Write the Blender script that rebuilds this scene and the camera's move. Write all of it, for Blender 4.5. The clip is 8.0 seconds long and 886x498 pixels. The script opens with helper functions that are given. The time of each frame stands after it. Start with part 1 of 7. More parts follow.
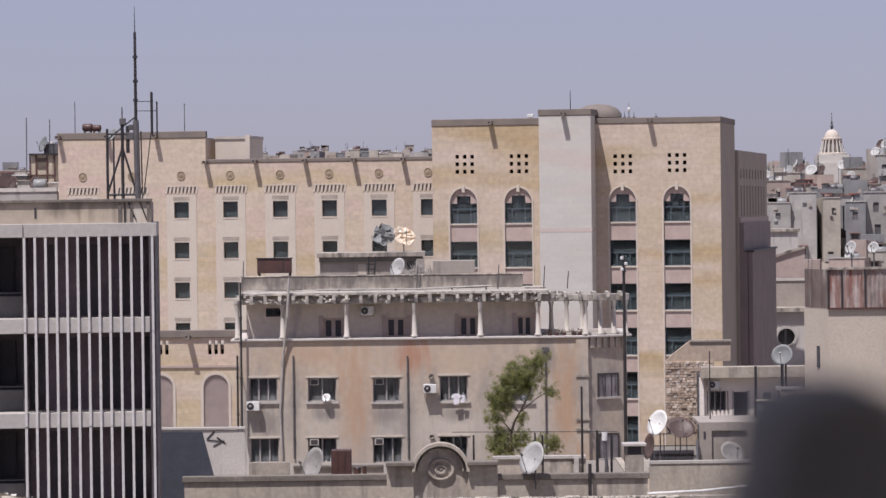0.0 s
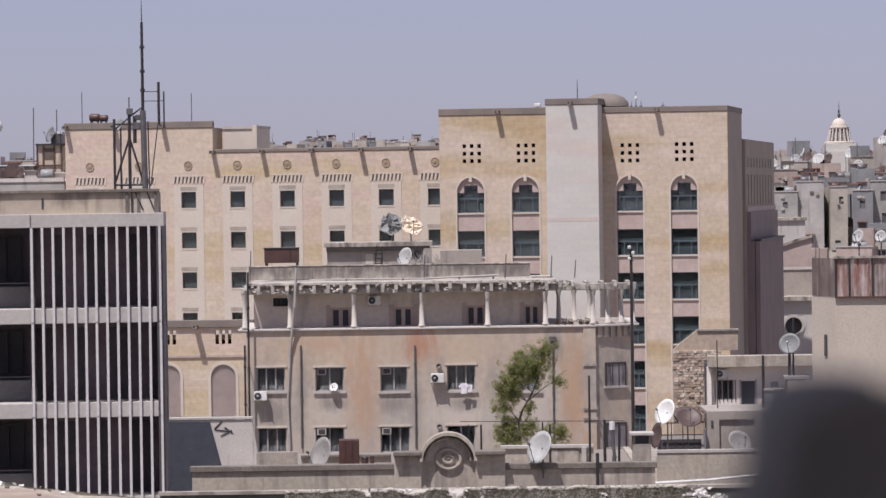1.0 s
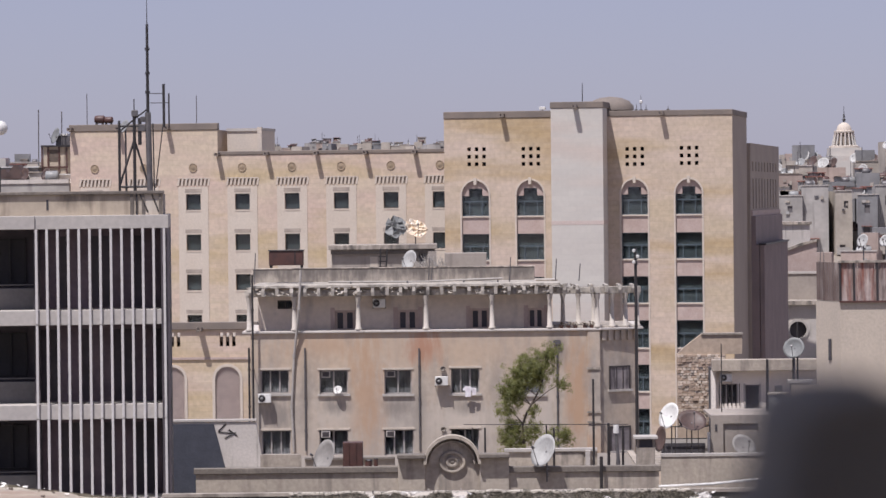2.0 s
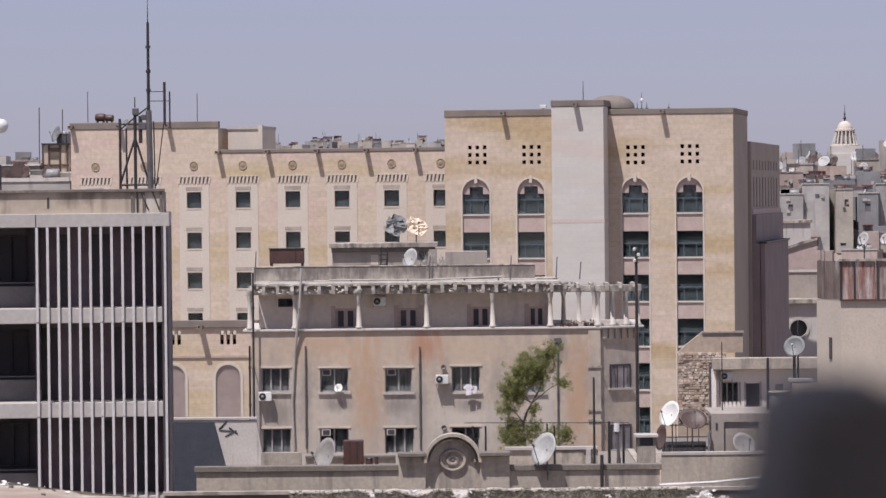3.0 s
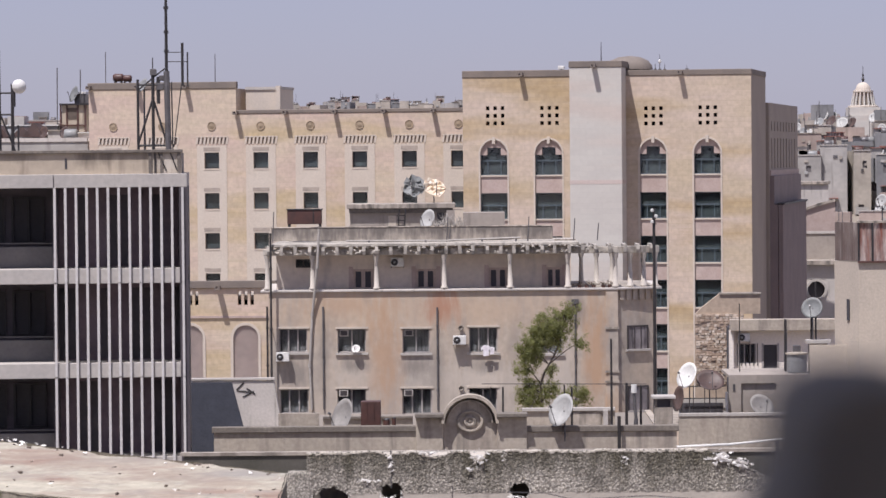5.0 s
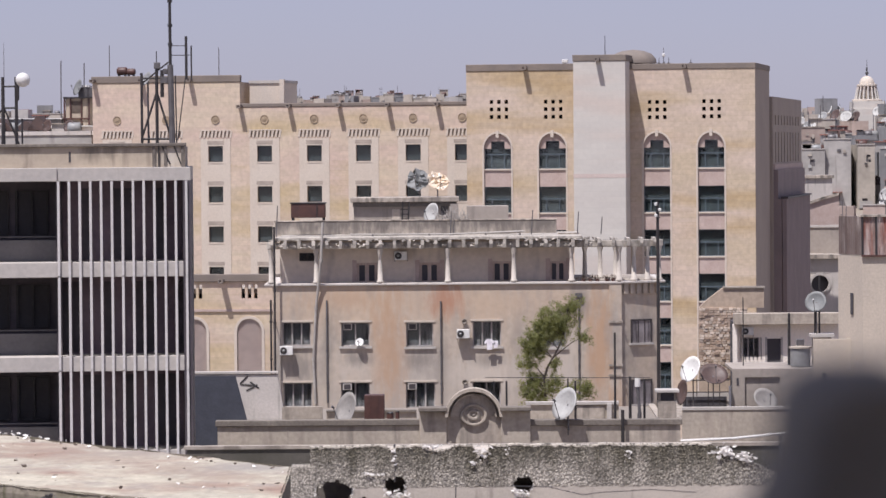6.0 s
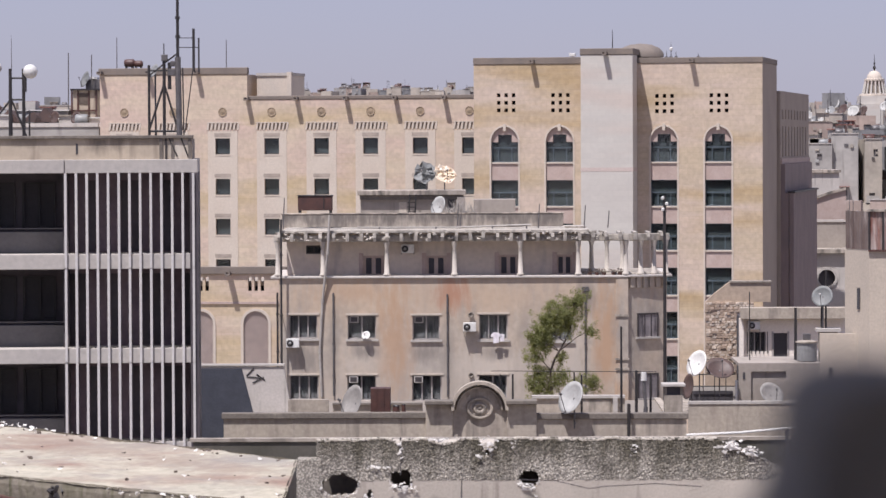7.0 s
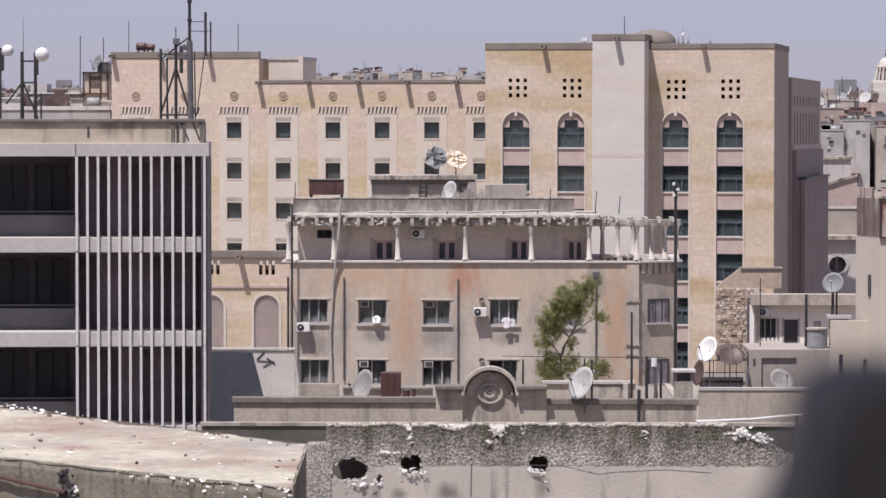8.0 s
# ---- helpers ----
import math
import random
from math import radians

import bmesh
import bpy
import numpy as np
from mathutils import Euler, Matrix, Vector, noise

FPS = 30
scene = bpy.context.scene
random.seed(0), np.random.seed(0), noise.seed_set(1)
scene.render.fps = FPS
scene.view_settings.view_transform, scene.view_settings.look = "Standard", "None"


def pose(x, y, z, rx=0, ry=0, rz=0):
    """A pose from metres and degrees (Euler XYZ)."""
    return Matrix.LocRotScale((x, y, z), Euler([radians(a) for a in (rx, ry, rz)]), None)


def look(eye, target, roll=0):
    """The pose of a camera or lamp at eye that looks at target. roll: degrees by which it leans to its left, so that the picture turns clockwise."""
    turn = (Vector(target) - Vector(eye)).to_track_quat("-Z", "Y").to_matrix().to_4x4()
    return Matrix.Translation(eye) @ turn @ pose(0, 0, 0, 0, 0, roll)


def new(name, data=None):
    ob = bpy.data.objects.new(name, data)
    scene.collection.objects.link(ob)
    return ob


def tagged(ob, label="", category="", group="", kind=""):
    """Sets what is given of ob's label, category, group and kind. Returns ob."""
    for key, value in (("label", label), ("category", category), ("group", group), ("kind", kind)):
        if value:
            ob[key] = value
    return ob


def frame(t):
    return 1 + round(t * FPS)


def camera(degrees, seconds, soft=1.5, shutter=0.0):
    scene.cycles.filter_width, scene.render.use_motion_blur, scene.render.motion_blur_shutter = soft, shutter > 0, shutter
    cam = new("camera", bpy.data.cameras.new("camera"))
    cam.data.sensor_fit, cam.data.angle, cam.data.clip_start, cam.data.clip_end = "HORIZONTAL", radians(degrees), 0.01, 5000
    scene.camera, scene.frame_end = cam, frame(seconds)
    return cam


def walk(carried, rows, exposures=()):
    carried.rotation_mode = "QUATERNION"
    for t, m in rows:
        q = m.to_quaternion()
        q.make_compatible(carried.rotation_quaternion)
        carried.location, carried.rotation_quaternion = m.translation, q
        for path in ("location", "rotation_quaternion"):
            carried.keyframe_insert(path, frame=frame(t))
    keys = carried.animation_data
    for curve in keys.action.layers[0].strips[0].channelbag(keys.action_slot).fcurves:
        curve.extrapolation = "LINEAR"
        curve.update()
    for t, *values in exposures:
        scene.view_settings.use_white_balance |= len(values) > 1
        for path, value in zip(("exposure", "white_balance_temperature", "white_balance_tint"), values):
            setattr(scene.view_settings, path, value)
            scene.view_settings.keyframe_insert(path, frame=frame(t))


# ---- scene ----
cam = camera(14.0, 8.0, soft=1.5)
cam.data.dof.use_dof, cam.data.dof.focus_distance, cam.data.dof.aperture_fstop = True, 180.0, 3.9
# seconds, eye height, yaw, pitch, roll
ROWS = [
    (0.0, 24.0000, 0.013, -0.718, 0.709),
    (0.5, 24.0038, 0.065, -0.830, 0.776),
    (1.0, 24.0057, 0.126, -0.885, 0.812),
    (1.5, 24.0040, 0.174, -0.836, 0.703),
    (3.0, 24.0050, 0.212, -0.865, 0.586),
    (3.5, 24.0096, 0.256, -1.001, 0.683),
    (4.0, 24.0168, 0.381, -1.214, 0.638),
    (4.5, 24.0226, 0.453, -1.381, 0.534),
    (6.0, 24.0295, 0.553, -1.590, 0.465),
    (6.5, 24.0308, 0.602, -1.625, 0.378),
    (7.0, 24.0333, 0.666, -1.699, 0.259),
    (7.5, 24.0369, 0.736, -1.805, -0.015),
    (8.0, 24.0415, 0.848, -1.941, -0.014),
]
walk(cam, [(t, pose(0, 0, z, 90 + pitch, roll, yaw)) for t, z, yaw, pitch, roll in ROWS], [(0.0, 0.25), (1.2, 0.29), (3.0, 0.29), (4.5, 0.35), (8.0, 0.43)])

# ---- light ----
SUN_AZ, SUN_EL = 34.0, 65.0
world = bpy.data.worlds.new("world")
scene.world = world
world.use_nodes = True
wt = world.node_tree
bg = wt.nodes["Background"]
sky = wt.nodes.new("ShaderNodeTexSky")
sky.sky_type, sky.sun_disc = "NISHITA", False
sky.sun_elevation, sky.sun_rotation = radians(SUN_EL), radians(180 + SUN_AZ)
sky.air_density, sky.dust_density, sky.ozone_density = 1.0, 0.5, 2.5
tint = wt.nodes.new("ShaderNodeMixRGB")
tint.blend_type, tint.inputs[0].default_value, tint.inputs[2].default_value = "MULTIPLY", 1.0, (0.715, 0.665, 0.97, 1)
wt.links.new(sky.outputs[0], tint.inputs[1])
haze = wt.nodes.new("ShaderNodeMixRGB")
haze.inputs[0].default_value, haze.inputs[2].default_value = 0.6, (3.85, 3.9, 5.05, 1)
wt.links.new(tint.outputs[0], haze.inputs[1])
wt.links.new(haze.outputs[0], bg.inputs[0])
bg.inputs[1].default_value = 0.085
sun = new("sun", bpy.data.lights.new("sun", "SUN"))
sun.data.energy, sun.data.angle, sun.data.color = 4.3, radians(0.53), (1.0, 0.965, 0.985)
a, e = radians(SUN_AZ), radians(SUN_EL)
sun.matrix_world = look((-math.sin(a) * math.cos(e) * 50, -math.cos(a) * math.cos(e) * 50, 60 + math.sin(e) * 50), (0, 0, 60))


# ---- materials ----
def mat(name, c1, c2=None, rough=0.85, scale=0.6, metal=0.0, stain=None, streak=0.0, bump=0.25, grain=9.0, jitter=0.0, cover=0.5, flat=0, mottle=(0.9, 1.07), grime=None):
    """Two tones at a large and a small scale, an optional third tone in stains or vertical streaks, and fine relief."""
    m = bpy.data.materials.new(name)
    m.use_nodes = True
    nt, N = m.node_tree, m.node_tree.nodes
    b = N["Principled BSDF"]
    b.inputs["Roughness"].default_value, b.inputs["Metallic"].default_value = rough, metal
    c2 = c2 or tuple(v * 0.75 for v in c1)
    tc = N.new("ShaderNodeNewGeometry")

    def noise_tex(sc, detail, stretch=(1, 1, 1)):
        mp, n = N.new("ShaderNodeMapping"), N.new("ShaderNodeTexNoise")
        mp.inputs["Scale"].default_value = stretch
        nt.links.new(tc.outputs["Position"], mp.inputs[0])
        nt.links.new(mp.outputs[0], n.inputs["Vector"])
        n.inputs["Scale"].default_value, n.inputs["Detail"].default_value = sc, detail
        return n.outputs[0]

    def ramp(src, lo, hi):
        r = N.new("ShaderNodeMapRange")
        r.inputs[1].default_value, r.inputs[2].default_value = lo, hi
        nt.links.new(src, r.inputs[0])
        return r.outputs[0]

    def mix(fac, x, y, kind="MIX"):
        k = N.new("ShaderNodeMixRGB")
        k.blend_type = kind
        for i, v in enumerate((fac, x, y)):
            if isinstance(v, (int, float)):
                k.inputs[i].default_value = v
            elif isinstance(v, tuple):
                k.inputs[i].default_value = (*v, 1)
            else:
                nt.links.new(v, k.inputs[i])
        return k.outputs[0]

    big, small = noise_tex(scale, 4, (0.6, 0.6, 2.2) if flat else (1, 1, 1)), noise_tex(grain, 5)
    col = mix(ramp(big, 0.35, 0.65), c1, c2)
    if stain:
        st = (3.0 * streak, 3.0 * streak, 0.35) if streak else ((0.4, 0.4, 2.2) if flat else (1, 1, 1))
        n = noise_tex(scale * (1.3 if streak else 0.8), 6, st)
        col = mix(ramp(n, 0.72 - 0.35 * cover, 0.86 - 0.28 * cover), col, stain)
    if grime:
        n = noise_tex(scale * 1.9, 7, (1.6, 1.6, 0.45))
        half = N.new("ShaderNodeMath")
        half.operation, half.inputs[1].default_value = "MULTIPLY", 0.65
        nt.links.new(ramp(n, 0.5, 0.66), half.inputs[0])
        col = mix(half.outputs[0], col, grime)
    shade = mix(ramp(small, 0.3, 0.75), (mottle[0],) * 3, (mottle[1],) * 3)
    col = mix(1.0, col, shade, "MULTIPLY")
    if jitter:
        oi = N.new("ShaderNodeObjectInfo")
        r = N.new("ShaderNodeMapRange")
        r.inputs[3].default_value, r.inputs[4].default_value = 1 - jitter, 1 + jitter
        nt.links.new(oi.outputs["Random"], r.inputs[0])
        col = mix(1.0, col, r.outputs[0], "MULTIPLY")
    nt.links.new(col, b.inputs["Base Color"])
    if bump:
        bp = N.new("ShaderNodeBump")
        bp.inputs["Strength"].default_value, bp.inputs["Distance"].default_value = bump, 0.04
        nt.links.new(small, bp.inputs["Height"])
        nt.links.new(bp.outputs[0], b.inputs["Normal"])
    return m


def coursed(name, tones, rough=0.85, wide=0.9, high=0.42, depth=1.0):
    """Ashlar: block by block tones from Brick Texture with big washes of colour over it."""
    m = mat(name, tones[0], tones[1], rough, 0.22, stain=tones[2], cover=0.6, flat=1, grain=3, mottle=(1 - 0.12 * depth * depth, 1 + 0.08 * depth * depth))
    nt, N = m.node_tree, m.node_tree.nodes
    b = N["Principled BSDF"]
    old = b.inputs["Base Color"].links[0].from_socket
    tc, mp, br = N.new("ShaderNodeTexCoord"), N.new("ShaderNodeMapping"), N.new("ShaderNodeTexBrick")
    mp.inputs["Rotation"].default_value = (radians(90), 0, 0)
    nt.links.new(tc.outputs["Object"], mp.inputs[0])
    nt.links.new(mp.outputs[0], br.inputs["Vector"])
    br.inputs["Color1"].default_value, br.inputs["Color2"].default_value = (1 + 0.05 * depth, 1 + 0.045 * depth, 1 + 0.03 * depth, 1), (1 - 0.05 * depth, 1 - 0.055 * depth, 1 - 0.06 * depth, 1)
    br.inputs["Mortar"].default_value = (1 - 0.1 * depth, 1 - 0.11 * depth, 1 - 0.12 * depth, 1)
    br.inputs["Scale"].default_value, br.inputs["Mortar Size"].default_value = 1.0, 0.012
    br.inputs["Brick Width"].default_value, br.inputs["Row Height"].default_value = wide, high
    k = N.new("ShaderNodeMixRGB")
    k.blend_type, k.inputs[0].default_value = "MULTIPLY", 1.0
    nt.links.new(old, k.inputs[1])
    nt.links.new(br.outputs[0], k.inputs[2])
    nt.links.new(k.outputs[0], b.inputs["Base Color"])
    return m


def weathered(m, spots, level=False):
    """Stains of a shape of their own: (u, z, half width, half height, tone, strength) in the thing's own metres, torn by noise; level: on a floor, with y for z."""
    nt, N = m.node_tree, m.node_tree.nodes
    b = N["Principled BSDF"]
    tc, ns, up = N.new("ShaderNodeTexCoord"), N.new("ShaderNodeTexNoise"), N.new("ShaderNodeMapping")
    up.inputs["Scale"].default_value = (2.2, 2.2, 0.5)
    ns.inputs["Scale"].default_value, ns.inputs["Detail"].default_value, ns.inputs["Roughness"].default_value = 1.3, 9.0, 0.62
    nt.links.new(tc.outputs["Object"], up.inputs[0])
    nt.links.new(up.outputs[0], ns.inputs["Vector"])
    for u, z, wu, wz, tone, strength in spots:
        mp, ln, sm, rg = N.new("ShaderNodeMapping"), N.new("ShaderNodeVectorMath"), N.new("ShaderNodeMath"), N.new("ShaderNodeMapRange")
        mp.inputs["Location"].default_value = (-u / wu, -z / wz, 0) if level else (-u / wu, 0, -z / wz)
        mp.inputs["Scale"].default_value = (1 / wu, 1 / wz, 0) if level else (1 / wu, 0, 1 / wz)
        ln.operation, sm.operation = "LENGTH", "MULTIPLY_ADD"
        sm.inputs[1].default_value = 2.4
        rg.inputs[1].default_value, rg.inputs[2].default_value, rg.inputs[3].default_value, rg.inputs[4].default_value = 1.45, 2.5, strength, 0.0
        k = N.new("ShaderNodeMixRGB")
        k.inputs[2].default_value = (*tone, 1)
        old = b.inputs["Base Color"].links[0].from_socket
        nt.links.new(tc.outputs["Object"], mp.inputs[0])
        nt.links.new(mp.outputs[0], ln.inputs[0])
        nt.links.new(ns.outputs[0], sm.inputs[0])
        nt.links.new(ln.outputs["Value"], sm.inputs[2])
        nt.links.new(sm.outputs[0], rg.inputs[0])
        nt.links.new(rg.outputs[0], k.inputs[0])
        nt.links.new(old, k.inputs[1])
        nt.links.new(k.outputs[0], b.inputs["Base Color"])
    return m


def glass_mat(name, colour):
    m = bpy.data.materials.new(name)
    m.use_nodes = True
    b = m.node_tree.nodes["Principled BSDF"]
    b.inputs["Base Color"].default_value, b.inputs["Roughness"].default_value = (*colour, 1), 0.05
    b.inputs["Transmission Weight"].default_value, b.inputs["IOR"].default_value = 1.0, 1.5
    return m


STONE = coursed("honey_limestone", ((0.50, 0.405, 0.295), (0.565, 0.455, 0.375), (0.44, 0.325, 0.19)))
STONE_PALE = coursed("pale_limestone", ((0.54, 0.51, 0.465), (0.51, 0.475, 0.435), (0.54, 0.465, 0.41)), wide=1.2, depth=0.5)
STONE_WING = coursed("wing_limestone", ((0.56, 0.465, 0.355), (0.565, 0.435, 0.365), (0.50, 0.39, 0.245)))
PINK = mat("pink_stone", (0.42, 0.32, 0.28), (0.47, 0.37, 0.33), scale=1.5)
WHITE_STONE = mat("white_stone", (0.58, 0.50, 0.42), (0.54, 0.47, 0.40), scale=0.8)
CORNICE = mat("weathered_cornice", (0.22, 0.18, 0.15), (0.18, 0.15, 0.13), scale=0.7)
# the hotel's stone again, its sides' shade worked into a darker colour
SHADE_SIDE = mat("shaded_side_stone", (0.345, 0.285, 0.235), (0.31, 0.255, 0.215), scale=0.3)
PLUM = mat("plum_sheet_metal", (0.235, 0.18, 0.172), (0.20, 0.155, 0.15), rough=0.6, scale=0.5)
GLASS = glass_mat("teal_glass", (0.62, 0.69, 0.71))
BLIND = mat("dark_teal_blind", (0.062, 0.072, 0.076), (0.048, 0.056, 0.06), scale=1.5)
CURTAIN = mat("grey_curtain", (0.30, 0.265, 0.265), (0.17, 0.15, 0.152), scale=1.2, stain=(0.06, 0.05, 0.055), streak=1, cover=0.6)
# near-black colour; on backing sheets and slots it stands in for unlit depth
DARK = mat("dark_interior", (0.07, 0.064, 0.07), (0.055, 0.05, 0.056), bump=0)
# the next two tones hold the office block's shade in bays and behind fins
OFFICE_SHADE = mat("office_shade_tone", (0.085, 0.07, 0.078), (0.065, 0.054, 0.06), rough=0.6, scale=1.5)
PLUM_DARK = mat("dark_plum_backing", (0.22, 0.16, 0.18), (0.17, 0.125, 0.14), rough=0.7, scale=1.2)
COPING = mat("blackened_coping", (0.21, 0.18, 0.15), (0.15, 0.128, 0.11), scale=0.8, stain=(0.36, 0.32, 0.27), cover=0.35, mottle=(0.75, 1.15))
LINTEL = mat("dull_lintel_stone", (0.42, 0.355, 0.30), scale=1.5)
FRAME_BLUE = mat("blue_grey_frame", (0.085, 0.11, 0.13), rough=0.4, scale=2)
FRAME_DARK = mat("dark_frame", (0.06, 0.05, 0.05), rough=0.5, scale=2)
# darker copy of the dark frame, for windows deep in the shaded bays
FRAME_NIGHT = mat("frame_in_shade", (0.035, 0.03, 0.03), rough=0.6, scale=2)
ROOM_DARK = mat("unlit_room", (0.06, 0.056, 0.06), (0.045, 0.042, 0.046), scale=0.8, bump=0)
FRAME_PALE = mat("pale_frame", (0.42, 0.38, 0.36), rough=0.6, scale=2)
OCHRE = mat("ochre_render", (0.50, 0.405, 0.315), (0.43, 0.37, 0.315), scale=0.3, mottle=(0.84, 1.1), grime=(0.30, 0.265, 0.235), grain=2.5)
RUSTY, SOOT, CHALK = (0.44, 0.28, 0.175), (0.235, 0.205, 0.18), (0.55, 0.48, 0.41)
weathered(OCHRE, [(9.0, 15.3, 11.0, 1.5, (0.51, 0.375, 0.265), 0.6), (9.0, 10.0, 11.0, 2.2, (0.41, 0.37, 0.33), 0.55), (3.4, 12.6, 0.35, 2.4, SOOT, 0.5), (9.9, 12.0, 0.4, 2.4, SOOT, 0.5), (14.3, 12.8, 0.5, 2.0, SOOT, 0.35), (6.9, 12.5, 1.1, 3.6, RUSTY, 0.75), (10.2, 15.4, 1.0, 1.1, (0.40, 0.205, 0.13), 0.85), (18.9, 12.5, 0.8, 3.9, RUSTY, 0.85), (19.9, 9.0, 0.6, 1.5, RUSTY, 0.5), (4.4, 15.5, 2.4, 0.7, RUSTY, 0.4), (12.4, 11.2, 2.0, 1.2, CHALK, 0.75), (16.9, 11.4, 1.0, 3.0, CHALK, 0.6), (5.0, 11.8, 1.2, 0.9, CHALK, 0.5), (1.7, 11.6, 0.9, 1.0, SOOT, 0.8), (5.1, 12.1, 0.9, 0.5, SOOT, 0.8), (8.7, 12.0, 0.9, 0.6, SOOT, 0.8), (12.6, 12.0, 0.9, 0.5, SOOT, 0.7), (17.8, 15.3, 0.55, 0.9, SOOT, 0.8)])
PERGOLA = mat("chipped_white_concrete", (0.56, 0.505, 0.44), (0.40, 0.36, 0.31), scale=1.1, stain=(0.20, 0.18, 0.16), cover=0.5, mottle=(0.75, 1.12), grime=(0.22, 0.20, 0.18), grain=4)
COLUMN = mat("pale_column_stone", (0.54, 0.485, 0.425), (0.47, 0.42, 0.37), scale=1.5, stain=(0.4, 0.36, 0.32), cover=0.3)
TERRACE = mat("grimy_terrace_plaster", (0.66, 0.565, 0.475), (0.58, 0.495, 0.42), scale=0.4, stain=(0.40, 0.35, 0.32), streak=0.6, cover=0.45, grain=3)
PARAPET = mat("stained_pale_parapet", (0.45, 0.385, 0.315), (0.37, 0.32, 0.265), scale=0.45, stain=(0.21, 0.18, 0.155), streak=1, cover=0.42, mottle=(0.82, 1.1), grime=(0.30, 0.25, 0.21), grain=5)
GABLE = mat("tan_gable_render", (0.45, 0.35, 0.265), (0.39, 0.305, 0.235), scale=0.7, mottle=(0.85, 1.1), grain=4)
LATTICE = mat("pale_lattice_stone", (0.56, 0.46, 0.41), (0.52, 0.42, 0.375), scale=1.5)
LATTICE_BACK = mat("dull_lattice_backing", (0.52, 0.44, 0.40), scale=1.5)
# far openings in mid-grey: distance haze is lifted into their colour
FAR_WINDOW = mat("haze_lifted_window", (0.145, 0.13, 0.13), (0.10, 0.092, 0.095), scale=0.8, bump=0)
DISH_DULL = mat("dusty_grey_dish", (0.205, 0.21, 0.205), (0.165, 0.165, 0.16), rough=0.6, scale=2)
DISH_DUST = mat("cement_coloured_dish", (0.30, 0.28, 0.26), (0.25, 0.23, 0.215), rough=0.7, scale=2, stain=(0.22, 0.2, 0.18), cover=0.4)
GREY_RENDER = mat("grey_render", (0.37, 0.32, 0.275), (0.31, 0.268, 0.235), scale=0.35, stain=(0.2, 0.17, 0.15), streak=1, cover=0.4, grain=3)
DIRTY = mat("weathered_concrete", (0.50, 0.43, 0.36), (0.31, 0.265, 0.225), scale=0.5, stain=(0.09, 0.08, 0.07), streak=1, cover=0.6, mottle=(0.75, 1.15), grime=(0.13, 0.115, 0.10), grain=4)
CONCRETE = mat("concrete", (0.40, 0.345, 0.285), (0.33, 0.285, 0.245), scale=0.4, stain=(0.17, 0.14, 0.115), streak=1, cover=0.55, mottle=(0.78, 1.12), grime=(0.17, 0.145, 0.12), grain=5)
PALE_CONC = mat("pale_concrete", (0.475, 0.435, 0.395), (0.425, 0.39, 0.36), scale=0.5, grain=5, stain=(0.36, 0.325, 0.295), streak=1, cover=0.3)
WHITEWASH = mat("whitewash", (0.55, 0.5, 0.46), (0.48, 0.44, 0.4), scale=0.7, stain=(0.3, 0.27, 0.24), streak=1, cover=0.35)
RUST = mat("rusted_sheet", (0.44, 0.37, 0.335), (0.33, 0.26, 0.235), rough=0.6, scale=0.9, stain=(0.17, 0.06, 0.042), streak=0.8, cover=0.8, grime=(0.12, 0.075, 0.062), jitter=0.25)
BROWN_METAL = mat("brown_metal", (0.10, 0.045, 0.035), (0.07, 0.035, 0.03), rough=0.5, scale=2)
BLACK_METAL = mat("black_metal", (0.035, 0.03, 0.03), rough=0.5, scale=2)
GREY_METAL = mat("grey_metal", (0.16, 0.15, 0.15), (0.11, 0.1, 0.1), rough=0.5, scale=3, metal=0.3)
DISH_CREAM = mat("cream_enamel", (0.85, 0.76, 0.62), (0.62, 0.45, 0.3), rough=0.35, scale=4)
DISH_WHITE = mat("white_dish_paint", (0.72, 0.70, 0.66), (0.62, 0.60, 0.57), rough=0.45, scale=3, stain=(0.35, 0.3, 0.26), cover=0.2)
DISH_PALE = mat("dull_white_dish", (0.43, 0.42, 0.40), (0.36, 0.35, 0.335), rough=0.55, scale=2.5, stain=(0.3, 0.27, 0.24), cover=0.35)
R_WALL = mat("pale_smooth_render", (0.51, 0.435, 0.355), (0.45, 0.385, 0.32), scale=0.3, stain=(0.36, 0.31, 0.27), streak=0.5, cover=0.3)
DISH_GREY = mat("grey_dish_paint", (0.27, 0.27, 0.265), (0.22, 0.215, 0.21), rough=0.45, scale=2)
DISH_RUST = mat("rust_brown_dish", (0.10, 0.062, 0.052), (0.075, 0.05, 0.045), rough=0.55, scale=2)
PIPE_PALE = mat("pale_pipe", (0.42, 0.385, 0.35), (0.34, 0.31, 0.28), rough=0.5, scale=2)
FOLIAGE = mat("green_leaves", (0.17, 0.182, 0.07), (0.215, 0.228, 0.1), rough=0.6, scale=1.2, bump=0)
fo = FOLIAGE.node_tree
lit, both, tint_ = fo.nodes.new("ShaderNodeBsdfTranslucent"), fo.nodes.new("ShaderNodeMixShader"), fo.nodes.new("ShaderNodeMixRGB")
tint_.blend_type, tint_.inputs[0].default_value, tint_.inputs[2].default_value = "MULTIPLY", 1.0, (2.0, 1.85, 1.6, 1)
fo.links.new(fo.nodes["Principled BSDF"].inputs["Base Color"].links[0].from_socket, tint_.inputs[1])
fo.links.new(tint_.outputs[0], lit.inputs[0])
both.inputs[0].default_value = 0.5
fo.links.new(fo.nodes["Principled BSDF"].outputs[0], both.inputs[1])
fo.links.new(lit.outputs[0], both.inputs[2])
fo.links.new(both.outputs[0], fo.nodes["Material Output"].inputs[0])
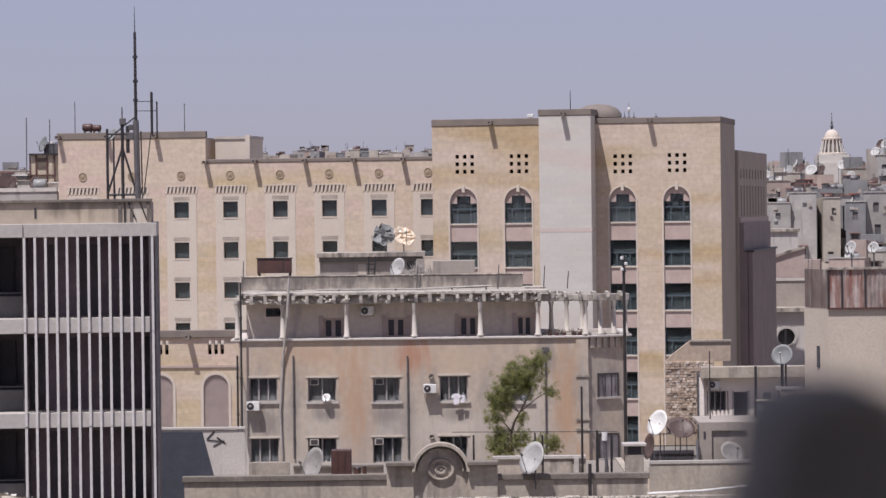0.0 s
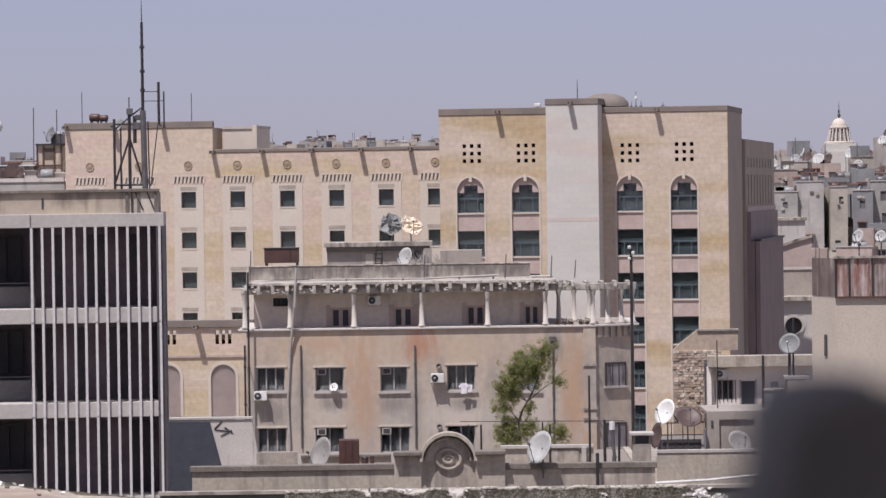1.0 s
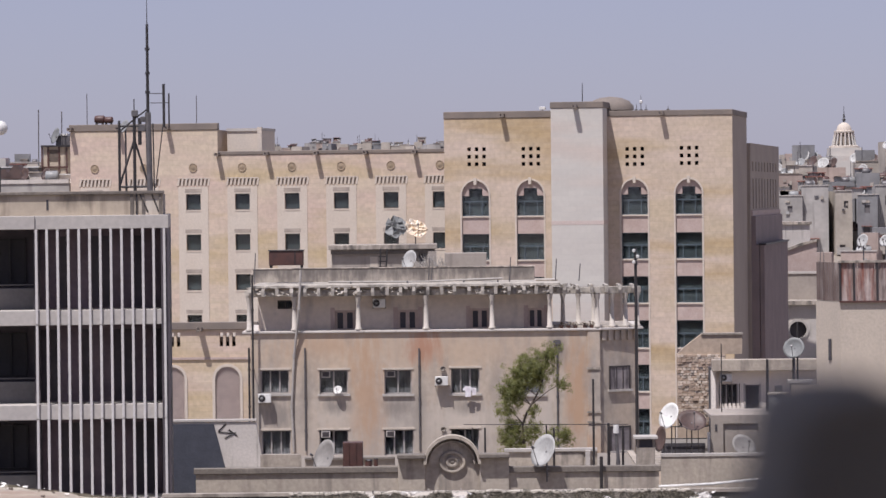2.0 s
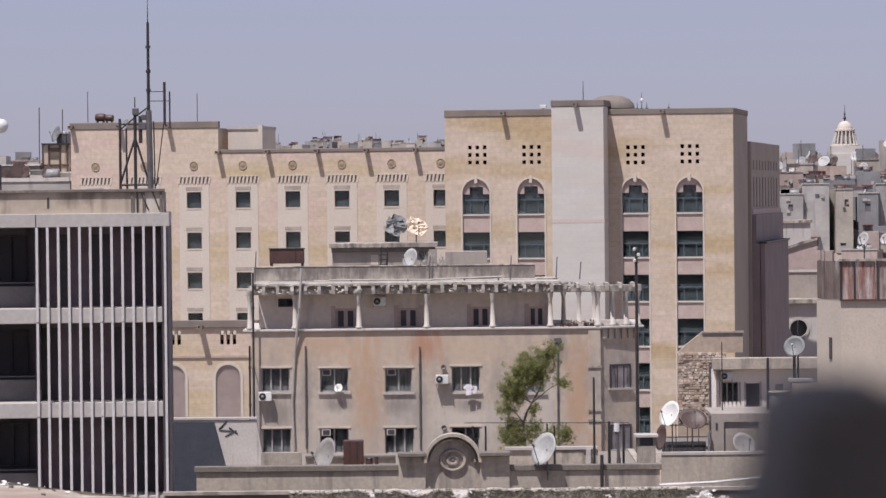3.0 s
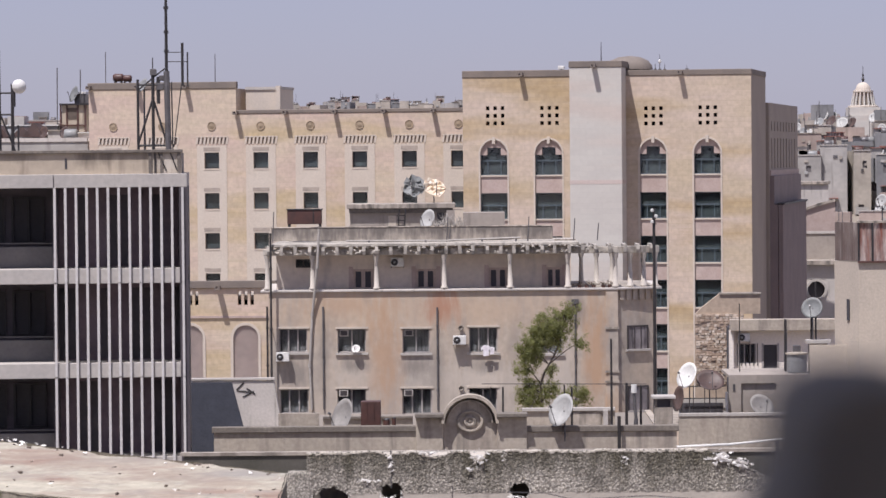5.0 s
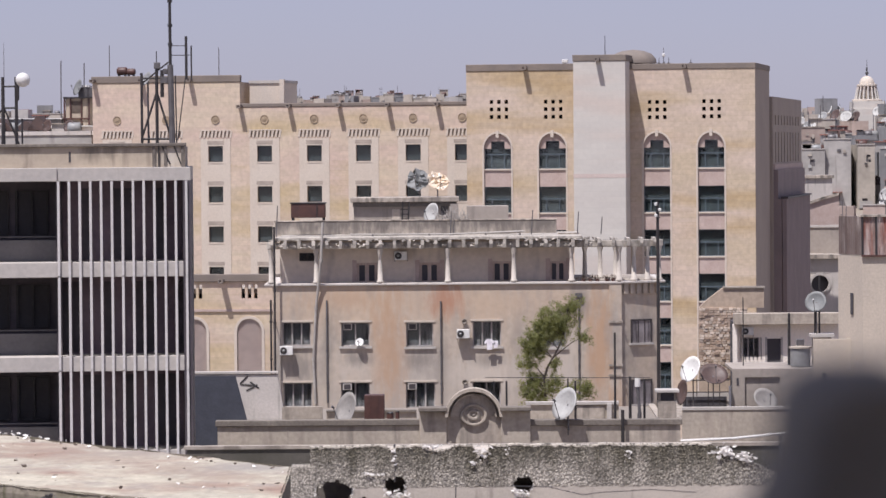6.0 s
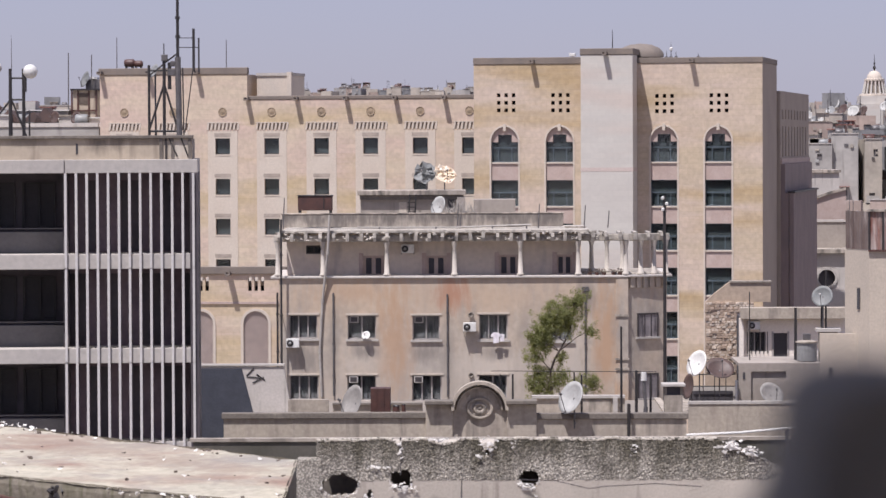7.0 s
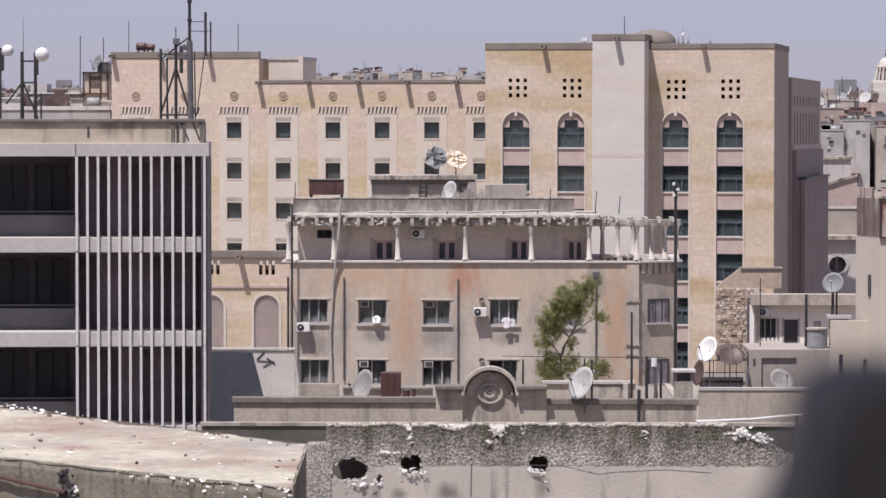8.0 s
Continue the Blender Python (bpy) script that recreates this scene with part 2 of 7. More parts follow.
FIN = mat("white_fin_paint", (0.60, 0.565, 0.54), (0.55, 0.52, 0.50), scale=0.6, stain=(0.42, 0.39, 0.36), streak=1, cover=0.3)
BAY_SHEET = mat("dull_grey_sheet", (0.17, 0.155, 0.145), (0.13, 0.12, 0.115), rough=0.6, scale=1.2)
BARK = mat("grey_bark", (0.13, 0.10, 0.08), scale=3)
WHITE_PAINT = mat("white_wall_paint", (0.82, 0.74, 0.66), (0.76, 0.685, 0.615), scale=0.6, stain=(0.5, 0.45, 0.42), streak=1, cover=0.2)
CREAM = mat("cream_parapet", (0.47, 0.39, 0.30), (0.42, 0.35, 0.275), scale=0.5, stain=(0.2, 0.16, 0.125), streak=1, cover=0.5, grain=4)
EARTH = mat("dusty_ground", (0.26, 0.22, 0.18), (0.22, 0.19, 0.16), scale=0.05)
# plain grey; the near block looks dark only under its added roof
GREY_LUMP = mat("grey_masonry", (0.185, 0.19, 0.21), (0.165, 0.17, 0.185), rough=0.95, scale=6)


# ---- building blocks ----
def box(bm, x0, x1, y0, y1, z0, z1):
    v = [bm.verts.new((x, y, z)) for z in (z0, z1) for y in (y0, y1) for x in (x0, x1)]
    for q in ((0, 1, 5, 4), (1, 3, 7, 5), (3, 2, 6, 7), (2, 0, 4, 6), (4, 5, 7, 6), (0, 2, 3, 1)):
        bm.faces.new([v[i] for i in q])
    return v


def rod(bm, p, q, r0, r1=None, n=8):
    """A round bar from p to q."""
    p, q = Vector(p), Vector(q)
    t = (q - p).to_track_quat("Z", "Y").to_matrix()
    r1 = r0 if r1 is None else r1
    ring = [[bm.verts.new(c + t @ Vector((r * math.cos(6.2832 * i / n), r * math.sin(6.2832 * i / n), 0))) for i in range(n)] for c, r in ((p, r0), (q, r1))]
    for i in range(n):
        bm.faces.new((ring[0][i], ring[0][(i + 1) % n], ring[1][(i + 1) % n], ring[1][i]))
    bm.faces.new(ring[0][::-1])
    bm.faces.new(ring[1])


def prism(bm, pts, y0, y1):
    """Outline in x, z pulled from y0 back to y1."""
    fr = [bm.verts.new((x, y0, z)) for x, z in pts]
    bk = [bm.verts.new((x, y1, z)) for x, z in pts]
    bm.faces.new(fr)
    bm.faces.new(bk[::-1])
    for i in range(len(pts)):
        j = (i + 1) % len(pts)
        bm.faces.new((fr[j], fr[i], bk[i], bk[j]))


def tower(bm, pts, z0, z1):
    """Plan outline in x, y raised from z0 to z1."""
    lo = [bm.verts.new((x, y, z0)) for x, y in pts]
    hi = [bm.verts.new((x, y, z1)) for x, y in pts]
    bm.faces.new(lo[::-1])
    bm.faces.new(hi)
    for i in range(len(pts)):
        j = (i + 1) % len(pts)
        bm.faces.new((lo[i], lo[j], hi[j], hi[i]))


def arc(bm, cx, cz, ra, rb, y0, y1, n=18, a0=0.0, a1=math.pi, tall=1.0):
    """A bent bar of square section between the radii ra and rb, from angle a0 to a1."""
    full = a1 - a0 > 6.28
    rings = []
    for i in range(n if full else n + 1):
        t = a0 + (a1 - a0) * i / n
        rings.append([bm.verts.new((cx + r * math.cos(t), y, cz + r * tall * math.sin(t))) for r, y in ((ra, y0), (rb, y0), (rb, y1), (ra, y1))])
    for a, b in zip(rings, rings[1:] + rings[:1] if full else rings[1:]):
        for k in range(4):
            bm.faces.new((a[k], a[(k + 1) % 4], b[(k + 1) % 4], b[k]))
    if not full:
        bm.faces.new(rings[0][::-1])
        bm.faces.new(rings[-1])


def holed(bm, u0, u1, z0, z1, holes, d=0.35):
    """A wall of thickness d with rectangular openings (u0, u1, z0, z1) right through it."""
    us = sorted({u0, u1, *[h[0] for h in holes], *[h[1] for h in holes]})
    zs = sorted({z0, z1, *[h[2] for h in holes], *[h[3] for h in holes]})
    us, zs = [u for u in us if u0 <= u <= u1], [z for z in zs if z0 <= z <= z1]
    made = {}

    def v(u, y, z):
        if (u, y, z) not in made:
            made[(u, y, z)] = bm.verts.new((u, y, z))
        return made[(u, y, z)]

    solid = [[not any(h[0] < (a + b) / 2 < h[1] and h[2] < (c + e) / 2 < h[3] for h in holes) for c, e in zip(zs, zs[1:])] for a, b in zip(us, us[1:])]
    n, k = len(solid), len(solid[0])
    for i in range(n):
        for j in range(k):
            if not solid[i][j]:
                continue
            a, b, c, e = us[i], us[i + 1], zs[j], zs[j + 1]
            bm.faces.new((v(a, 0, c), v(b, 0, c), v(b, 0, e), v(a, 0, e)))
            bm.faces.new((v(a, d, e), v(b, d, e), v(b, d, c), v(a, d, c)))
            if i == 0 or not solid[i - 1][j]:
                bm.faces.new((v(a, d, c), v(a, 0, c), v(a, 0, e), v(a, d, e)))
            if i == n - 1 or not solid[i + 1][j]:
                bm.faces.new((v(b, 0, c), v(b, d, c), v(b, d, e), v(b, 0, e)))
            if j == 0 or not solid[i][j - 1]:
                bm.faces.new((v(a, d, c), v(b, d, c), v(b, 0, c), v(a, 0, c)))
            if j == k - 1 or not solid[i][j + 1]:
                bm.faces.new((v(a, 0, e), v(b, 0, e), v(b, d, e), v(a, d, e)))


def link(name, bm, material, parent=None, label="", smooth=False, bevel=0.0):
    bmesh.ops.recalc_face_normals(bm, faces=bm.faces)
    me = bpy.data.meshes.new(name)
    bm.to_mesh(me)
    bm.free()
    me.materials.append(material)
    if smooth:
        me.polygons.foreach_set("use_smooth", [True] * len(me.polygons))
    ob = new(name, me)
    ob.parent = parent
    if label:
        tagged(ob, label)
    if bevel:
        mod = ob.modifiers.new("edge", "BEVEL")
        mod.width, mod.segments, mod.limit_method = bevel, 2, "ANGLE"
    return ob


def shared(name, me, parent, m):
    ob = new(name, me)
    ob.parent = parent
    ob.matrix_basis = m
    return ob


def part(name, build, material, parent, label="", smooth=False, bevel=0.0):
    """build: a function that fills a bmesh, or rows of box corners."""
    bm = bmesh.new()
    if callable(build):
        build(bm)
    else:
        for b in build:
            box(bm, *b)
    return link(name, bm, material, parent, label, smooth, bevel)


def thing(name, m, label, category, group="", kind=""):
    ob = new(name)
    ob.matrix_basis = m
    return tagged(ob, label, category, group, kind)


SHELF = {}


def once(key, build, material, smooth=False):
    """One mesh for all alike pieces."""
    if key not in SHELF:
        bm = bmesh.new()
        if callable(build):
            build(bm)
        else:
            for b in build:
                box(bm, *b)
        bmesh.ops.recalc_face_normals(bm, faces=bm.faces)
        me = bpy.data.meshes.new(key[0])
        bm.to_mesh(me)
        bm.free()
        me.materials.append(material)
        if smooth:
            me.polygons.foreach_set("use_smooth", [True] * len(me.polygons))
        SHELF[key] = me
    return SHELF[key]


def window(parent, u0, u1, z0, z1, style="cross", fm=None, deep=0.25, sill=0.0, sm=None, y=0.0):
    """A window in an opening: frame, pane and, where it has one, a projecting sill."""
    fm = fm or FRAME_BLUE
    w, h = round(u1 - u0, 2), round(z1 - z0, 2)
    t = 0.07

    def bars(bm):
        for b in ((-w / 2, -w / 2 + t, 0, h), (w / 2 - t, w / 2, 0, h), (-w / 2 + t, w / 2 - t, 0, t), (-w / 2 + t, w / 2 - t, h - t, h)):
            box(bm, b[0], b[1], 0, 0.08, b[2], b[3])

    m = pose((u0 + u1) / 2, y + deep, z0)
    ob = shared("window", once(("window_frame", w, h, style, fm.name), bars, fm), parent, m)
    if fm is not FRAME_NIGHT:
        shared("pane", once(("pane", w, h), [(-w / 2 + t, w / 2 - t, 0.03, 0.045, t, h - t)], GLASS), ob, pose(0, 0, 0)).visible_shadow = False
    shared("blind", once(("blind", w, h, fm.name), [(-w / 2 + t, w / 2 - t, 0.14, 0.16, t, h - t)], CURTAIN if fm is FRAME_PALE else ROOM_DARK if fm is FRAME_NIGHT else BLIND), ob, pose(0, 0, 0))
    upright = [(-0.24 * w, 0.52), (0.24 * w, 0.52)] if style == "hotel" else [(0, 1)] if style == "cross" else [(-w / 6, 1), (w / 6, 1)] if style == "thirds" else []
    for u, k in upright:
        shared("mullion", once(("mullion", h, k, fm.name), [(-0.04, 0.04, 0.005, 0.075, t, k * h - t * (k == 1))], fm), ob, pose(u, 0, 0))
    if style == "hotel":
        shared("transom", once(("transom", w, h), [(-w / 2 + t, w / 2 - t, -0.01, 0.07, 0.5 * h, 0.5 * h + 0.09)], fm), ob, pose(0, 0, 0))
    if sill:
        shared("sill", once(("sill", w, sill), [(-w / 2 - 0.12, w / 2 + 0.12, -deep - sill, -0.02, -0.13, 0)], sm or PALE_CONC), ob, pose(0, 0, 0))
    return ob


def shell(parent, u0, u1, z1, depth, material, d=0.35, z0=0.0, roof=None, y=0.0):
    """Side walls, back wall and roof behind a front wall, closed."""
    part("side_wall", [(u0, u0 + d, y + d, y + depth, z0, z1)], material, parent)
    part("side_wall", [(u1 - d, u1, y + d, y + depth, z0, z1)], material, parent)
    part("back_wall", [(u0 + d, u1 - d, y + depth - d, y + depth, z0, z1)], material, parent)
    part("roof", [(u0 + d, u1 - d, y + d, y + depth - d, z1 - 0.9, z1 - 0.55)], roof or CONCRETE, parent)
    # dark sheet that gives the openings their indoor gloom
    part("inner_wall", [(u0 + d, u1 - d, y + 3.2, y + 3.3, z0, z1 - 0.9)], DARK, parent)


def dish_mesh(bm, r, dep, n=20, rings=4, thick=0.02):
    """A shallow bowl opening towards -y."""
    prev = None
    for side in (0, 1):
        rows = []
        for k in range(1, rings + 1):
            q = k / rings
            rows.append([bm.verts.new((r * q * math.cos(6.2832 * i / n), dep * (1 - q * q) + side * thick, r * q * math.sin(6.2832 * i / n))) for i in range(n)])
        c = bm.verts.new((0, dep + side * thick, 0))
        for i in range(n):
            j = (i + 1) % n
            bm.faces.new((c, rows[0][i], rows[0][j]))
            for a, b in zip(rows, rows[1:]):
                bm.faces.new((a[i], b[i], b[j], a[j]))
        if prev:
            for i in range(n):
                j = (i + 1) % n
                bm.faces.new((prev[i], prev[j], rows[-1][j], rows[-1][i]))
        prev = rows[-1]


def satellite_dish(x, y, z, r, yaw, up, material, label, stand=0.5, group="roof dishes", wide=1.0, dents=0.0):
    """Bowl, feed arm with its head, and a post that stands on z; yaw turns it from -y towards -x, up tips it to the sky."""
    ob = thing("satellite_dish", pose(x, y, z), label, "dish", group)
    m = pose(0, 0, stand + 0.75 * r, 0, 0, -yaw) @ pose(0, 0, 0, -up)

    def bowl_mesh(bm):
        dish_mesh(bm, r, 0.28 * r)
        if dents:
            for v in bm.verts:
                p = v.co * 9
                v.co += Vector((noise.noise(p), noise.noise(p + Vector((7, 0, 0))), noise.noise(p + Vector((0, 7, 0))))) * dents

    bowl = part("reflector", bowl_mesh, material, ob, smooth=not dents)
    bowl.matrix_basis = m @ Matrix.Diagonal((wide, 1, 1, 1))
    arm = part("feed_arm", lambda bm: (rod(bm, (0, 0.05 * r, -r * 0.98), (0, -0.75 * r, -0.12 * r), 0.018), rod(bm, (0, -0.68 * r, -0.1 * r), (0, -0.85 * r, -0.06 * r), 0.05)), GREY_METAL, ob)
    arm.matrix_basis = m
    back = m @ Vector((0, 0.32 * r, 0))
    part("post", lambda bm: (rod(bm, (back.x, back.y, 0), (back.x, back.y, back.z), 0.035), rod(bm, (back.x, back.y + 0.4, 0), (back.x, back.y, back.z * 0.6), 0.02), rod(bm, back, m @ Vector((0, 0.27 * r, 0)), 0.05)), GREY_METAL, ob)
    return ob


def pole(name, x, y, z0, z1, r, material, label, lean=0.0, group="", top=None):
    ob = part(name, lambda bm: rod(bm, (0, 0, 0), (lean, 0, z1 - z0), r, r * 0.8 if top is None else top), material, None)
    ob.matrix_basis = pose(x, y, z0)
    return tagged(ob, label, "pole", group)


# ---- the ground: a plain that rises to a built-up hill behind the hotel ----
def ground_z(x, y):
    s, far = min(max((y - 330) / 300, 0), 1), min(max((y - 630) / 400, 0), 1)
    return 22 * s * s * (3 - 2 * s) + 8 * far + (1.2 * noise.noise((x * 0.01, y * 0.01, 0)) if y > 330 else 0)


def ground_mesh(bm):
    xs = [-4500, -1500, -600, -300, *range(-200, 201, 20), 300, 600, 1500, 4500]
    ys = [-4500, -800, -100, 50, 150, 250, 300, *range(330, 1051, 30), 1300, 2000, 4800]
    g = [[bm.verts.new((x, y, ground_z(x, y))) for x in xs] for y in ys]
    for a, b in zip(g, g[1:]):
        for i in range(len(xs) - 1):
            bm.faces.new((a[i], a[i + 1], b[i + 1], b[i]))


tagged(part("ground", ground_mesh, EARTH, None, smooth=True), "dusty pale ground rising to a distant hill", "ground", "", "structure")


# ---- the hotel: tall block with a stair turret ----
def spout(parent, u, z, length=1.0, y=0.0):
    """A stone rain spout that sticks out of the parapet."""
    def build(bm):
        prism(bm, [(-0.15, 0), (0.15, 0), (0.2, 0.1), (-0.2, 0.1)], -length, 0)
        prism(bm, [(-0.2, 0.1), (-0.1, 0.1), (-0.12, 0.27), (-0.18, 0.29)], -length * 0.97, 0)
        prism(bm, [(0.1, 0.1), (0.2, 0.1), (0.18, 0.29), (0.12, 0.27)], -length * 0.97, 0)
    shared("rain_spout", once(("rain_spout", length), build, CORNICE), parent, pose(u, y, z))


def arch_infill(bm, u0, u1, z0, z1, rise, y0, y1, n=10):
    """What is left of a rectangle above a round-headed opening; its springing is z1 - rise."""
    mid, half = (u0 + u1) / 2, (u1 - u0) / 2
    for s in (-1, 1):
        arc = [(mid + s * half * math.cos(1.5708 * i / n), z1 - rise + rise * 0.97 * math.sin(1.5708 * i / n)) for i in range(n + 1)]
        prism(bm, [*arc, (mid, z1), (mid + s * half, z1)], y0, y1)


HOTEL = thing("hotel_building", pose(21.74, 284.00, 0, 0, 0, -10), "tall honey-coloured limestone hotel block with arched top windows", "building", "hotel")
HU0, HU1, HTOP = -22.97, 0.07, 30.67
COLS = [(-21.58, -19.39), (-17.16, -14.98), (-8.78, -6.67), (-4.47, -2.37)]
WROWS = [(22.40, 25.13), (18.90, 20.96), (15.41, 17.51), (11.86, 14.02), (8.41, 10.52), (4.91, 7.02)]
GRIDS = [(-20.35, 27.13), (-15.98, 27.11), (-7.67, 26.99), (-3.36, 27.02)]
BAYS = [(u0 - 0.13, u1 + 0.13, 1.0, WROWS[0][1] + 0.1) for u0, u1 in COLS]
VENTS = [(u + i * 0.6 - 0.14, u + i * 0.6 + 0.14, z + j * 0.6 - 0.15, z + j * 0.6 + 0.15) for u, z in GRIDS for i in (-1, 0, 1) for j in (-1, 0, 1)]
part("front_wall", lambda bm: holed(bm, HU0, HU1, 0, HTOP - 0.5, BAYS + VENTS, 0.4), STONE, HOTEL)
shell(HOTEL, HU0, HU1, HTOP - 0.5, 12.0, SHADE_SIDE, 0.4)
part("cornice", [(HU0 - 0.03, -13.0, -0.06, 0.5, HTOP - 0.5, HTOP + 0.05), (-13.0, HU1 + 0.05, -0.06, 0.5, HTOP - 0.5, HTOP - 0.05), (HU0 - 0.03, HU1 + 0.05, 11.6, 12.1, HTOP - 0.5, HTOP - 0.05), (HU0 - 0.03, HU0 + 0.5, 0.5, 11.6, HTOP - 0.5, HTOP - 0.05), (HU1 - 0.5, HU1 + 0.05, 0.5, 11.6, HTOP - 0.5, HTOP - 0.05)], CORNICE, HOTEL, bevel=0.04)
for u0, u1 in COLS:
    # a bay: pale jambs, pink spandrels between the windows, round head at the top
    part("jamb", [(u0 - 0.13, u0, -0.05, 0.4, 1.0, WROWS[0][1] - 0.9)], WHITE_STONE, HOTEL)
    part("jamb", [(u1, u1 + 0.13, -0.05, 0.4, 1.0, WROWS[0][1] - 0.9)], WHITE_STONE, HOTEL)
    for (zb, _), zt in zip(WROWS, [r[1] for r in WROWS[1:]] + [1.0]):
        if zb > zt:
            part("spandrel", [(u0, u1, 0.12, 0.4, zt, zb - 0.12)], PINK, HOTEL)
            part("sill", [(u0, u1, 0.02, 0.4, zb - 0.12, zb)], WHITE_STONE, HOTEL)
    z0, z1 = WROWS[0]
    part("arch", lambda bm: arch_infill(bm, u0 - 0.13, u1 + 0.13, z1 - 1.4, z1 + 0.1, 1.2, 0.0, 0.4), STONE, HOTEL)
    w = u1 - u0

    part("arch_trim", lambda bm: arc(bm, (u0 + u1) / 2, z1 - 1.1, w / 2 + 0.13, w / 2, -0.06, 0.1, 14, tall=1.08), WHITE_STONE, HOTEL)
    cu = (u0 + u1) / 2
    part("keystone", [(cu - 0.12, cu + 0.12, -0.12, 0.3, z1 - 0.25, z1 + 0.3)], WHITE_STONE, HOTEL)
    # stepped pink head panel over the top window
    zw = z0 + 0.62 * (z1 - z0)
    part("head_panel", [(u0, u0 + 0.25 * w, 0.15, 0.35, zw - 0.1, z1), (u1 - 0.25 * w, u1, 0.15, 0.35, zw - 0.1, z1), (u0 + 0.25 * w, u1 - 0.25 * w, 0.15, 0.35, zw + 0.5, z1)], PINK, HOTEL)
    window(HOTEL, u0, u1, z0, zw + 0.5, "hotel", deep=0.3)
    for a, b in WROWS[1:]:
        window(HOTEL, u0, u1, a, b, "hotel", deep=0.3)
for u in (-18.21, -5.47):
    spout(HOTEL, u, HTOP - 0.45, 0.8, -0.02)

BAND = mat("faint_pink_band", (0.535, 0.435, 0.395), (0.54, 0.455, 0.41), scale=1)
TURRET = thing("stair_turret", pose(21.74, 284.00, 0, 0, 0, -10), "pale smooth stone stair turret standing proud of the hotel front", "turret", "hotel")
TU0, TU1, TT = -13.97, -9.84, 31.27
TP = -2.6
PLAN = [(TU0, -0.01), (TU0, TP), (TU1, TP), (TU1, -0.01)]
part("wall", lambda bm: tower(bm, PLAN, 0, TT - 0.45), STONE_PALE, TURRET, bevel=0.03)
part("band", lambda bm: tower(bm, [(TU0 - 0.015, -0.012), (TU0 - 0.015, TP - 0.012), (TU1 + 0.015, TP - 0.012), (TU1 + 0.015, -0.012)], 21.66, 21.97), BAND, TURRET)
part("cornice", lambda bm: tower(bm, [(TU0 - 0.05, 1.2), (TU0 - 0.05, TP - 0.05), (TU1 + 0.05, TP - 0.05), (TU1 + 0.05, 1.2)], TT - 0.45, TT + 0.05), CORNICE, TURRET, bevel=0.04)
spout(TURRET, -12.0, TT - 0.5, 0.8, TP - 0.02)


def lathe(bm, prof, n=20):
    """Profile of (radius, height) turned about the upright axis."""
    rows = [[bm.verts.new((max(r, 0.001) * math.cos(6.2832 * i / n), max(r, 0.001) * math.sin(6.2832 * i / n), z)) for i in range(n)] for r, z in prof]
    for a, b in zip(rows, rows[1:]):
        for i in range(n):
            bm.faces.new((a[i], a[(i + 1) % n], b[(i + 1) % n], b[i]))


part("dome", lambda bm: lathe(bm, [(1.9, 0), (1.85, 0.35), (1.5, 0.75), (0.9, 1.0), (0.1, 1.1)]), CORNICE, TURRET, "low grey dome behind the parapet", smooth=True).matrix_basis = pose(-9.96, 3.0, TT - 0.55)
part("antenna", lambda bm: rod(bm, (0, 0, 0), (0, 0, 1.5), 0.04, 0.02), BLACK_METAL, TURRET).matrix_basis = pose(-11.6, -1.4, TT + 0.05)

lamp_box = thing("floodlight", pose(21.74, 284.00, 0, 0, 0, -10) @ pose(-15.03, 0.2, HTOP - 0.05), "small roof floodlight with a shiny housing", "lamp", "hotel roof fittings")
part("bracket", [(-0.05, 0.05, -0.05, 0.05, 0, 0.15)], BLACK_METAL, lamp_box)
part("housing", [(-0.25, 0.25, -0.15, 0.15, 0.15, 0.42)], DISH_WHITE, lamp_box, bevel=0.04)
for i, (u, h) in enumerate(((-7.53, 0.5), (-7.17, 1.25), (-6.77, 0.5), (-5.02, 0.35))):
    a = thing("roof_antenna", pose(21.74, 284.00, 0, 0, 0, -10) @ pose(u, 0.3, HTOP - 0.05), "short roof aerial on the hotel parapet", "antenna", "hotel roof fittings")
    part("rod", lambda bm: rod(bm, (0, 0, 0), (0, 0, h), 0.04, 0.015), GREY_METAL, a)
    part("mount", [(-0.12, 0.12, -0.12, 0.12, 0, 0.08)], GREY_METAL, a)
    if h > 1:
        part("knob", lambda bm: lathe(bm, [(0.01, 0.5), (0.13, 0.6), (0.13, 0.75), (0.01, 0.85)], 8), DISH_WHITE, a)

# rear block along the hotel's side
REAR = thing("hotel_rear_block", pose(21.74, 284.00, 0, 0, 0, -10), "lower rear hotel block with slit windows along its shaded side", "building", "hotel")
RX, RZ = HU1 + 0.25, 28.10
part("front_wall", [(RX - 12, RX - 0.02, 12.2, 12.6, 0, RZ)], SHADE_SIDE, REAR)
N_SLIT = 9
LEN = 27.0
HOLES = []
for i in range(N_SLIT):
    s = 1.5 + i * (LEN - 3.0) / (N_SLIT - 0.2)
    HOLES.append((s, s + 0.9, RZ - 2.3, RZ - 1.5))
    HOLES.append((s, s + 0.9, RZ - 5.4, RZ - 2.9))
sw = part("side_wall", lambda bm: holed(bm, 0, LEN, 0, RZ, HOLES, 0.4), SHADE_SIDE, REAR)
sw.matrix_basis = pose(RX, 12.6, 0, 0, 0, 90)
for h in HOLES:
    shared("pane", once(("pane", 0.9, round(h[3] - h[2], 2)), [(-0.45, 0.45, 0.03, 0.045, 0, h[3] - h[2])], GLASS), sw, pose((h[0] + h[1]) / 2, 0.25, h[2]))
part("back_wall", [(RX - 12, RX - 0.5, 12.6 + LEN - 0.4, 12.6 + LEN, 0, RZ)], SHADE_SIDE, REAR)
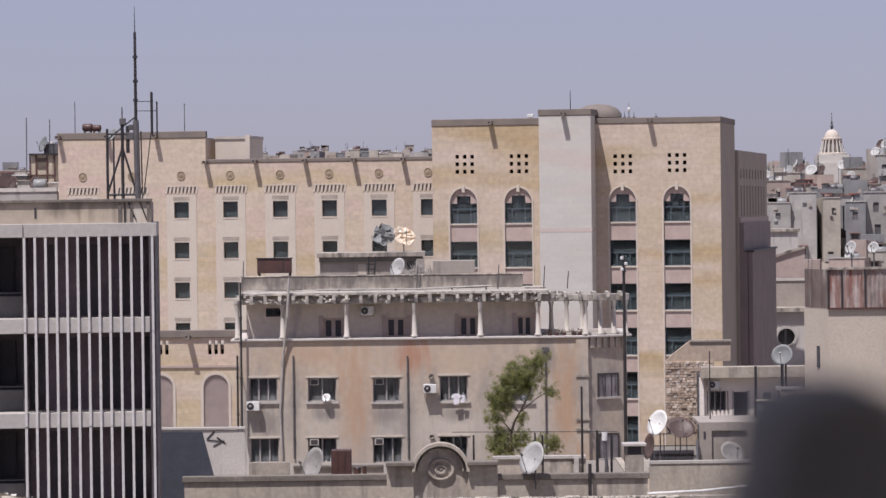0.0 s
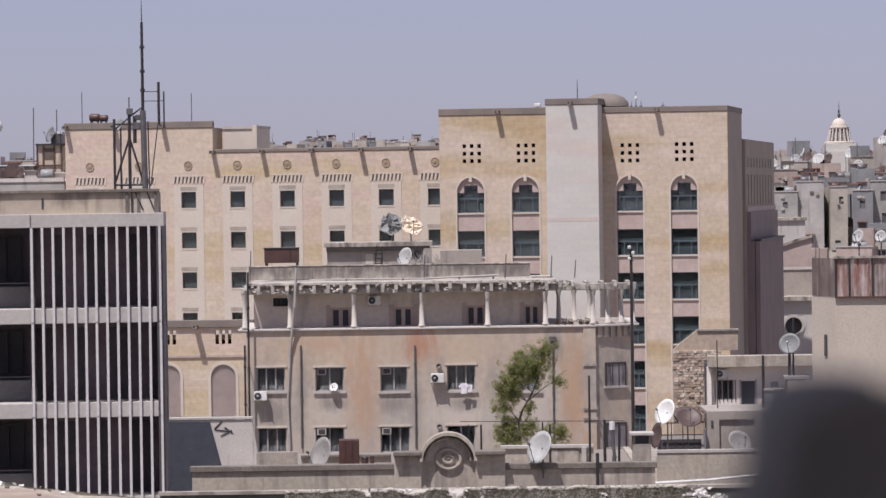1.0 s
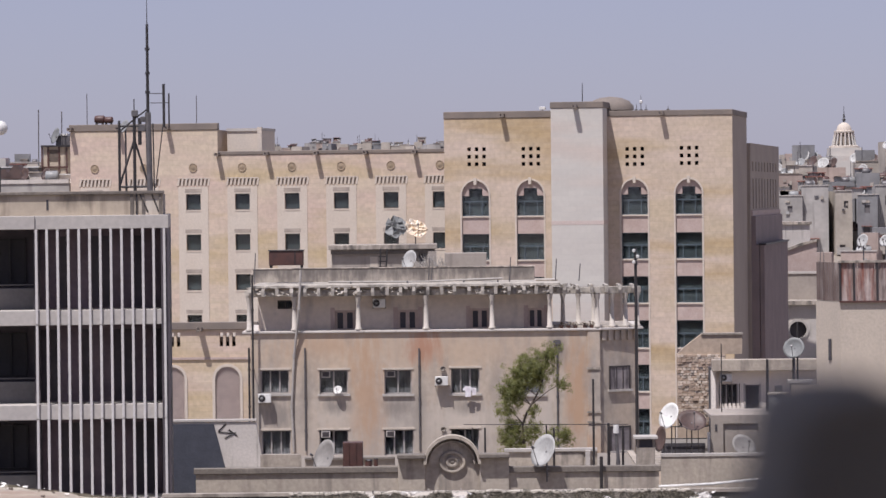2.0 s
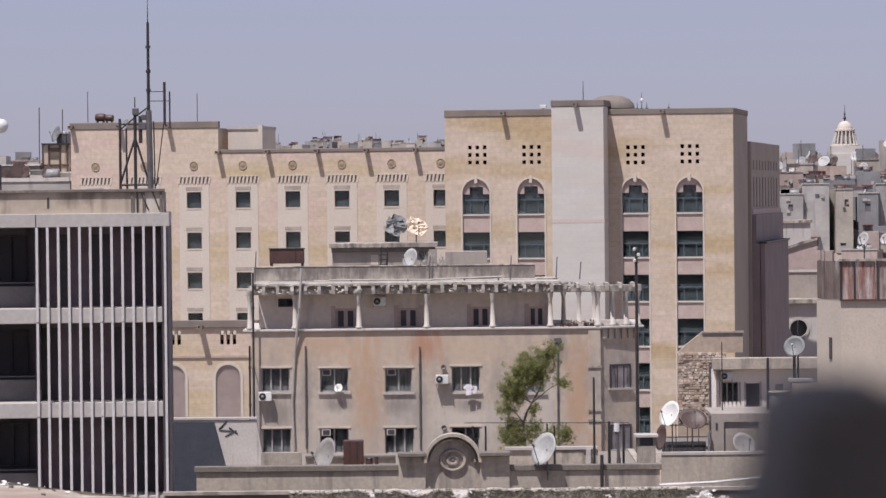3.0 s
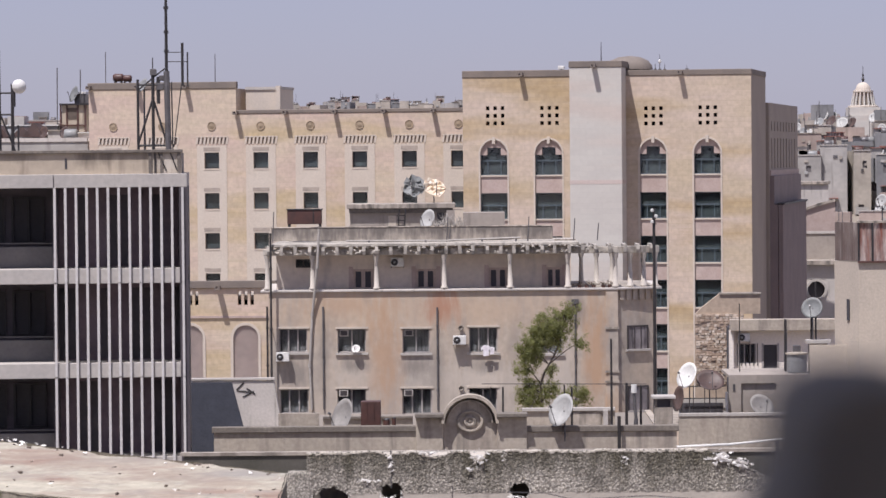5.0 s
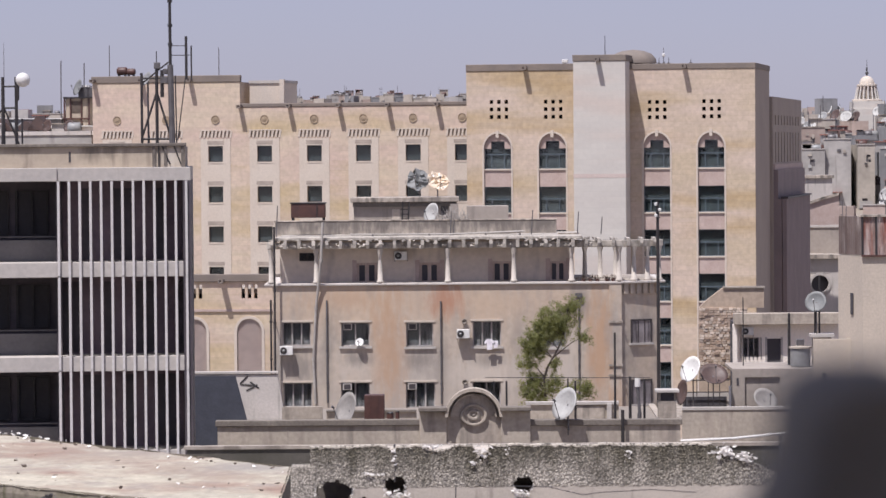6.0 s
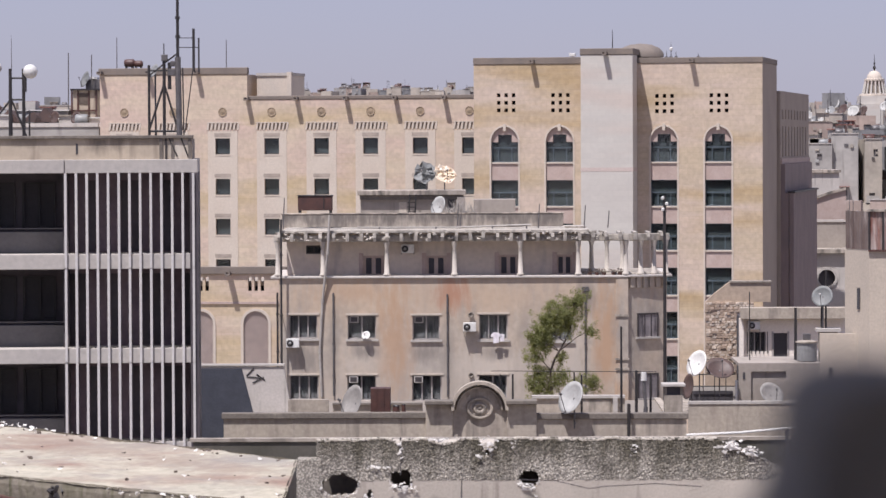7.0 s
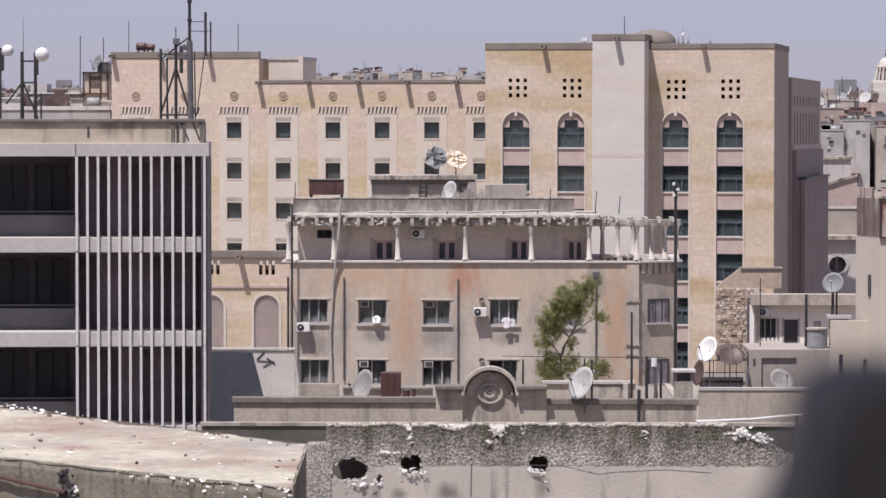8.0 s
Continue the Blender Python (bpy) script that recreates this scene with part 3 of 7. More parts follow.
part("roof", [(RX - 12, RX - 0.42, 12.65, 12.6 + LEN - 0.45, RZ - 0.7, RZ - 0.4)], CONCRETE, REAR)
part("inner_wall", [(RX - 4, RX - 3.9, 12.65, 12.6 + LEN - 0.45, 0, RZ - 0.75)], DARK, REAR)
part("band", [(RX, RX + 0.12, 12.6, 12.6 + LEN, RZ - 6.0, RZ - 5.55)], PINK, REAR)
ANNEX = thing("hotel_annex", pose(21.74, 284.00, 0, 0, 0, -10), "plum-coloured corrugated metal screen wall beside the hotel", "screen wall", "hotel")
AZ = 19.71


def ribs(bm, n=44, long=23.0, h=1.0):
    pts = []
    for i in range(n + 1):
        y = i * long / n
        pts += [(0.0 if i % 2 else 0.16, y)]
    tower(bm, [(-0.2, 0), *pts, (-0.2, long)], 0, h)


part("corrugated_sheet", lambda bm: ribs(bm, h=AZ), PLUM, ANNEX).matrix_basis = pose(RX + 0.9, 12.7, 0)
part("coping", [(RX + 0.6, RX + 1.2, 12.65, 35.8, AZ, AZ + 0.15)], BLACK_METAL, ANNEX)
part("upper_sheet", lambda bm: ribs(bm, 30, 26.0, RZ - 6.0 - AZ), PLUM, ANNEX).matrix_basis = pose(RX + 0.2, 12.7, AZ)
part("end_wall", [(RX - 0.1, RX + 0.65, 12.66, 13.0, 0, AZ)], PLUM, ANNEX)

# ---- the hotel's long wing ----
MEDAL = mat("brown_medallion_stone", (0.33, 0.25, 0.17), scale=2)
WING_PALE = mat("pale_wing_panel", (0.585, 0.51, 0.43), (0.56, 0.48, 0.40), scale=0.7)
WING = thing("hotel_wing", pose(-1.01, 303.00, 0, 0, 0, -10), "long pale limestone hotel wing with small square windows", "building", "hotel")
WU0, WUM, WU1 = -32.41, -19.46, 1.77
WT1, WT2 = 30.50, 27.81
WX = [-30.26, -25.93, -21.62, -17.34, -13.02, -8.77, -4.50, -0.29]
WZ = [23.74, 20.30, 16.90, 13.46, 10.01]
WHOLES = [(u - 0.64, u + 0.64, z - 0.68, z + 0.68) for u in WX for z in WZ]
COMB = [(u - 1.22 + 0.33 * i, u - 1.04 + 0.33 * i, 25.13, 25.70) for u in WX for i in range(8)]
part("front_wall", lambda bm: holed(bm, WU0, WUM, 0, WT1 - 0.65, [h for h in WHOLES + COMB if h[1] < WUM], 0.4), STONE_WING, WING)
part("front_wall", lambda bm: holed(bm, WUM, WU1, 0, WT2 - 0.12, [h for h in WHOLES + COMB if h[0] > WUM], 0.4), STONE_WING, WING)
shell(WING, WU0, WUM, WT1 - 0.65, 14, STONE_WING, 0.4)
shell(WING, WUM, WU1, WT2 - 0.12, 14, STONE_WING, 0.4)
part("cornice", [(WU0 - 0.1, WUM + 0.05, -0.07, 0.5, WT1 - 0.65, WT1 - 0.06)], CORNICE, WING, bevel=0.05)
part("cornice", [(WUM + 0.05, WU1, -0.06, 0.5, WT2 - 0.12, WT2 + 0.2)], CORNICE, WING, bevel=0.05)
for u in WX:
    # pale window strip, pieced round the openings
    zs = [WZ[0] + 1.3] + [z for c in WZ for z in (c + 0.68, c - 0.68)] + [1.0]
    strip = [(u - 1.3, u - 0.64, -0.03, 0.0, 1.0, zs[0]), (u + 0.64, u + 1.3, -0.03, 0.0, 1.0, zs[0])]
    strip += [(u - 0.64, u + 0.64, -0.03, 0.0, zs[i + 1], zs[i]) for i in range(0, len(zs), 2)]
    part("pale_panel", strip, WING_PALE, WING)
    for z in WZ:
        window(WING, u - 0.64, u + 0.64, z - 0.68, z + 0.68, "plain", FRAME_DARK, deep=0.22)
        shared("lintel", once(("lintel",), [(-0.72, 0.72, -0.012, 0.0, 0.8, 1.12)], LINTEL), WING, pose(u, -0.03, z))
        shared("sill", once(("wing_sill",), [(-0.66, 0.66, -0.06, 0.2, -0.8, -0.7)], WHITE_STONE), WING, pose(u, 0, z))
    part("comb_back", [(u - 1.3, u + 1.4, 0.08, 0.3, 25.08, 25.75)], SHADE_SIDE, WING)
    for c in range(9):
        shared("comb_tooth", once(("comb_tooth",), lambda bm: prism(bm, [(-0.09, 0.0), (0.07, 0.0), (0.17, 0.6), (0.01, 0.6)], -0.035, 0.0), WING_PALE), WING, pose(u - 1.32 + 0.33 * c, 0, 25.12))
    shared("comb_lintel", once(("comb_lintel",), [(-1.36, 1.44, -0.045, -0.002, 0.6, 0.68)], WING_PALE), WING, pose(u - 0.02, 0, 25.12))
    md = part("medallion", lambda bm: lathe(bm, [(0.36, 0.0), (0.36, 0.06), (0.26, 0.03), (0.14, 0.05), (0.01, 0.07)], 16), MEDAL, WING, smooth=False)
    md.matrix_basis = pose(u, 0.0, 26.66, 90, 0, 0)
for u in (-19.40, -15.12, -10.82, -6.58, -2.37):
    spout(WING, u, WT2 - 0.2, 0.85, -0.02)
for u in (-32.27, -28.03, -23.76):
    spout(WING, u, WT1 - 0.6, 0.85, -0.02)
hut = thing("rooftop_block", pose(-1.01, 303.00, 0, 0, 0, -10), "plain pale rooftop room with a parapet on the wing", "roof room", "hotel")
part("wall", [(WUM + 0.5, -15.84, 1.5, 6, WT2 - 0.6, 29.74)], WHITE_STONE, hut)
part("coping", [(WUM + 0.45, -15.79, 1.4, 6.1, 29.74, 29.98)], PALE_CONC, hut)
part("pier", [(-16.23, -15.84, 1.0, 1.5, WT2 - 0.6, 30.05)], WHITE_STONE, hut)


def roof_tank(m, r, l, material, label, group="roof tanks"):
    """A lying barrel tank on two cradles."""
    t = thing("water_tank", m, label, "tank", group)
    b = part("barrel", lambda bm: lathe(bm, [(0.02, 0), (r * 0.8, 0.02), (r, 0.12), (r, l - 0.12), (r * 0.8, l - 0.02), (0.02, l)], 16), material, t, smooth=True)
    b.matrix_basis = pose(-l / 2, 0, r + 0.12, 0, 90, 0)
    for s in (-1, 1):
        part("cradle", [(s * l * 0.3 - 0.05, s * l * 0.3 + 0.05, -r * 0.7, r * 0.7, 0, 0.2)], BLACK_METAL, t)
    return t


roof_tank(pose(-1.01, 303.00, 0, 0, 0, -10) @ pose(-30.01, 0.9, WT1 - 0.06), 0.34, 0.9, BROWN_METAL, "red-brown water barrel on the wing roof")
roof_tank(pose(-1.01, 303.00, 0, 0, 0, -10) @ pose(-29.22, 0.9, WT1 - 0.06), 0.28, 0.75, BROWN_METAL, "red-brown water barrel on the wing roof")
for u, h in ((-30.94, 2.6), (-21.31, 2.3)):
    pole("roof_mast", *(pose(-1.01, 303.00, 0, 0, 0, -10) @ Vector((u, 0.2, 0))).to_2d(), WT1 - 0.08, WT1 + h, 0.04, GREY_METAL, "thin lightning rod on the wing roof", group="lightning rods")

# ---- low arcade in front of the wing ----
ARCADE = thing("arcade_building", pose(-18.11, 265.00, 0, 0, 0, -4), "low limestone arcade with latticed round arches", "building", "hotel")
AU0, AU1, AT = -4.69, 3.51, 14.89
ARCHES = [(-3.83, -1.95, 7.80, 11.67), (0.27, 2.15, 7.77, 11.68)]
SLOT_U = [-2.86, -2.40, 0.78, 1.24, 1.70]
SLOTS = [(u - 0.13, u + 0.13, 13.15, 14.18) for u in SLOT_U]
part("front_wall", lambda bm: holed(bm, AU0, AU1, 0, AT - 0.5, [(a[0], a[1], a[2] - 2, a[3]) for a in ARCHES] + SLOTS, 0.45), STONE_WING, ARCADE)
shell(ARCADE, AU0, AU1, AT - 0.5, 9, STONE_WING, 0.45)
part("cornice", [(AU0, AU1, -0.2, 0.5, AT - 0.5, AT + 0.05)], CORNICE, ARCADE, bevel=0.04)
part("string_course", [(AU0, AU1, -0.1, 0.0, 12.19, 12.36)], PINK, ARCADE)
spout(ARCADE, -0.75, AT - 0.6, 1.05, -0.02)
for a in ARCHES:
    w = a[1] - a[0]
    part("arch", lambda bm: arch_infill(bm, a[0], a[1], a[2], a[3], w / 2, 0.0, 0.45), STONE_WING, ARCADE)

    cx, cz = (a[0] + a[1]) / 2, a[3] - w / 2
    part("arch_trim", lambda bm: arc(bm, cx, cz, w / 2 + 0.18, w / 2 - 0.02, -0.07, 0.1, 14), WHITE_STONE, ARCADE)
    for s in (-1, 1):
        part("jamb", [(*sorted((cx + s * (w / 2 + 0.18), cx + s * (w / 2 - 0.02))), -0.07, 0.1, a[2] - 2, cz)], WHITE_STONE, ARCADE)

    def lattice(bm, b=a):
        h = b[3] - b[2] + 2
        wd = b[1] - b[0]
        for s in (-1, 1):
            for i in range(int((h + wd) / 0.22)):
                c = i * 0.22
                # diagonal bars clipped to the opening
                lo, hi = max(0, c - wd), min(h, c)
                if hi - lo < 0.1:
                    continue
                x_lo, x_hi = c - lo, c - hi
                p, q = (x_lo, lo), (x_hi, hi)
                if s < 0:
                    p, q = (wd - x_lo, lo), (wd - x_hi, hi)
                prism(bm, [(b[0] + p[0] - 0.04, b[2] - 2 + p[1]), (b[0] + p[0] + 0.04, b[2] - 2 + p[1]), (b[0] + q[0] + 0.04, b[2] - 2 + q[1]), (b[0] + q[0] - 0.04, b[2] - 2 + q[1])], 0.09 + 0.02 * s, 0.12 + 0.02 * s)
    part("lattice_screen", lattice, LATTICE, ARCADE, "pinkish diagonal lattice screen")
    part("backing", [(a[0], a[1], 0.16, 0.2, a[2] - 2, a[3])], LATTICE_BACK, ARCADE)


# ---- office block with upright sun fins ----
OFFICE = thing("office_block", pose(-10.75, 133.00, 0, 0, 0, 4), "grey concrete office block with white vertical sun fins", "building")
LU0, LU1 = -14.24, 0.15
LF = -4.76
SLABS = [(-4.67, 0.05, 22.94, 23.44), (-4.72, 0.08, 19.40, 19.96), (-4.77, 0.12, 15.92, 16.48), (-4.82, 0.07, 12.44, 13.00), (-4.87, 0.02, 8.96, 9.52)]
for i, s in enumerate(SLABS):
    part("floor_slab", [(LU0, LF, 0.0, 9, s[2], s[3])], PALE_CONC, OFFICE, bevel=0.02)
    part("floor_slab", [(LF, LU1, 0.06, 9, s[2], s[3])], PALE_CONC, OFFICE, bevel=0.02)
for hi, lo in zip(SLABS, SLABS[1:]):
    z0, z1 = lo[3], hi[2]
    # back walls and partition are coloured dark for the shade in there
    part("back_wall", [(LU0, LF - 0.1, 3.2, 3.4, z0, z1)], OFFICE_SHADE, OFFICE)
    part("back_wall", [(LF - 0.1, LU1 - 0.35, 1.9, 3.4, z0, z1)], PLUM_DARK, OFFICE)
    # a darker upright strip in some of the gaps between fins
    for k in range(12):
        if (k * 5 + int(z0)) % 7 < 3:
            shared("panel", once(("gap_strip",), [(-0.17, 0.17, -0.03, 0.0, 0.05, 2.7)], OFFICE_SHADE), OFFICE, pose(LF + 0.22 + k * 0.395, 1.9, z0))
    part("partition", [(LF - 0.1, LF + 0.1, 0.9, 3.2, z0, z1)], OFFICE_SHADE, OFFICE)
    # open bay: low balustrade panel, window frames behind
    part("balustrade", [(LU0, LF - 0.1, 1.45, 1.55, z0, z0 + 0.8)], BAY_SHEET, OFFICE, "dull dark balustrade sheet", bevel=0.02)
    part("handrail", lambda bm: rod(bm, (LU0, 1.5, z0 + 0.92), (LF - 0.1, 1.5, z0 + 0.92), 0.025), GREY_METAL, OFFICE)
    for k in range(3):
        u = LF - 1.1 - 1.5 * k
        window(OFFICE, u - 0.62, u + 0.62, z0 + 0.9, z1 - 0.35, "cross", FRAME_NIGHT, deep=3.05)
FIN_U = [LF + 0.04 + i * (-0.02 - LF - 0.04) / 12 for i in range(13)]
for u in FIN_U:
    for hi, lo in zip(SLABS, SLABS[1:]):
        shared("sun_fin", once(("sun_fin",), [(-0.045, 0.045, -0.02, 0.28, 0, SLABS[0][2] - SLABS[1][2] + 0.0)], FIN), OFFICE, pose(u, 0, lo[2]))
part("side_wall", [(LU1 - 0.3, LU1, 0.05, 9, SLABS[-1][2], SLABS[0][2])], OFFICE_SHADE, OFFICE)
part("rear_wall", [(LU0, LU1, 9, 9.3, 0, SLABS[0][3])], CONCRETE, OFFICE)
part("base", [(LU0, LU1, 0.0, 9, 0, SLABS[-1][2])], CONCRETE, OFFICE)
LP = 24.33
weathered(CREAM, [(-3.4, 24.1, 0.5, 0.45, (0.17, 0.14, 0.11), 0.9), (-2.7, 24.2, 0.35, 0.4, (0.17, 0.14, 0.11), 0.8), (-6.2, 24.2, 0.9, 0.25, (0.2, 0.165, 0.13), 0.7), (-1.9, 24.2, 0.8, 0.25, (0.2, 0.165, 0.13), 0.6), (-9.0, 24.2, 1.2, 0.3, (0.2, 0.165, 0.13), 0.6), (-0.6, 23.8, 0.5, 0.4, (0.6, 0.54, 0.46), 0.8)])
part("parapet", [(LU0, LU1 - 0.2, 0.35, 0.6, SLABS[0][3], LP - 0.12)], CREAM, OFFICE, "cream parapet with rain stains")
part("coping", [(LU0, LU1 - 0.15, 0.25, 0.7, LP - 0.12, LP)], COPING, OFFICE, bevel=0.02)
part("parapet_side", [(LU1 - 0.45, LU1 - 0.2, 0.6, 9, SLABS[0][3], LP - 0.12)], CONCRETE, OFFICE)
part("roof", [(LU0, LU1 - 0.45, 0.6, 9, SLABS[0][3], SLABS[0][3] + 0.1)], CONCRETE, OFFICE)
part("drain_slot", [(-4.34, -4.26, 0.335, 0.35, SLABS[0][3] + 0.2, LP - 0.3)], DARK, OFFICE)
for x, w, mt in ((-1.2, 0.06, COPING), (-1.02, 0.03, BLACK_METAL), (-0.78, 0.05, COPING), (-0.15, 0.05, COPING)):
    part("cable_cover", [(x - w, x + w, 0.3, 0.35, SLABS[0][3], LP - 0.12)], mt, OFFICE)
part("cable_brace", lambda bm: (rod(bm, (-0.95, 0.32, LP), (-0.6, 0.32, SLABS[0][3] + 0.1), 0.025), rod(bm, (-0.5, 0.32, LP), (-0.2, 0.32, SLABS[0][3] + 0.1), 0.025)), BLACK_METAL, OFFICE)


# masts on the office roof
def mast_xyz(x, z=0.0, back=2.0):
    return (pose(-10.75, 133.00, 0, 0, 0, 4) @ Vector((x, back, z)))


RZL = LP - 0.1
mast = thing("radio_mast", pose(-10.75, 133.00, 0, 0, 0, 4) @ pose(-0.52, 0.8, LP), "tall dark steel radio mast on the office roof", "mast", "roof masts")
MH = 30.50 - LP
part("tube", lambda bm: rod(bm, (0, 0, -0.12), (-0.05, 0, 2.9), 0.11, 0.11), GREY_METAL, mast)
part("upper_tube", lambda bm: rod(bm, (-0.05, 0, 2.9), (-0.05, 0, MH), 0.06, 0.05), BLACK_METAL, mast)
part("tip", lambda bm: rod(bm, (-0.05, 0, MH), (-0.05, 0, MH + 0.95), 0.02, 0.008), BLACK_METAL, mast)
for z in (3.6, 4.3, 5.2):
    part("clamp", lambda bm: rod(bm, (-0.05, 0, z), (-0.05, 0, z + 0.1), 0.09), BLACK_METAL, mast)
for u, z0, z1, r in ((0.02, 2.35, 3.95, 0.05), (0.21, 2.35, 3.6, 0.03)):
    d = u - -0.52
    part("side_rod", lambda bm: rod(bm, (d, 0, z0), (d, 0, z1), r), BLACK_METAL, mast)
    part("stay", lambda bm: rod(bm, (-0.05, 0, z1 - 0.35), (d, 0, z1 - 0.35), 0.015), BLACK_METAL, mast)
part("cable", lambda bm: (rod(bm, (0.16, 0, 0), (0.13, 0, 2.5), 0.025), rod(bm, (0.2, 0, 0.1), (0.5, 0, 2.4), 0.02)), BLACK_METAL, mast)
frame_tower = thing("lattice_mast", pose(-10.75, 133.00, 0, 0, 0, 4) @ pose(-1.08, 0.9, LP), "rusty triangular antenna frame on the office roof", "mast", "roof masts")
W2 = 0.56
for x0, z0, x1, z1, r in ((-W2, 0, -W2, 2.6, 0.05), (0, 0, 0, 2.75, 0.06), (-W2, 0.2, 0, 1.9, 0.04), (0, 1.9, W2 * 0.8, 0.4, 0.04), (-W2, 2.4, W2, 2.4, 0.035), (-W2, 0.15, W2, 0.15, 0.04), (0.2, 1.7, 0.2, 2.7, 0.07), (0, 2.75, 0, 3.4, 0.02), (-W2, 2.2, 0, 2.65, 0.03), (0.05, 2.7, 0.45, 3.0, 0.03)):
    part("strut", lambda bm: rod(bm, (x0, 0, z0 - (0.1 if z0 == 0 else 0)), (x1, 0, z1), r), BLACK_METAL, frame_tower)
for x, z, s in ((0.02, 2.75, 0.12), (0.28, 2.2, 0.13), (0.33, 2.55, 0.1)):
    part("radio_unit", [(x - s, x + s, -0.1, 0.1, z, z + 2 * s)], GREY_METAL, frame_tower, bevel=0.02)
dsh = satellite_dish(*(pose(-10.75, 133.00, 0, 0, 0, 4) @ Vector((-1.48, 1.2, LP))), 0.27, 55, 25, DISH_GREY, "small grey dish on a roof bracket", 2.2, "roof masts")
# ball-headed antennas
for u, z, r in ((-6.05, 26.72, 0.27), (-7.32, 26.87, 0.22)):
    b = thing("ball_antenna", pose(-10.75, 133.00, 0, 0, 0, 4) @ pose(u, 1.5, LP - 0.25), "white ball-shaped antenna on a dark post", "antenna", "ball antennas")
    h = z - LP + 0.25
    s = part("ball", lambda bm: lathe(bm, [(r * math.sin(3.1416 * k / 10), h - r * math.cos(3.1416 * k / 10)) for k in range(11)], 16), DISH_WHITE, b, smooth=True)
    part("post", lambda bm: rod(bm, (-0.28, 0.1, 0), (-0.28, 0.1, h + 0.1), 0.04), BLACK_METAL, b)
    part("bracket", lambda bm: (rod(bm, (-0.28, 0.1, h - 0.1), (0, 0.05, h - 0.1), 0.025), rod(bm, (-0.2, 0.1, h - 0.15), (-0.2, 0.1, h - 0.75), 0.06)), BLACK_METAL, b)
m2 = thing("antenna_mast", pose(-10.75, 133.00, 0, 0, 0, 4) @ pose(-6.80, 1.6, LP - 0.25), "dark lattice mast with braces on the office roof", "mast", "roof masts")
part("tube", lambda bm: rod(bm, (0, 0, 0), (0, 0, 2.75), 0.08, 0.06), BLACK_METAL, m2)
part("whip", lambda bm: rod(bm, (0.05, 0, 2.7), (0.05, 0, 4.0), 0.015, 0.006), GREY_METAL, m2)
for x0, z0, x1, z1 in ((0, 1.7, 0.6, 0.2), (0.52, 0, 0.52, 2.6), (0, 2.4, 0.52, 2.4), (0, 1.6, 0.52, 1.6), (-0.6, 0.8, 0, 1.6), (0.7, 0, 0.7, 1.2)):
    part("brace", lambda bm: rod(bm, (x0, 0, z0), (x1, 0, z1), 0.035), BLACK_METAL, m2)

# ---- ochre apartment house ----
HOUSE = thing("apartment_house", pose(-12.07, 206.00, 0, 0, 0, 0), "weathered ochre apartment house with a pergola roof terrace", "house")
OU0, OU1, OTOP = 0.27, 20.16, 16.37
OW = [(0.82, 2.44, 12.83, 14.19), (4.18, 5.80, 12.79, 14.15), (7.89, 9.44, 12.74, 14.13), (11.70, 13.32, 12.73, 14.18), (15.41, 17.03, 12.65, 14.13), (0.84, 2.49, 9.31, 10.73), (4.14, 5.78, 9.27, 10.72), (7.85, 9.53, 9.22, 10.71), (11.66, 13.27, 9.24, 10.72)]
part("front_wall", lambda bm: holed(bm, OU0, OU1, 0, OTOP - 0.11, OW, 0.4), OCHRE, HOUSE, "ochre render with grey and rusty patches")
shell(HOUSE, OU0, OU1, OTOP - 0.2, 11, GREY_RENDER, 0.4)
CHALKY = mat("chalky_lintel", (0.58, 0.5, 0.42), (0.5, 0.43, 0.36), scale=1.5)
for i, w in enumerate(OW):
    ob = window(HOUSE, *w, "thirds" if i in (0, 3, 5, 7) else "cross", FRAME_PALE, deep=0.22, sill=0.11 if i < 5 else 0.0)
    part("lintel", [(w[0] - 0.12, w[1] + 0.12, -0.045, 0.0, w[3], w[3] + 0.11)], CHALKY, HOUSE)
    # grilled boxes in place of window air conditioners
    if i in (1, 2, 6, 7):
        part("shutter_box", [(w[0] + 0.1, w[0] + 0.62, -0.02 if i > 5 else 0.12, 0.22, w[3] - 0.44, w[3] - 0.05)], PALE_CONC, HOUSE, bevel=0.02)
        part("box_grille", [(w[0] + 0.17, w[0] + 0.55, -0.03 if i > 5 else 0.11, -0.02 if i > 5 else 0.12, w[3] - 0.38, w[3] - 0.11)], FRAME_DARK, HOUSE)
for z in (14.16, 10.70):
    part("flue_outlet", lambda bm: (lathe(bm, [(0.02, 0.0), (0.1, 0.0), (0.16, 0.16), (0.13, 0.2), (0.02, 0.12)], 14)), COPING, HOUSE).matrix_basis = pose(11.23, 0.0, z, 90)
# chamfered corner bay turned away from the sun
CH = [(OU1, 0.0), (OU1, 0.12), (22.48, 1.45), (22.48, 11), (OU1, 11)]
part("pilaster", [(19.51, OU1 + 0.06, -0.09, 0.35, 0, OTOP - 0.11)], OCHRE, HOUSE, bevel=0.02)
part("corner_wall", lambda bm: tower(bm, [(OU1 + 0.06, 0.1), *CH[2:]], 0, OTOP - 0.11), OCHRE, HOUSE)
cu, cd = CH[2][0] - OU1 - 0.06, 1.35
cl, ca = math.hypot(cu, cd), math.degrees(math.atan2(cd, cu))
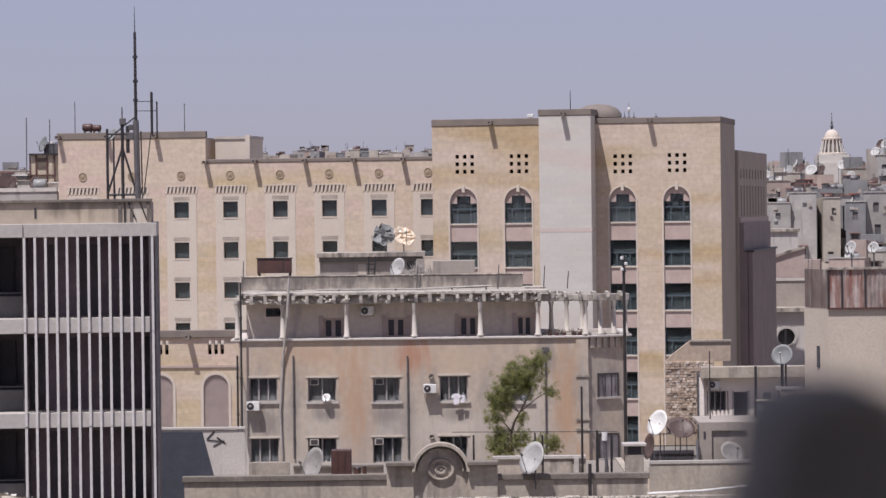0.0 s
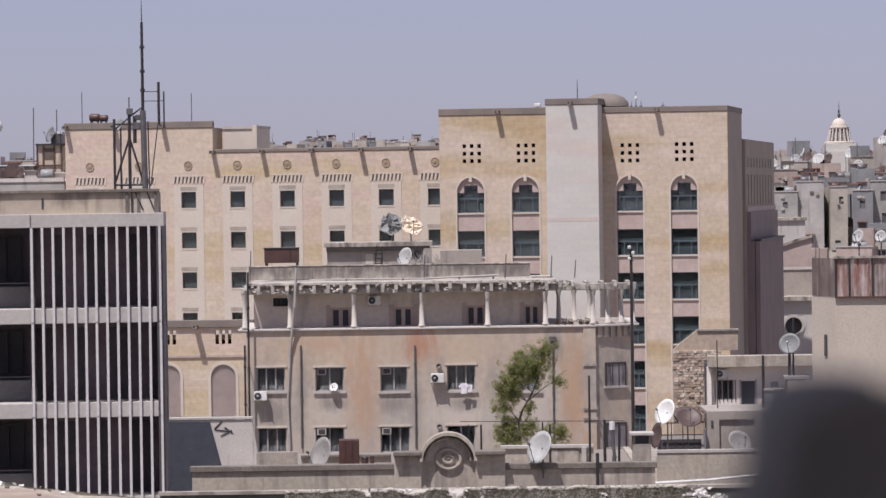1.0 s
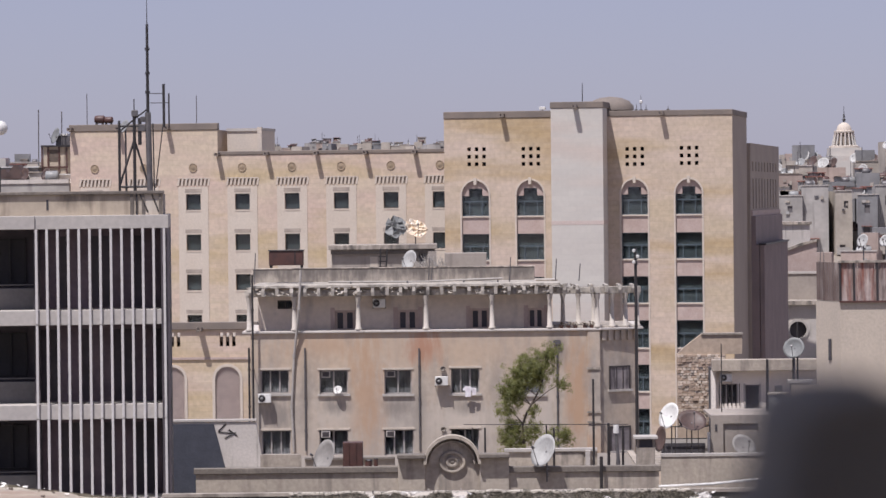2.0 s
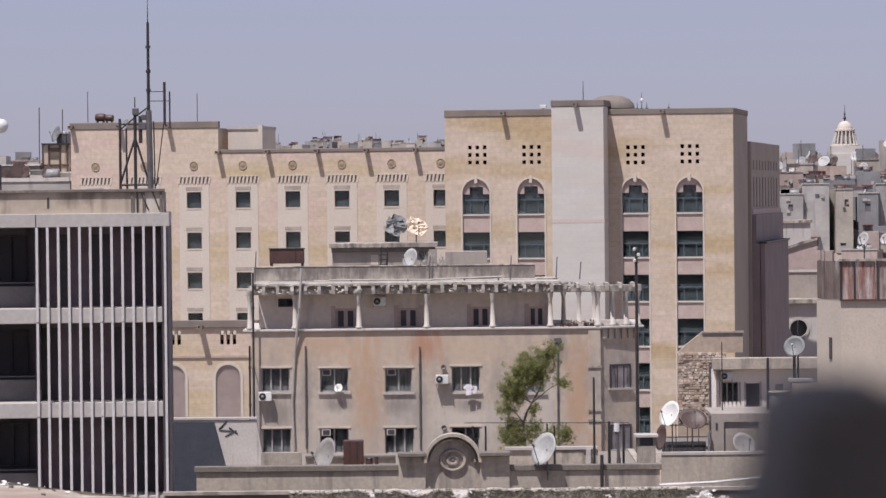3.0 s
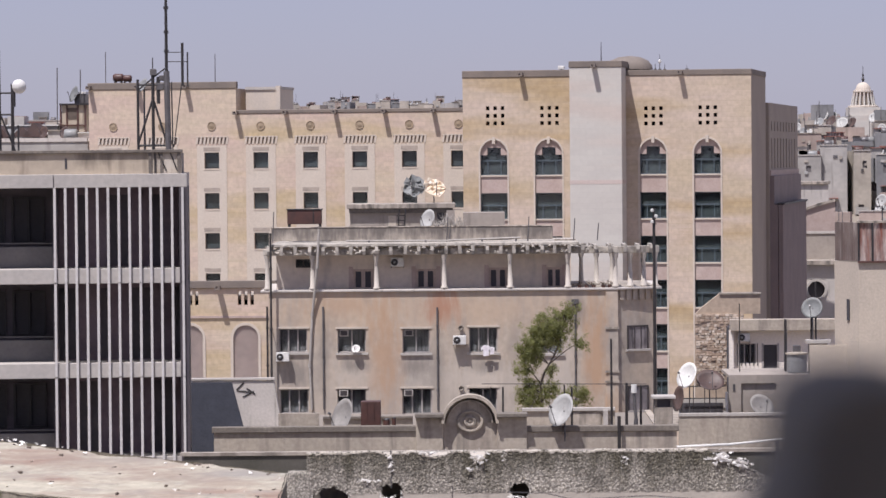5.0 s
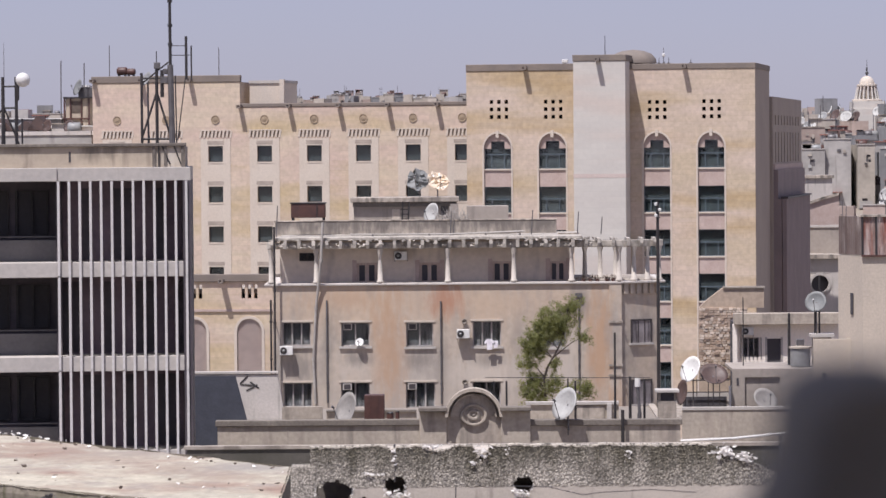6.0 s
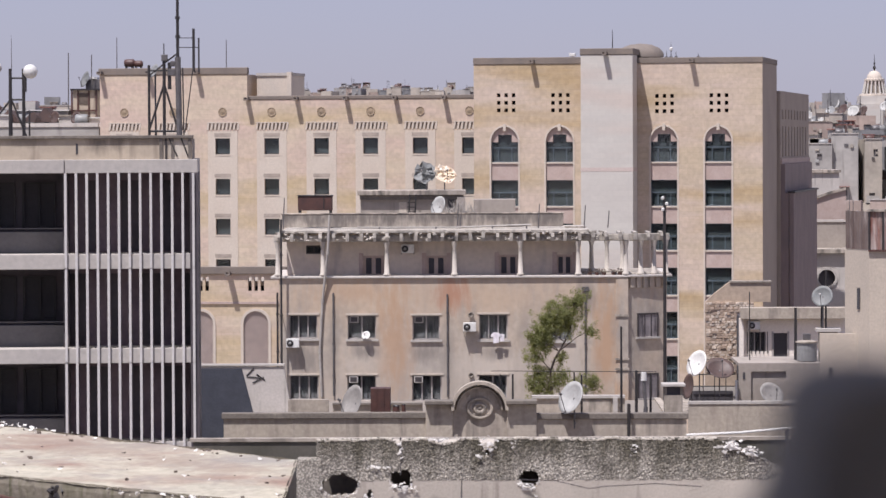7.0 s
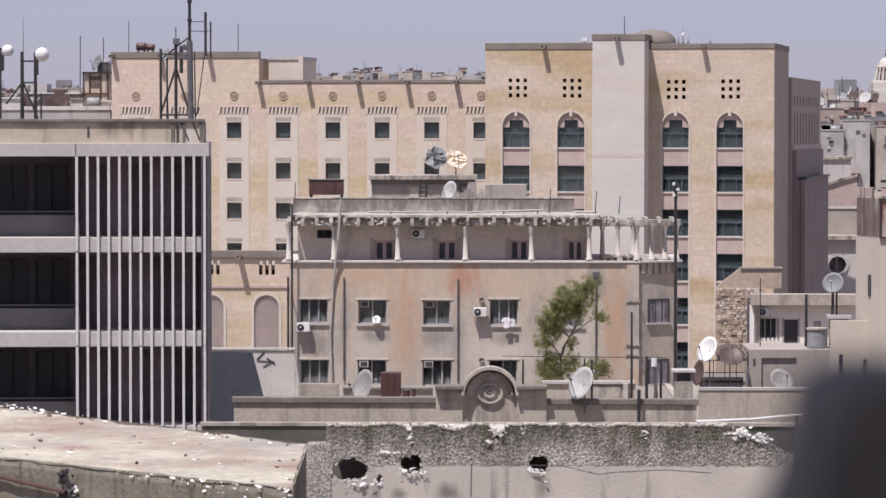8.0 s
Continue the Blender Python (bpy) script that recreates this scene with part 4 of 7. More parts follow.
for k, (zb, zt) in enumerate(((OW[0][2], OW[0][3]), (OW[5][2], OW[5][3]))):
    cw = part("corner_window", [(-0.72, -0.62, -0.06, 0.05, 0, zt - zb), (0.62, 0.72, -0.06, 0.05, 0, zt - zb), (-0.62, 0.62, -0.06, 0.05, zt - zb - 0.1, zt - zb), (-0.24, -0.2, -0.06, 0.04, 0, zt - zb - 0.1), (0.2, 0.24, -0.06, 0.04, 0, zt - zb - 0.1)], FRAME_DARK, HOUSE)
    cw.matrix_basis = pose(OU1 + 0.06 + cu * 0.5, 0.1 + cd * 0.5, zb, 0, 0, ca)
    shared("pane", once(("corner_pane", k), [(-0.62, 0.62, -0.03, -0.01, 0, zt - zb - 0.1)], CURTAIN), cw, pose(0, 0, 0))
    shared("sill", once(("corner_sill",), [(-0.82, 0.82, -0.14, 0.0, -0.12, 0)], PALE_CONC), cw, pose(0, 0, 0))
for z in (14.09, 11.60, 11.02):
    part("band", [(19.44, OU1 + 0.1, -0.16, -0.09, z - 0.06, z + 0.06)], DIRTY, HOUSE)
# ledge of the terrace
LEDGE = [(-0.20, -0.14), (OU1 + 0.1, -0.14), (CH[2][0] + 0.3, 1.25), (CH[2][0] + 0.3, 11), (-0.20, 11)]
part("ledge", lambda bm: tower(bm, LEDGE, OTOP - 0.11, OTOP + 0.02), WHITEWASH, HOUSE, bevel=0.03)
for k in range(6):
    q = (k + 0.5) / 6
    c = part("corbel", [(-0.13, 0.13, -0.13, 0.0, -0.6, 0)], OCHRE, HOUSE, bevel=0.02)
    c.matrix_basis = pose(OU1 + 0.06 + cu * q, 0.1 + cd * q, OTOP - 0.11, 0, 0, ca)
part("terrace_floor", [(17.4, 22.3, 1.5, 10.8, OTOP + 0.02, OTOP + 0.04), (17.4, 20.0, 0.3, 1.5, OTOP + 0.02, OTOP + 0.04)], CONCRETE, HOUSE, "dusty concrete terrace floor")
# setback storey in the pergola's shade
SB0, SB1, SBT = 0.63, 17.35, 18.86
DOORWOOD = mat("faded_brown_wood", (0.50, 0.395, 0.34), (0.44, 0.34, 0.29), scale=2)
DOORS = [(5.04, 6.25, 16.40, 17.51), (8.66, 9.83, 16.36, 17.50), (12.85, 13.96, 16.34, 17.54), (16.17, 17.08, 16.30, 17.53)]
DOORS = [(d[0], d[1], OTOP + 0.03, d[3]) for d in DOORS]
SMALL = (1.74, 2.62, 17.62, 18.11)
sbw = part("setback_wall", lambda bm: holed(bm, SB0, SB1, OTOP + 0.02, SBT, DOORS + [SMALL], 0.3), TERRACE, HOUSE, "whitewashed terrace wall in shade")
sbw.matrix_basis = pose(0, 1.6, 0)
# dark sheet in place of the unlit storey behind the doors
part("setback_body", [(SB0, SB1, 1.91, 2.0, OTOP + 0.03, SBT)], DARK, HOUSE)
part("setback_side", [(SB0, SB0 + 0.3, 2.01, 10, OTOP + 0.03, SBT)], WHITEWASH, HOUSE)
part("setback_side", [(SB1 - 0.3, SB1, 2.01, 10, OTOP + 0.03, SBT)], WHITEWASH, HOUSE)
for d in DOORS:
    w = d[1] - d[0]
    dr = part("terrace_door", [(d[0], d[1], 1.7, 1.76, d[2], d[3])], DOORWOOD, HOUSE, "faded brown wooden double door")
    for a in (0.12, 0.58):
        part("pane", [(d[0] + a * w, d[0] + (a + 0.27) * w, 1.685, 1.7, d[2] + 0.06, d[3] - 0.14)], DARK, dr)
    for a, b in ((d[0] - 0.25, d[0]), (d[1], d[1] + 0.25)):
        part("door_surround", [(a, b, 1.54, 1.6, d[2], d[3] + 0.15)], PINK, HOUSE)
window(HOUSE, *SMALL, "cross", FRAME_DARK, deep=0.15, y=1.6)
# pale underside added to throw light back onto the terrace wall
part("soffit", [(SB0, SB1, 0.3, 1.6, SBT - 0.05, SBT)], TERRACE, HOUSE)
# pergola: front beam, rafters, posts
PZ = 18.24
BEAM0, BEAM1 = -0.04, 22.32
part("beam", [(BEAM0, 20.22, -0.02, 0.25, PZ + 0.12, PZ + 0.5)], PERGOLA, HOUSE, bevel=0.03)
cbm = part("beam", [(0, cl + 0.2, -0.15, 0.15, PZ + 0.1, PZ + 0.5)], PERGOLA, HOUSE, bevel=0.03)
cbm.matrix_basis = pose(OU1, 0.1, 0, 0, 0, ca)
part("back_beam", [(SB1, 22.64, 4.2, 4.5, PZ + 0.1, PZ + 0.42)], DIRTY, HOUSE)
n_raft = 29
rr = random.Random(6)
for k in range(n_raft):
    u = BEAM0 + 0.3 + k * (BEAM1 - BEAM0 - 0.5) / (n_raft - 1)
    y0 = -0.4 if u < OU1 else round(-0.4 + (u - OU1) / cu * cd, 1)
    kind = k % 4

    def rafter(bm, seed=kind, y0=y0):
        # a bar with a chipped nose
        r = random.Random(seed + 40)
        top, low = 0.5, r.uniform(0.0, 0.1)
        nose = [(y0, top), (y0 - r.uniform(-0.02, 0.06), low + 0.22), (y0 + r.uniform(0.02, 0.12), low), (3.0, 0.0), (3.0, top)]
        fr, bk = [[bm.verts.new((x + (0.02 * r.uniform(-1, 1) if y < 1 else 0), y, z)) for y, z in nose] for x in (-0.1, 0.1)]
        bm.faces.new(fr)
        bm.faces.new(bk[::-1])
        for a in range(5):
            bm.faces.new((fr[a], bk[a], bk[(a + 1) % 5], fr[(a + 1) % 5]))
    shared("rafter", once(("rafter", kind, y0), rafter, PERGOLA), HOUSE, pose(u + rr.uniform(-0.06, 0.06), 0, PZ + 0.12 + rr.uniform(-0.02, 0.0), 0, rr.uniform(-3, 3)))


def chipped(bm):
    """Broken bits of concrete and old cable along the pergola's edge."""
    r = random.Random(23)
    for _ in range(260):
        p = Vector((r.uniform(BEAM0 + 0.2, 20.0), r.choice((-0.06, -0.32)) + r.uniform(-0.04, 0.04), PZ + r.choice((0.27, 0.36, 0.6, 0.66)) + r.uniform(-0.05, 0.05)))
        q = r.uniform(0.05, 0.15)
        bmesh.ops.convex_hull(bm, input=[bm.verts.new(p + Vector((r.uniform(-q, q) * 1.4, r.uniform(-0.05, 0.05), r.uniform(-q, q) * 0.8))) for _ in range(7)])


tagged(part("chipped_edge", chipped, PERGOLA, HOUSE, "crumbling concrete along the pergola edge"), kind="stuff")
for u in (0.20, 2.78, 6.43, 10.30, 14.07, 17.37, 20.08):
    def column(bm):
        lathe(bm, [(0.02, 0), (0.21, 0), (0.21, 0.12), (0.15, 0.16), (0.105, PZ - OTOP - 0.3), (0.16, PZ - OTOP - 0.1), (0.18, PZ - OTOP + 0.1)], 12)
    shared("column", once(("column",), column, COLUMN, True), HOUSE, pose(u, 0.05, OTOP + 0.02))
for q in (0.35, 0.7, 1.0):
    shared("column", once(("column",), column, COLUMN, True), HOUSE, pose(OU1 + cu * q, 0.1 + cd * q, OTOP + 0.02))
for q in (1, 2, 3):
    shared("column", once(("column",), column, COLUMN, True), HOUSE, pose(SB1 + q * 0.9, 4.35, OTOP + 0.02))
# roof deck and parapets of the setback storey
RT = 19.85
ROOFWALL = mat("rain_blackened_render", (0.52, 0.455, 0.38), (0.42, 0.365, 0.305), scale=0.6, stain=(0.30, 0.26, 0.22), streak=1, cover=0.5, mottle=(0.8, 1.12), grain=4)
weathered(ROOFWALL, [(u, 19.85, 1.6 + 0.5 * (k % 3), 0.75 + 0.2 * (k % 2), (0.15, 0.13, 0.115), 1.0) for k, u in enumerate((0.8, 3.6, 6.6, 9.8, 13.0, 15.8))])
part("roof_deck", [(SB0 - 0.2, 17.99, -0.3, 10.5, SBT, SBT + 0.16)], PERGOLA, HOUSE, bevel=0.02)
part("roof_parapet", [(0.26, 16.60, 3.4, 3.65, SBT + 0.25, RT)], ROOFWALL, HOUSE, "rain-blackened roof parapet", bevel=0.03)
part("parapet_coping", [(0.26 - 0.05, 16.60 + 0.05, 3.37, 3.7, RT, RT + 0.08)], DIRTY, HOUSE, bevel=0.03)
part("roof_parapet", [(16.66, 17.93, 3.2, 3.4, SBT + 0.25, 18.95)], DIRTY, HOUSE)
STAIR = thing("rooftop_room", pose(-12.07, 206.00, 0, 0, 0, 0), "low concrete stair head with a flat roof slab", "roof room")
# greyer render than cream, to carry the shade on this wall
part("wall", [(4.74, 10.36, 6, 9.5, SBT + 0.25, 20.92)], GREY_RENDER, STAIR)
part("pale_patch", [(7.0, 7.45, 5.985, 6.0, 19.9, 20.5)], CHALKY, STAIR)
part("slab", [(4.57, 10.93, 5.65, 10, 20.92, 21.20)], DIRTY, STAIR, bevel=0.03)
# dark strip that adds to the shadow below the slab
part("fascia", [(4.7, 10.8, 5.8, 6.0, 20.66, 20.92)], COPING, STAIR)
part("pier", [(10.42, 10.89, 5.7, 6.4, SBT + 0.25, 20.80)], GREY_RENDER, STAIR)
part("doorway", [(9.86, 10.29, 5.97, 6.0, SBT + 0.3, 20.70)], DARK, STAIR)
part("side_room", [(11.39, 13.84, 6, 9, SBT + 0.25, 20.64)], GREY_RENDER, STAIR)
part("ladder", lambda bm: [rod(bm, (7.56, 5.3, SBT + 0.25), (7.65, 5.7, 21.05), 0.04), rod(bm, (7.92, 5.3, SBT + 0.25), (8.02, 5.7, 21.05), 0.04)] + [box(bm, 7.52, 8.02, 5.4, 5.46, SBT + 0.5 + 0.28 * i, SBT + 0.55 + 0.28 * i) for i in range(5)], BLACK_METAL, STAIR)
tk = thing("steel_tank", pose(-12.07, 206.00, 0, 0, 0, 0) @ pose(2.10, 5, SBT + 0.25), "dark brown square steel water tank on a stand", "tank", "roof tanks")
tz0, tz1 = 20.06 - SBT - 0.25, 20.89 - SBT - 0.25
part("body", [(-1.0, 1.0, 0, 1.2, tz0, tz1)], BROWN_METAL, tk, bevel=0.03)
part("rim", [(-1.04, 1.04, -0.04, 1.24, tz1, tz1 + 0.06)], BLACK_METAL, tk)
part("strap", [(0.5, 0.56, -0.03, 0.0, tz0, tz1)], BLACK_METAL, tk)
for x in (-0.9, 0.9):
    for y in (0.1, 1.1):
        part("leg", [(x - 0.06, x + 0.06, y - 0.06, y + 0.06, 0, tz0)], BLACK_METAL, tk)
OM = pose(-12.07, 206.00, 0, 0, 0, 0)
satellite_dish(*(OM @ Vector((9.3, 4.6, SBT + 0.25))), 0.62, 50, 18, DISH_PALE, "grey dish beside the stair head", 0.72)
CR = 21.20
satellite_dish(*(OM @ Vector((9.73, 6.5, CR))), 0.6, -18, 35, DISH_CREAM, "crumpled cream dish catching the sun on the stair head", 0.5, dents=0.22)
satellite_dish(*(OM @ Vector((8.53, 6.8, CR))), 0.62, 25, 25, DISH_DULL, "torn grey mesh dish on the stair head", 0.55, dents=0.3)

# pipes on the front
for x, y0, y1, r, mt, lab in ((0.42, 8.62, 19.66, 0.06, BLACK_METAL, "black drain pipe"), (0.17, 8.62, 15.47, 0.06, BLACK_METAL, "black drain pipe"), (3.36, 9.55, 15.43, 0.05, GREY_METAL, "grey drain pipe"), (9.88, 9.46, 15.34, 0.05, GREY_METAL, "grey drain pipe"), (17.76, 9.37, 15.50, 0.05, GREY_METAL, "grey drain pipe")):
    dp = thing("drain_pipe", pose(-12.07, 206.00, 0, 0, 0, 0) @ pose(x, -0.07 if y1 < 16 else -0.5, 0), lab + " fixed to the ochre front", "pipe", "drain pipes")
    part("tube", lambda bm: rod(bm, (0, 0, y0), (0, 0, y1), r), mt, dp, smooth=False)
    for k in range(3):
        z = y0 + (y1 - y0) * (k + 0.6) / 3.2
        part("collar", lambda bm: (rod(bm, (0, 0, z), (0, 0, z + 0.1), r * 1.5), box(bm, -0.03, 0.03, 0, 0.07 if y1 < 16 else 0.5, z, z + 0.05)), mt, dp)
    if x > 17:
        part("hopper", [(-0.2, 0.2, -0.12, 0.07, y1, y1 + 0.24)], mt, dp)
pp = thing("waste_pipe", pose(-12.07, 206.00, 0, 0, 0, 0) @ pose(0, -0.52, 0), "pale bent waste pipe down the ochre front", "pipe", "drain pipes")
WP = [(3.20, 19.90, 0.0), (3.07, 17.71, 0.0), (2.92, 16.45, 0.24), (2.75, 14.98, 0.42), (2.58, 12.09, 0.42), (2.68, 9.51, 0.42)]
part("tube", lambda bm: [rod(bm, (a[0], a[2], a[1]), (b[0], b[2], b[1]), 0.075, n=10) for a, b in zip(WP, WP[1:])], PIPE_PALE, pp)
for a in (WP[1], WP[3], WP[4]):
    part("joint", lambda bm: rod(bm, (a[0], a[2], a[1] - 0.1), (a[0], a[2], a[1] + 0.1), 0.1), PIPE_PALE, pp)


def aircon(m, label, r=0.2):
    """Split unit: casing, fan grille, brackets."""
    ac = thing("air_conditioner", m, label, "air conditioner", "wall units")
    part("casing", [(-0.37, 0.37, -0.5, -0.18, 0, 0.52)], DISH_WHITE, ac, bevel=0.03)
    part("fan_grille", lambda bm: lathe(bm, [(0.02, 0.0), (r, 0.0), (r, 0.02), (0.02, 0.03)], 16), BLACK_METAL, ac).matrix_basis = pose(-0.15, -0.503, 0.26, 90)
    part("fan_hub", lambda bm: lathe(bm, [(0.02, 0.0), (0.08, 0.01), (0.02, 0.05)], 10), DISH_GREY, ac).matrix_basis = pose(-0.15, -0.52, 0.26, 90)
    for x in (-0.35, 0.35):
        part("bracket", [(x - 0.02, x + 0.02, -0.52, 0.0, -0.06, 0.0)], GREY_METAL, ac)


aircon(pose(-12.07, 206.00, 0, 0, 0, 0) @ pose(1.05, -0.0, 12.33), "white split air conditioner under a window")
aircon(pose(-12.07, 206.00, 0, 0, 0, 0) @ pose(11.15, -0.0, 13.21), "white split air conditioner beside a window")
aircon(pose(-12.07, 206.00, 0, 0, 0, 0) @ pose(7.60, 1.6, 17.65), "shaded air conditioner on the terrace wall")
satellite_dish(*(pose(-12.07, 206.00, 0, 0, 0, 0) @ Vector((5.22, -0.28, 12.79))), 0.25, 20, 25, DISH_WHITE, "small white dish on a window sill", 0.05, "roof dishes")
LINEN = mat("washed_linen", (0.8, 0.77, 0.78), (0.72, 0.66, 0.7), scale=6)
ld = thing("laundry", pose(-12.07, 206.00, 0, 0, 0, 0) @ pose(12.66, -0.34, 12.53), "white and pink washing hung over a window sill", "laundry")
part("shirt", lambda bm: prism(bm, [(-0.16, 0), (0.15, 0.03), (0.16, 0.4), (0.3, 0.3), (0.34, 0.42), (0.14, 0.62), (-0.13, 0.64), (-0.32, 0.46), (-0.27, 0.33), (-0.17, 0.42)], -0.03, 0.0), LINEN, ld, bevel=0.01)
part("towel", lambda bm: prism(bm, [(-0.12, 0), (0.1, 0.04), (0.13, 0.42), (-0.1, 0.45)], -0.03, 0.0), LINEN, ld, bevel=0.01).matrix_basis = pose(0.35, 0.0, 0.1)


# ---- the tree before the ochre front ----
def tree(m, h, label):
    """A thin leaning stem; boughs run to loose clumps of narrow drooping leaves, thick at the head and round the foot."""
    t = thing("tree", m, label, "tree")
    rnd = random.Random(4)
    # clumps of foliage: reach, height, half width, half height
    clumps = [(1.65, 6.3, 0.6, 0.42), (1.1, 5.95, 0.75, 0.5), (1.95, 6.45, 0.28, 0.34), (0.45, 5.55, 0.75, 0.55), (-0.1, 4.85, 0.66, 0.55), (0.85, 5.2, 0.75, 0.5), (1.6, 5.35, 0.5, 0.4), (-0.4, 4.2, 0.5, 0.5), (0.15, 4.2, 0.45, 0.4), (2.6, 4.85, 0.26, 0.34), (-0.5, 3.5, 0.42, 0.5), (0.95, 3.4, 0.3, 0.3), (-0.3, 2.45, 0.52, 0.55), (0.35, 2.0, 0.66, 0.45), (-0.4, 1.7, 0.5, 0.45), (1.0, 2.4, 0.42, 0.36), (2.65, 2.0, 0.42, 0.45), (1.8, 1.9, 0.46, 0.4)]
    stem = [Vector((0.25 + 0.16 * math.sin(k * 0.9) + 0.012 * k * k, 0, 0.9 * h * k / 12)) for k in range(13)]
    limbs = [(a, b, 0.08 * (1 - a.z / h) + 0.02, 0.08 * (1 - b.z / h) + 0.02) for a, b in zip(stem, stem[1:])]
    tips = []
    for x, z, rx, rz in clumps:
        c = Vector((x, 0, z))
        root = min(stem, key=lambda p: abs(p.z - z + 0.45 * abs(x - p.x) + 0.3))
        mid = root.lerp(c, 0.55) + Vector((0, rnd.uniform(-0.2, 0.2), 0.12))
        limbs += [(root, mid, 0.035, 0.025), (mid, c, 0.025, 0.012)]
        for _ in range(int(58 * rx * rz / 0.3)):
            q = Vector((rnd.gauss(0, 0.62) * rx, rnd.gauss(0, 0.45) * rx, rnd.gauss(0, 0.66) * rz))
            tips.append(c + q)
            if rnd.random() < 0.3:
                limbs.append((c + q * 0.1, c + q, 0.01, 0.004))
    part("trunk", lambda bm: [rod(bm, *l, n=6) for l in limbs], BARK, t, "thin grey-brown trunk and branches")

    def leaves(bm):
        for c in tips:
            way = Vector((rnd.uniform(-1, 1), rnd.uniform(-1, 1), rnd.uniform(-0.9, 0.5)))
            for _ in range(36):
                p = c + Vector((rnd.gauss(0, 0.085), rnd.gauss(0, 0.1), rnd.gauss(-0.03, 0.09)))
                a = (way + Vector((rnd.uniform(-1, 1), rnd.uniform(-1, 1), rnd.uniform(-1, 0.5)))).normalized()
                b = a.cross(Vector((rnd.uniform(-1, 1), rnd.uniform(-1, 1), rnd.uniform(-1, 1)))).normalized()
                s = rnd.uniform(0.03, 0.06)
                bm.faces.new([bm.verts.new(p + k) for k in (-a * s * 1.5, b * s * 0.4, a * s * 1.5, -b * s * 0.4)])
    tagged(part("crown", leaves, FOLIAGE, t, "loose feathery light green foliage"), kind="stuff")
    return t


tree(pose(-0.07, 195.00, 0, 0, 0, 0) @ pose(3.19, 0, 9.01), 15.99 - 9.01, "slender light green tree in front of the ochre house")

pl = thing("utility_pole", pose(-12.07, 206.00, 0, 0, 0, 0) @ pose(22.15, -3.0, 0), "dark utility pole with white insulators", "pole")
ptop = 20.98
part("shaft", lambda bm: rod(bm, (0, 0, 0), (0, 0, ptop), 0.12, 0.08), BLACK_METAL, pl)
for k in range(3):
    part("insulator", lambda bm: lathe(bm, [(0.02, 0), (0.09, 0.03), (0.1, 0.15), (0.02, 0.2)], 8), DISH_WHITE, pl).matrix_basis = pose(0.12 if k % 2 else -0.1, -0.12, ptop - 0.25 - 0.32 * k)
    part("arm", lambda bm: rod(bm, (-0.1, -0.12, ptop - 0.27 - 0.32 * k), (0.14, -0.02, ptop - 0.27 - 0.32 * k), 0.03), BLACK_METAL, pl)

# pipes, twigs and pots on the ochre house
rp = thing("roof_pipe", pose(-12.07, 206.00, 0, 0, 0, 0) @ pose(0, 0.6, 0), "pale pipe lying along the terrace roof", "pipe", "roof pipes")
part("tube", lambda bm: (rod(bm, (4.72, 0, SBT + 0.3), (10.38, 0, SBT + 0.28), 0.05), rod(bm, (10.38, 0, SBT + 0.28), (14.69, 0, SBT + 0.42), 0.05)), PIPE_PALE, rp)
for u in (6.01, 9.25, 12.48, 14.43):
    part("support", [(u - 0.05, u + 0.05, -0.05, 0.05, SBT + 0.2, SBT + 0.32)], GREY_METAL, rp)
for u, h in ((10.45, 1.3), (10.61, 0.8), (0.45, 1.7), (17.74, 1.2), (19.10, 0.9), (15.11, 1.3)):
    pole("roof_aerial", *(pose(-12.07, 206.00, 0, 0, 0, 0) @ Vector((u, 1.2, 0))).to_2d(), SBT + 0.2, SBT + 0.3 + h, 0.035, GREY_METAL, "thin bent aerial on the terrace roof", lean=0.08, group="roof aerials")


def twigs(bm, seed):
    r = random.Random(seed)
    for _ in range(36):
        p = Vector((r.gauss(0, 0.25), r.gauss(0, 0.1), 0))
        q = p + Vector((r.uniform(-0.45, 0.45), r.uniform(-0.2, 0.2), r.uniform(0.25, 0.75)))
        rod(bm, p, q, 0.018, 0.008, 4)


for k, u in enumerate((10.14, 10.93)):
    t_ = part("dry_twig_bunch", lambda bm: twigs(bm, k), PIPE_PALE, None)
    t_.matrix_basis = pose(-12.07, 206.00, 0, 0, 0, 0) @ pose(u, 3.5, RT + 0.09)
    tagged(t_, "tangle of pale dry twigs on a roof parapet", "twigs", kind="stuff")
for k, u in enumerate((18.04, 18.45, 18.84, 19.39, 19.75)):
    pt = thing("potted_plant", pose(-12.07, 206.00, 0, 0, 0, 0) @ pose(u, 0.15, OTOP + 0.02), "small dry plant in a brown pot on the ledge", "plant", "potted plants")
    part("pot", lambda bm: lathe(bm, [(0.02, 0), (0.1, 0), (0.14, 0.16), (0.02, 0.16)], 10), BROWN_METAL, pt)

    def leaves_(bm, r=random.Random(k)):
        for _ in range(40):
            p = Vector((r.gauss(0, 0.13), r.gauss(0, 0.08), 0.16 + abs(r.gauss(0.08, 0.08))))
            a = Vector((r.uniform(-1, 1), r.uniform(-1, 1), r.uniform(-1, 1))) * 0.06
            b = Vector((r.uniform(-1, 1), r.uniform(-1, 1), r.uniform(-1, 1))) * 0.04
            bm.faces.new([bm.verts.new(p + v) for v in (a, b, -a, -b)])
    part("foliage", leaves_, BARK, pt)


# ---- low house in front of the ochre one, with a curved pediment on its parapet ----
FORE = thing("low_house", pose(-0.05, 150.00, 0, 0, 0, 0), "low concrete house with a curved pediment on its roof parapet", "house")
PU0, PU1, PT, PB = -10.89, 8.39, 12.78, 12.78 - 5
PM0, PM1 = -2.45, 2.13
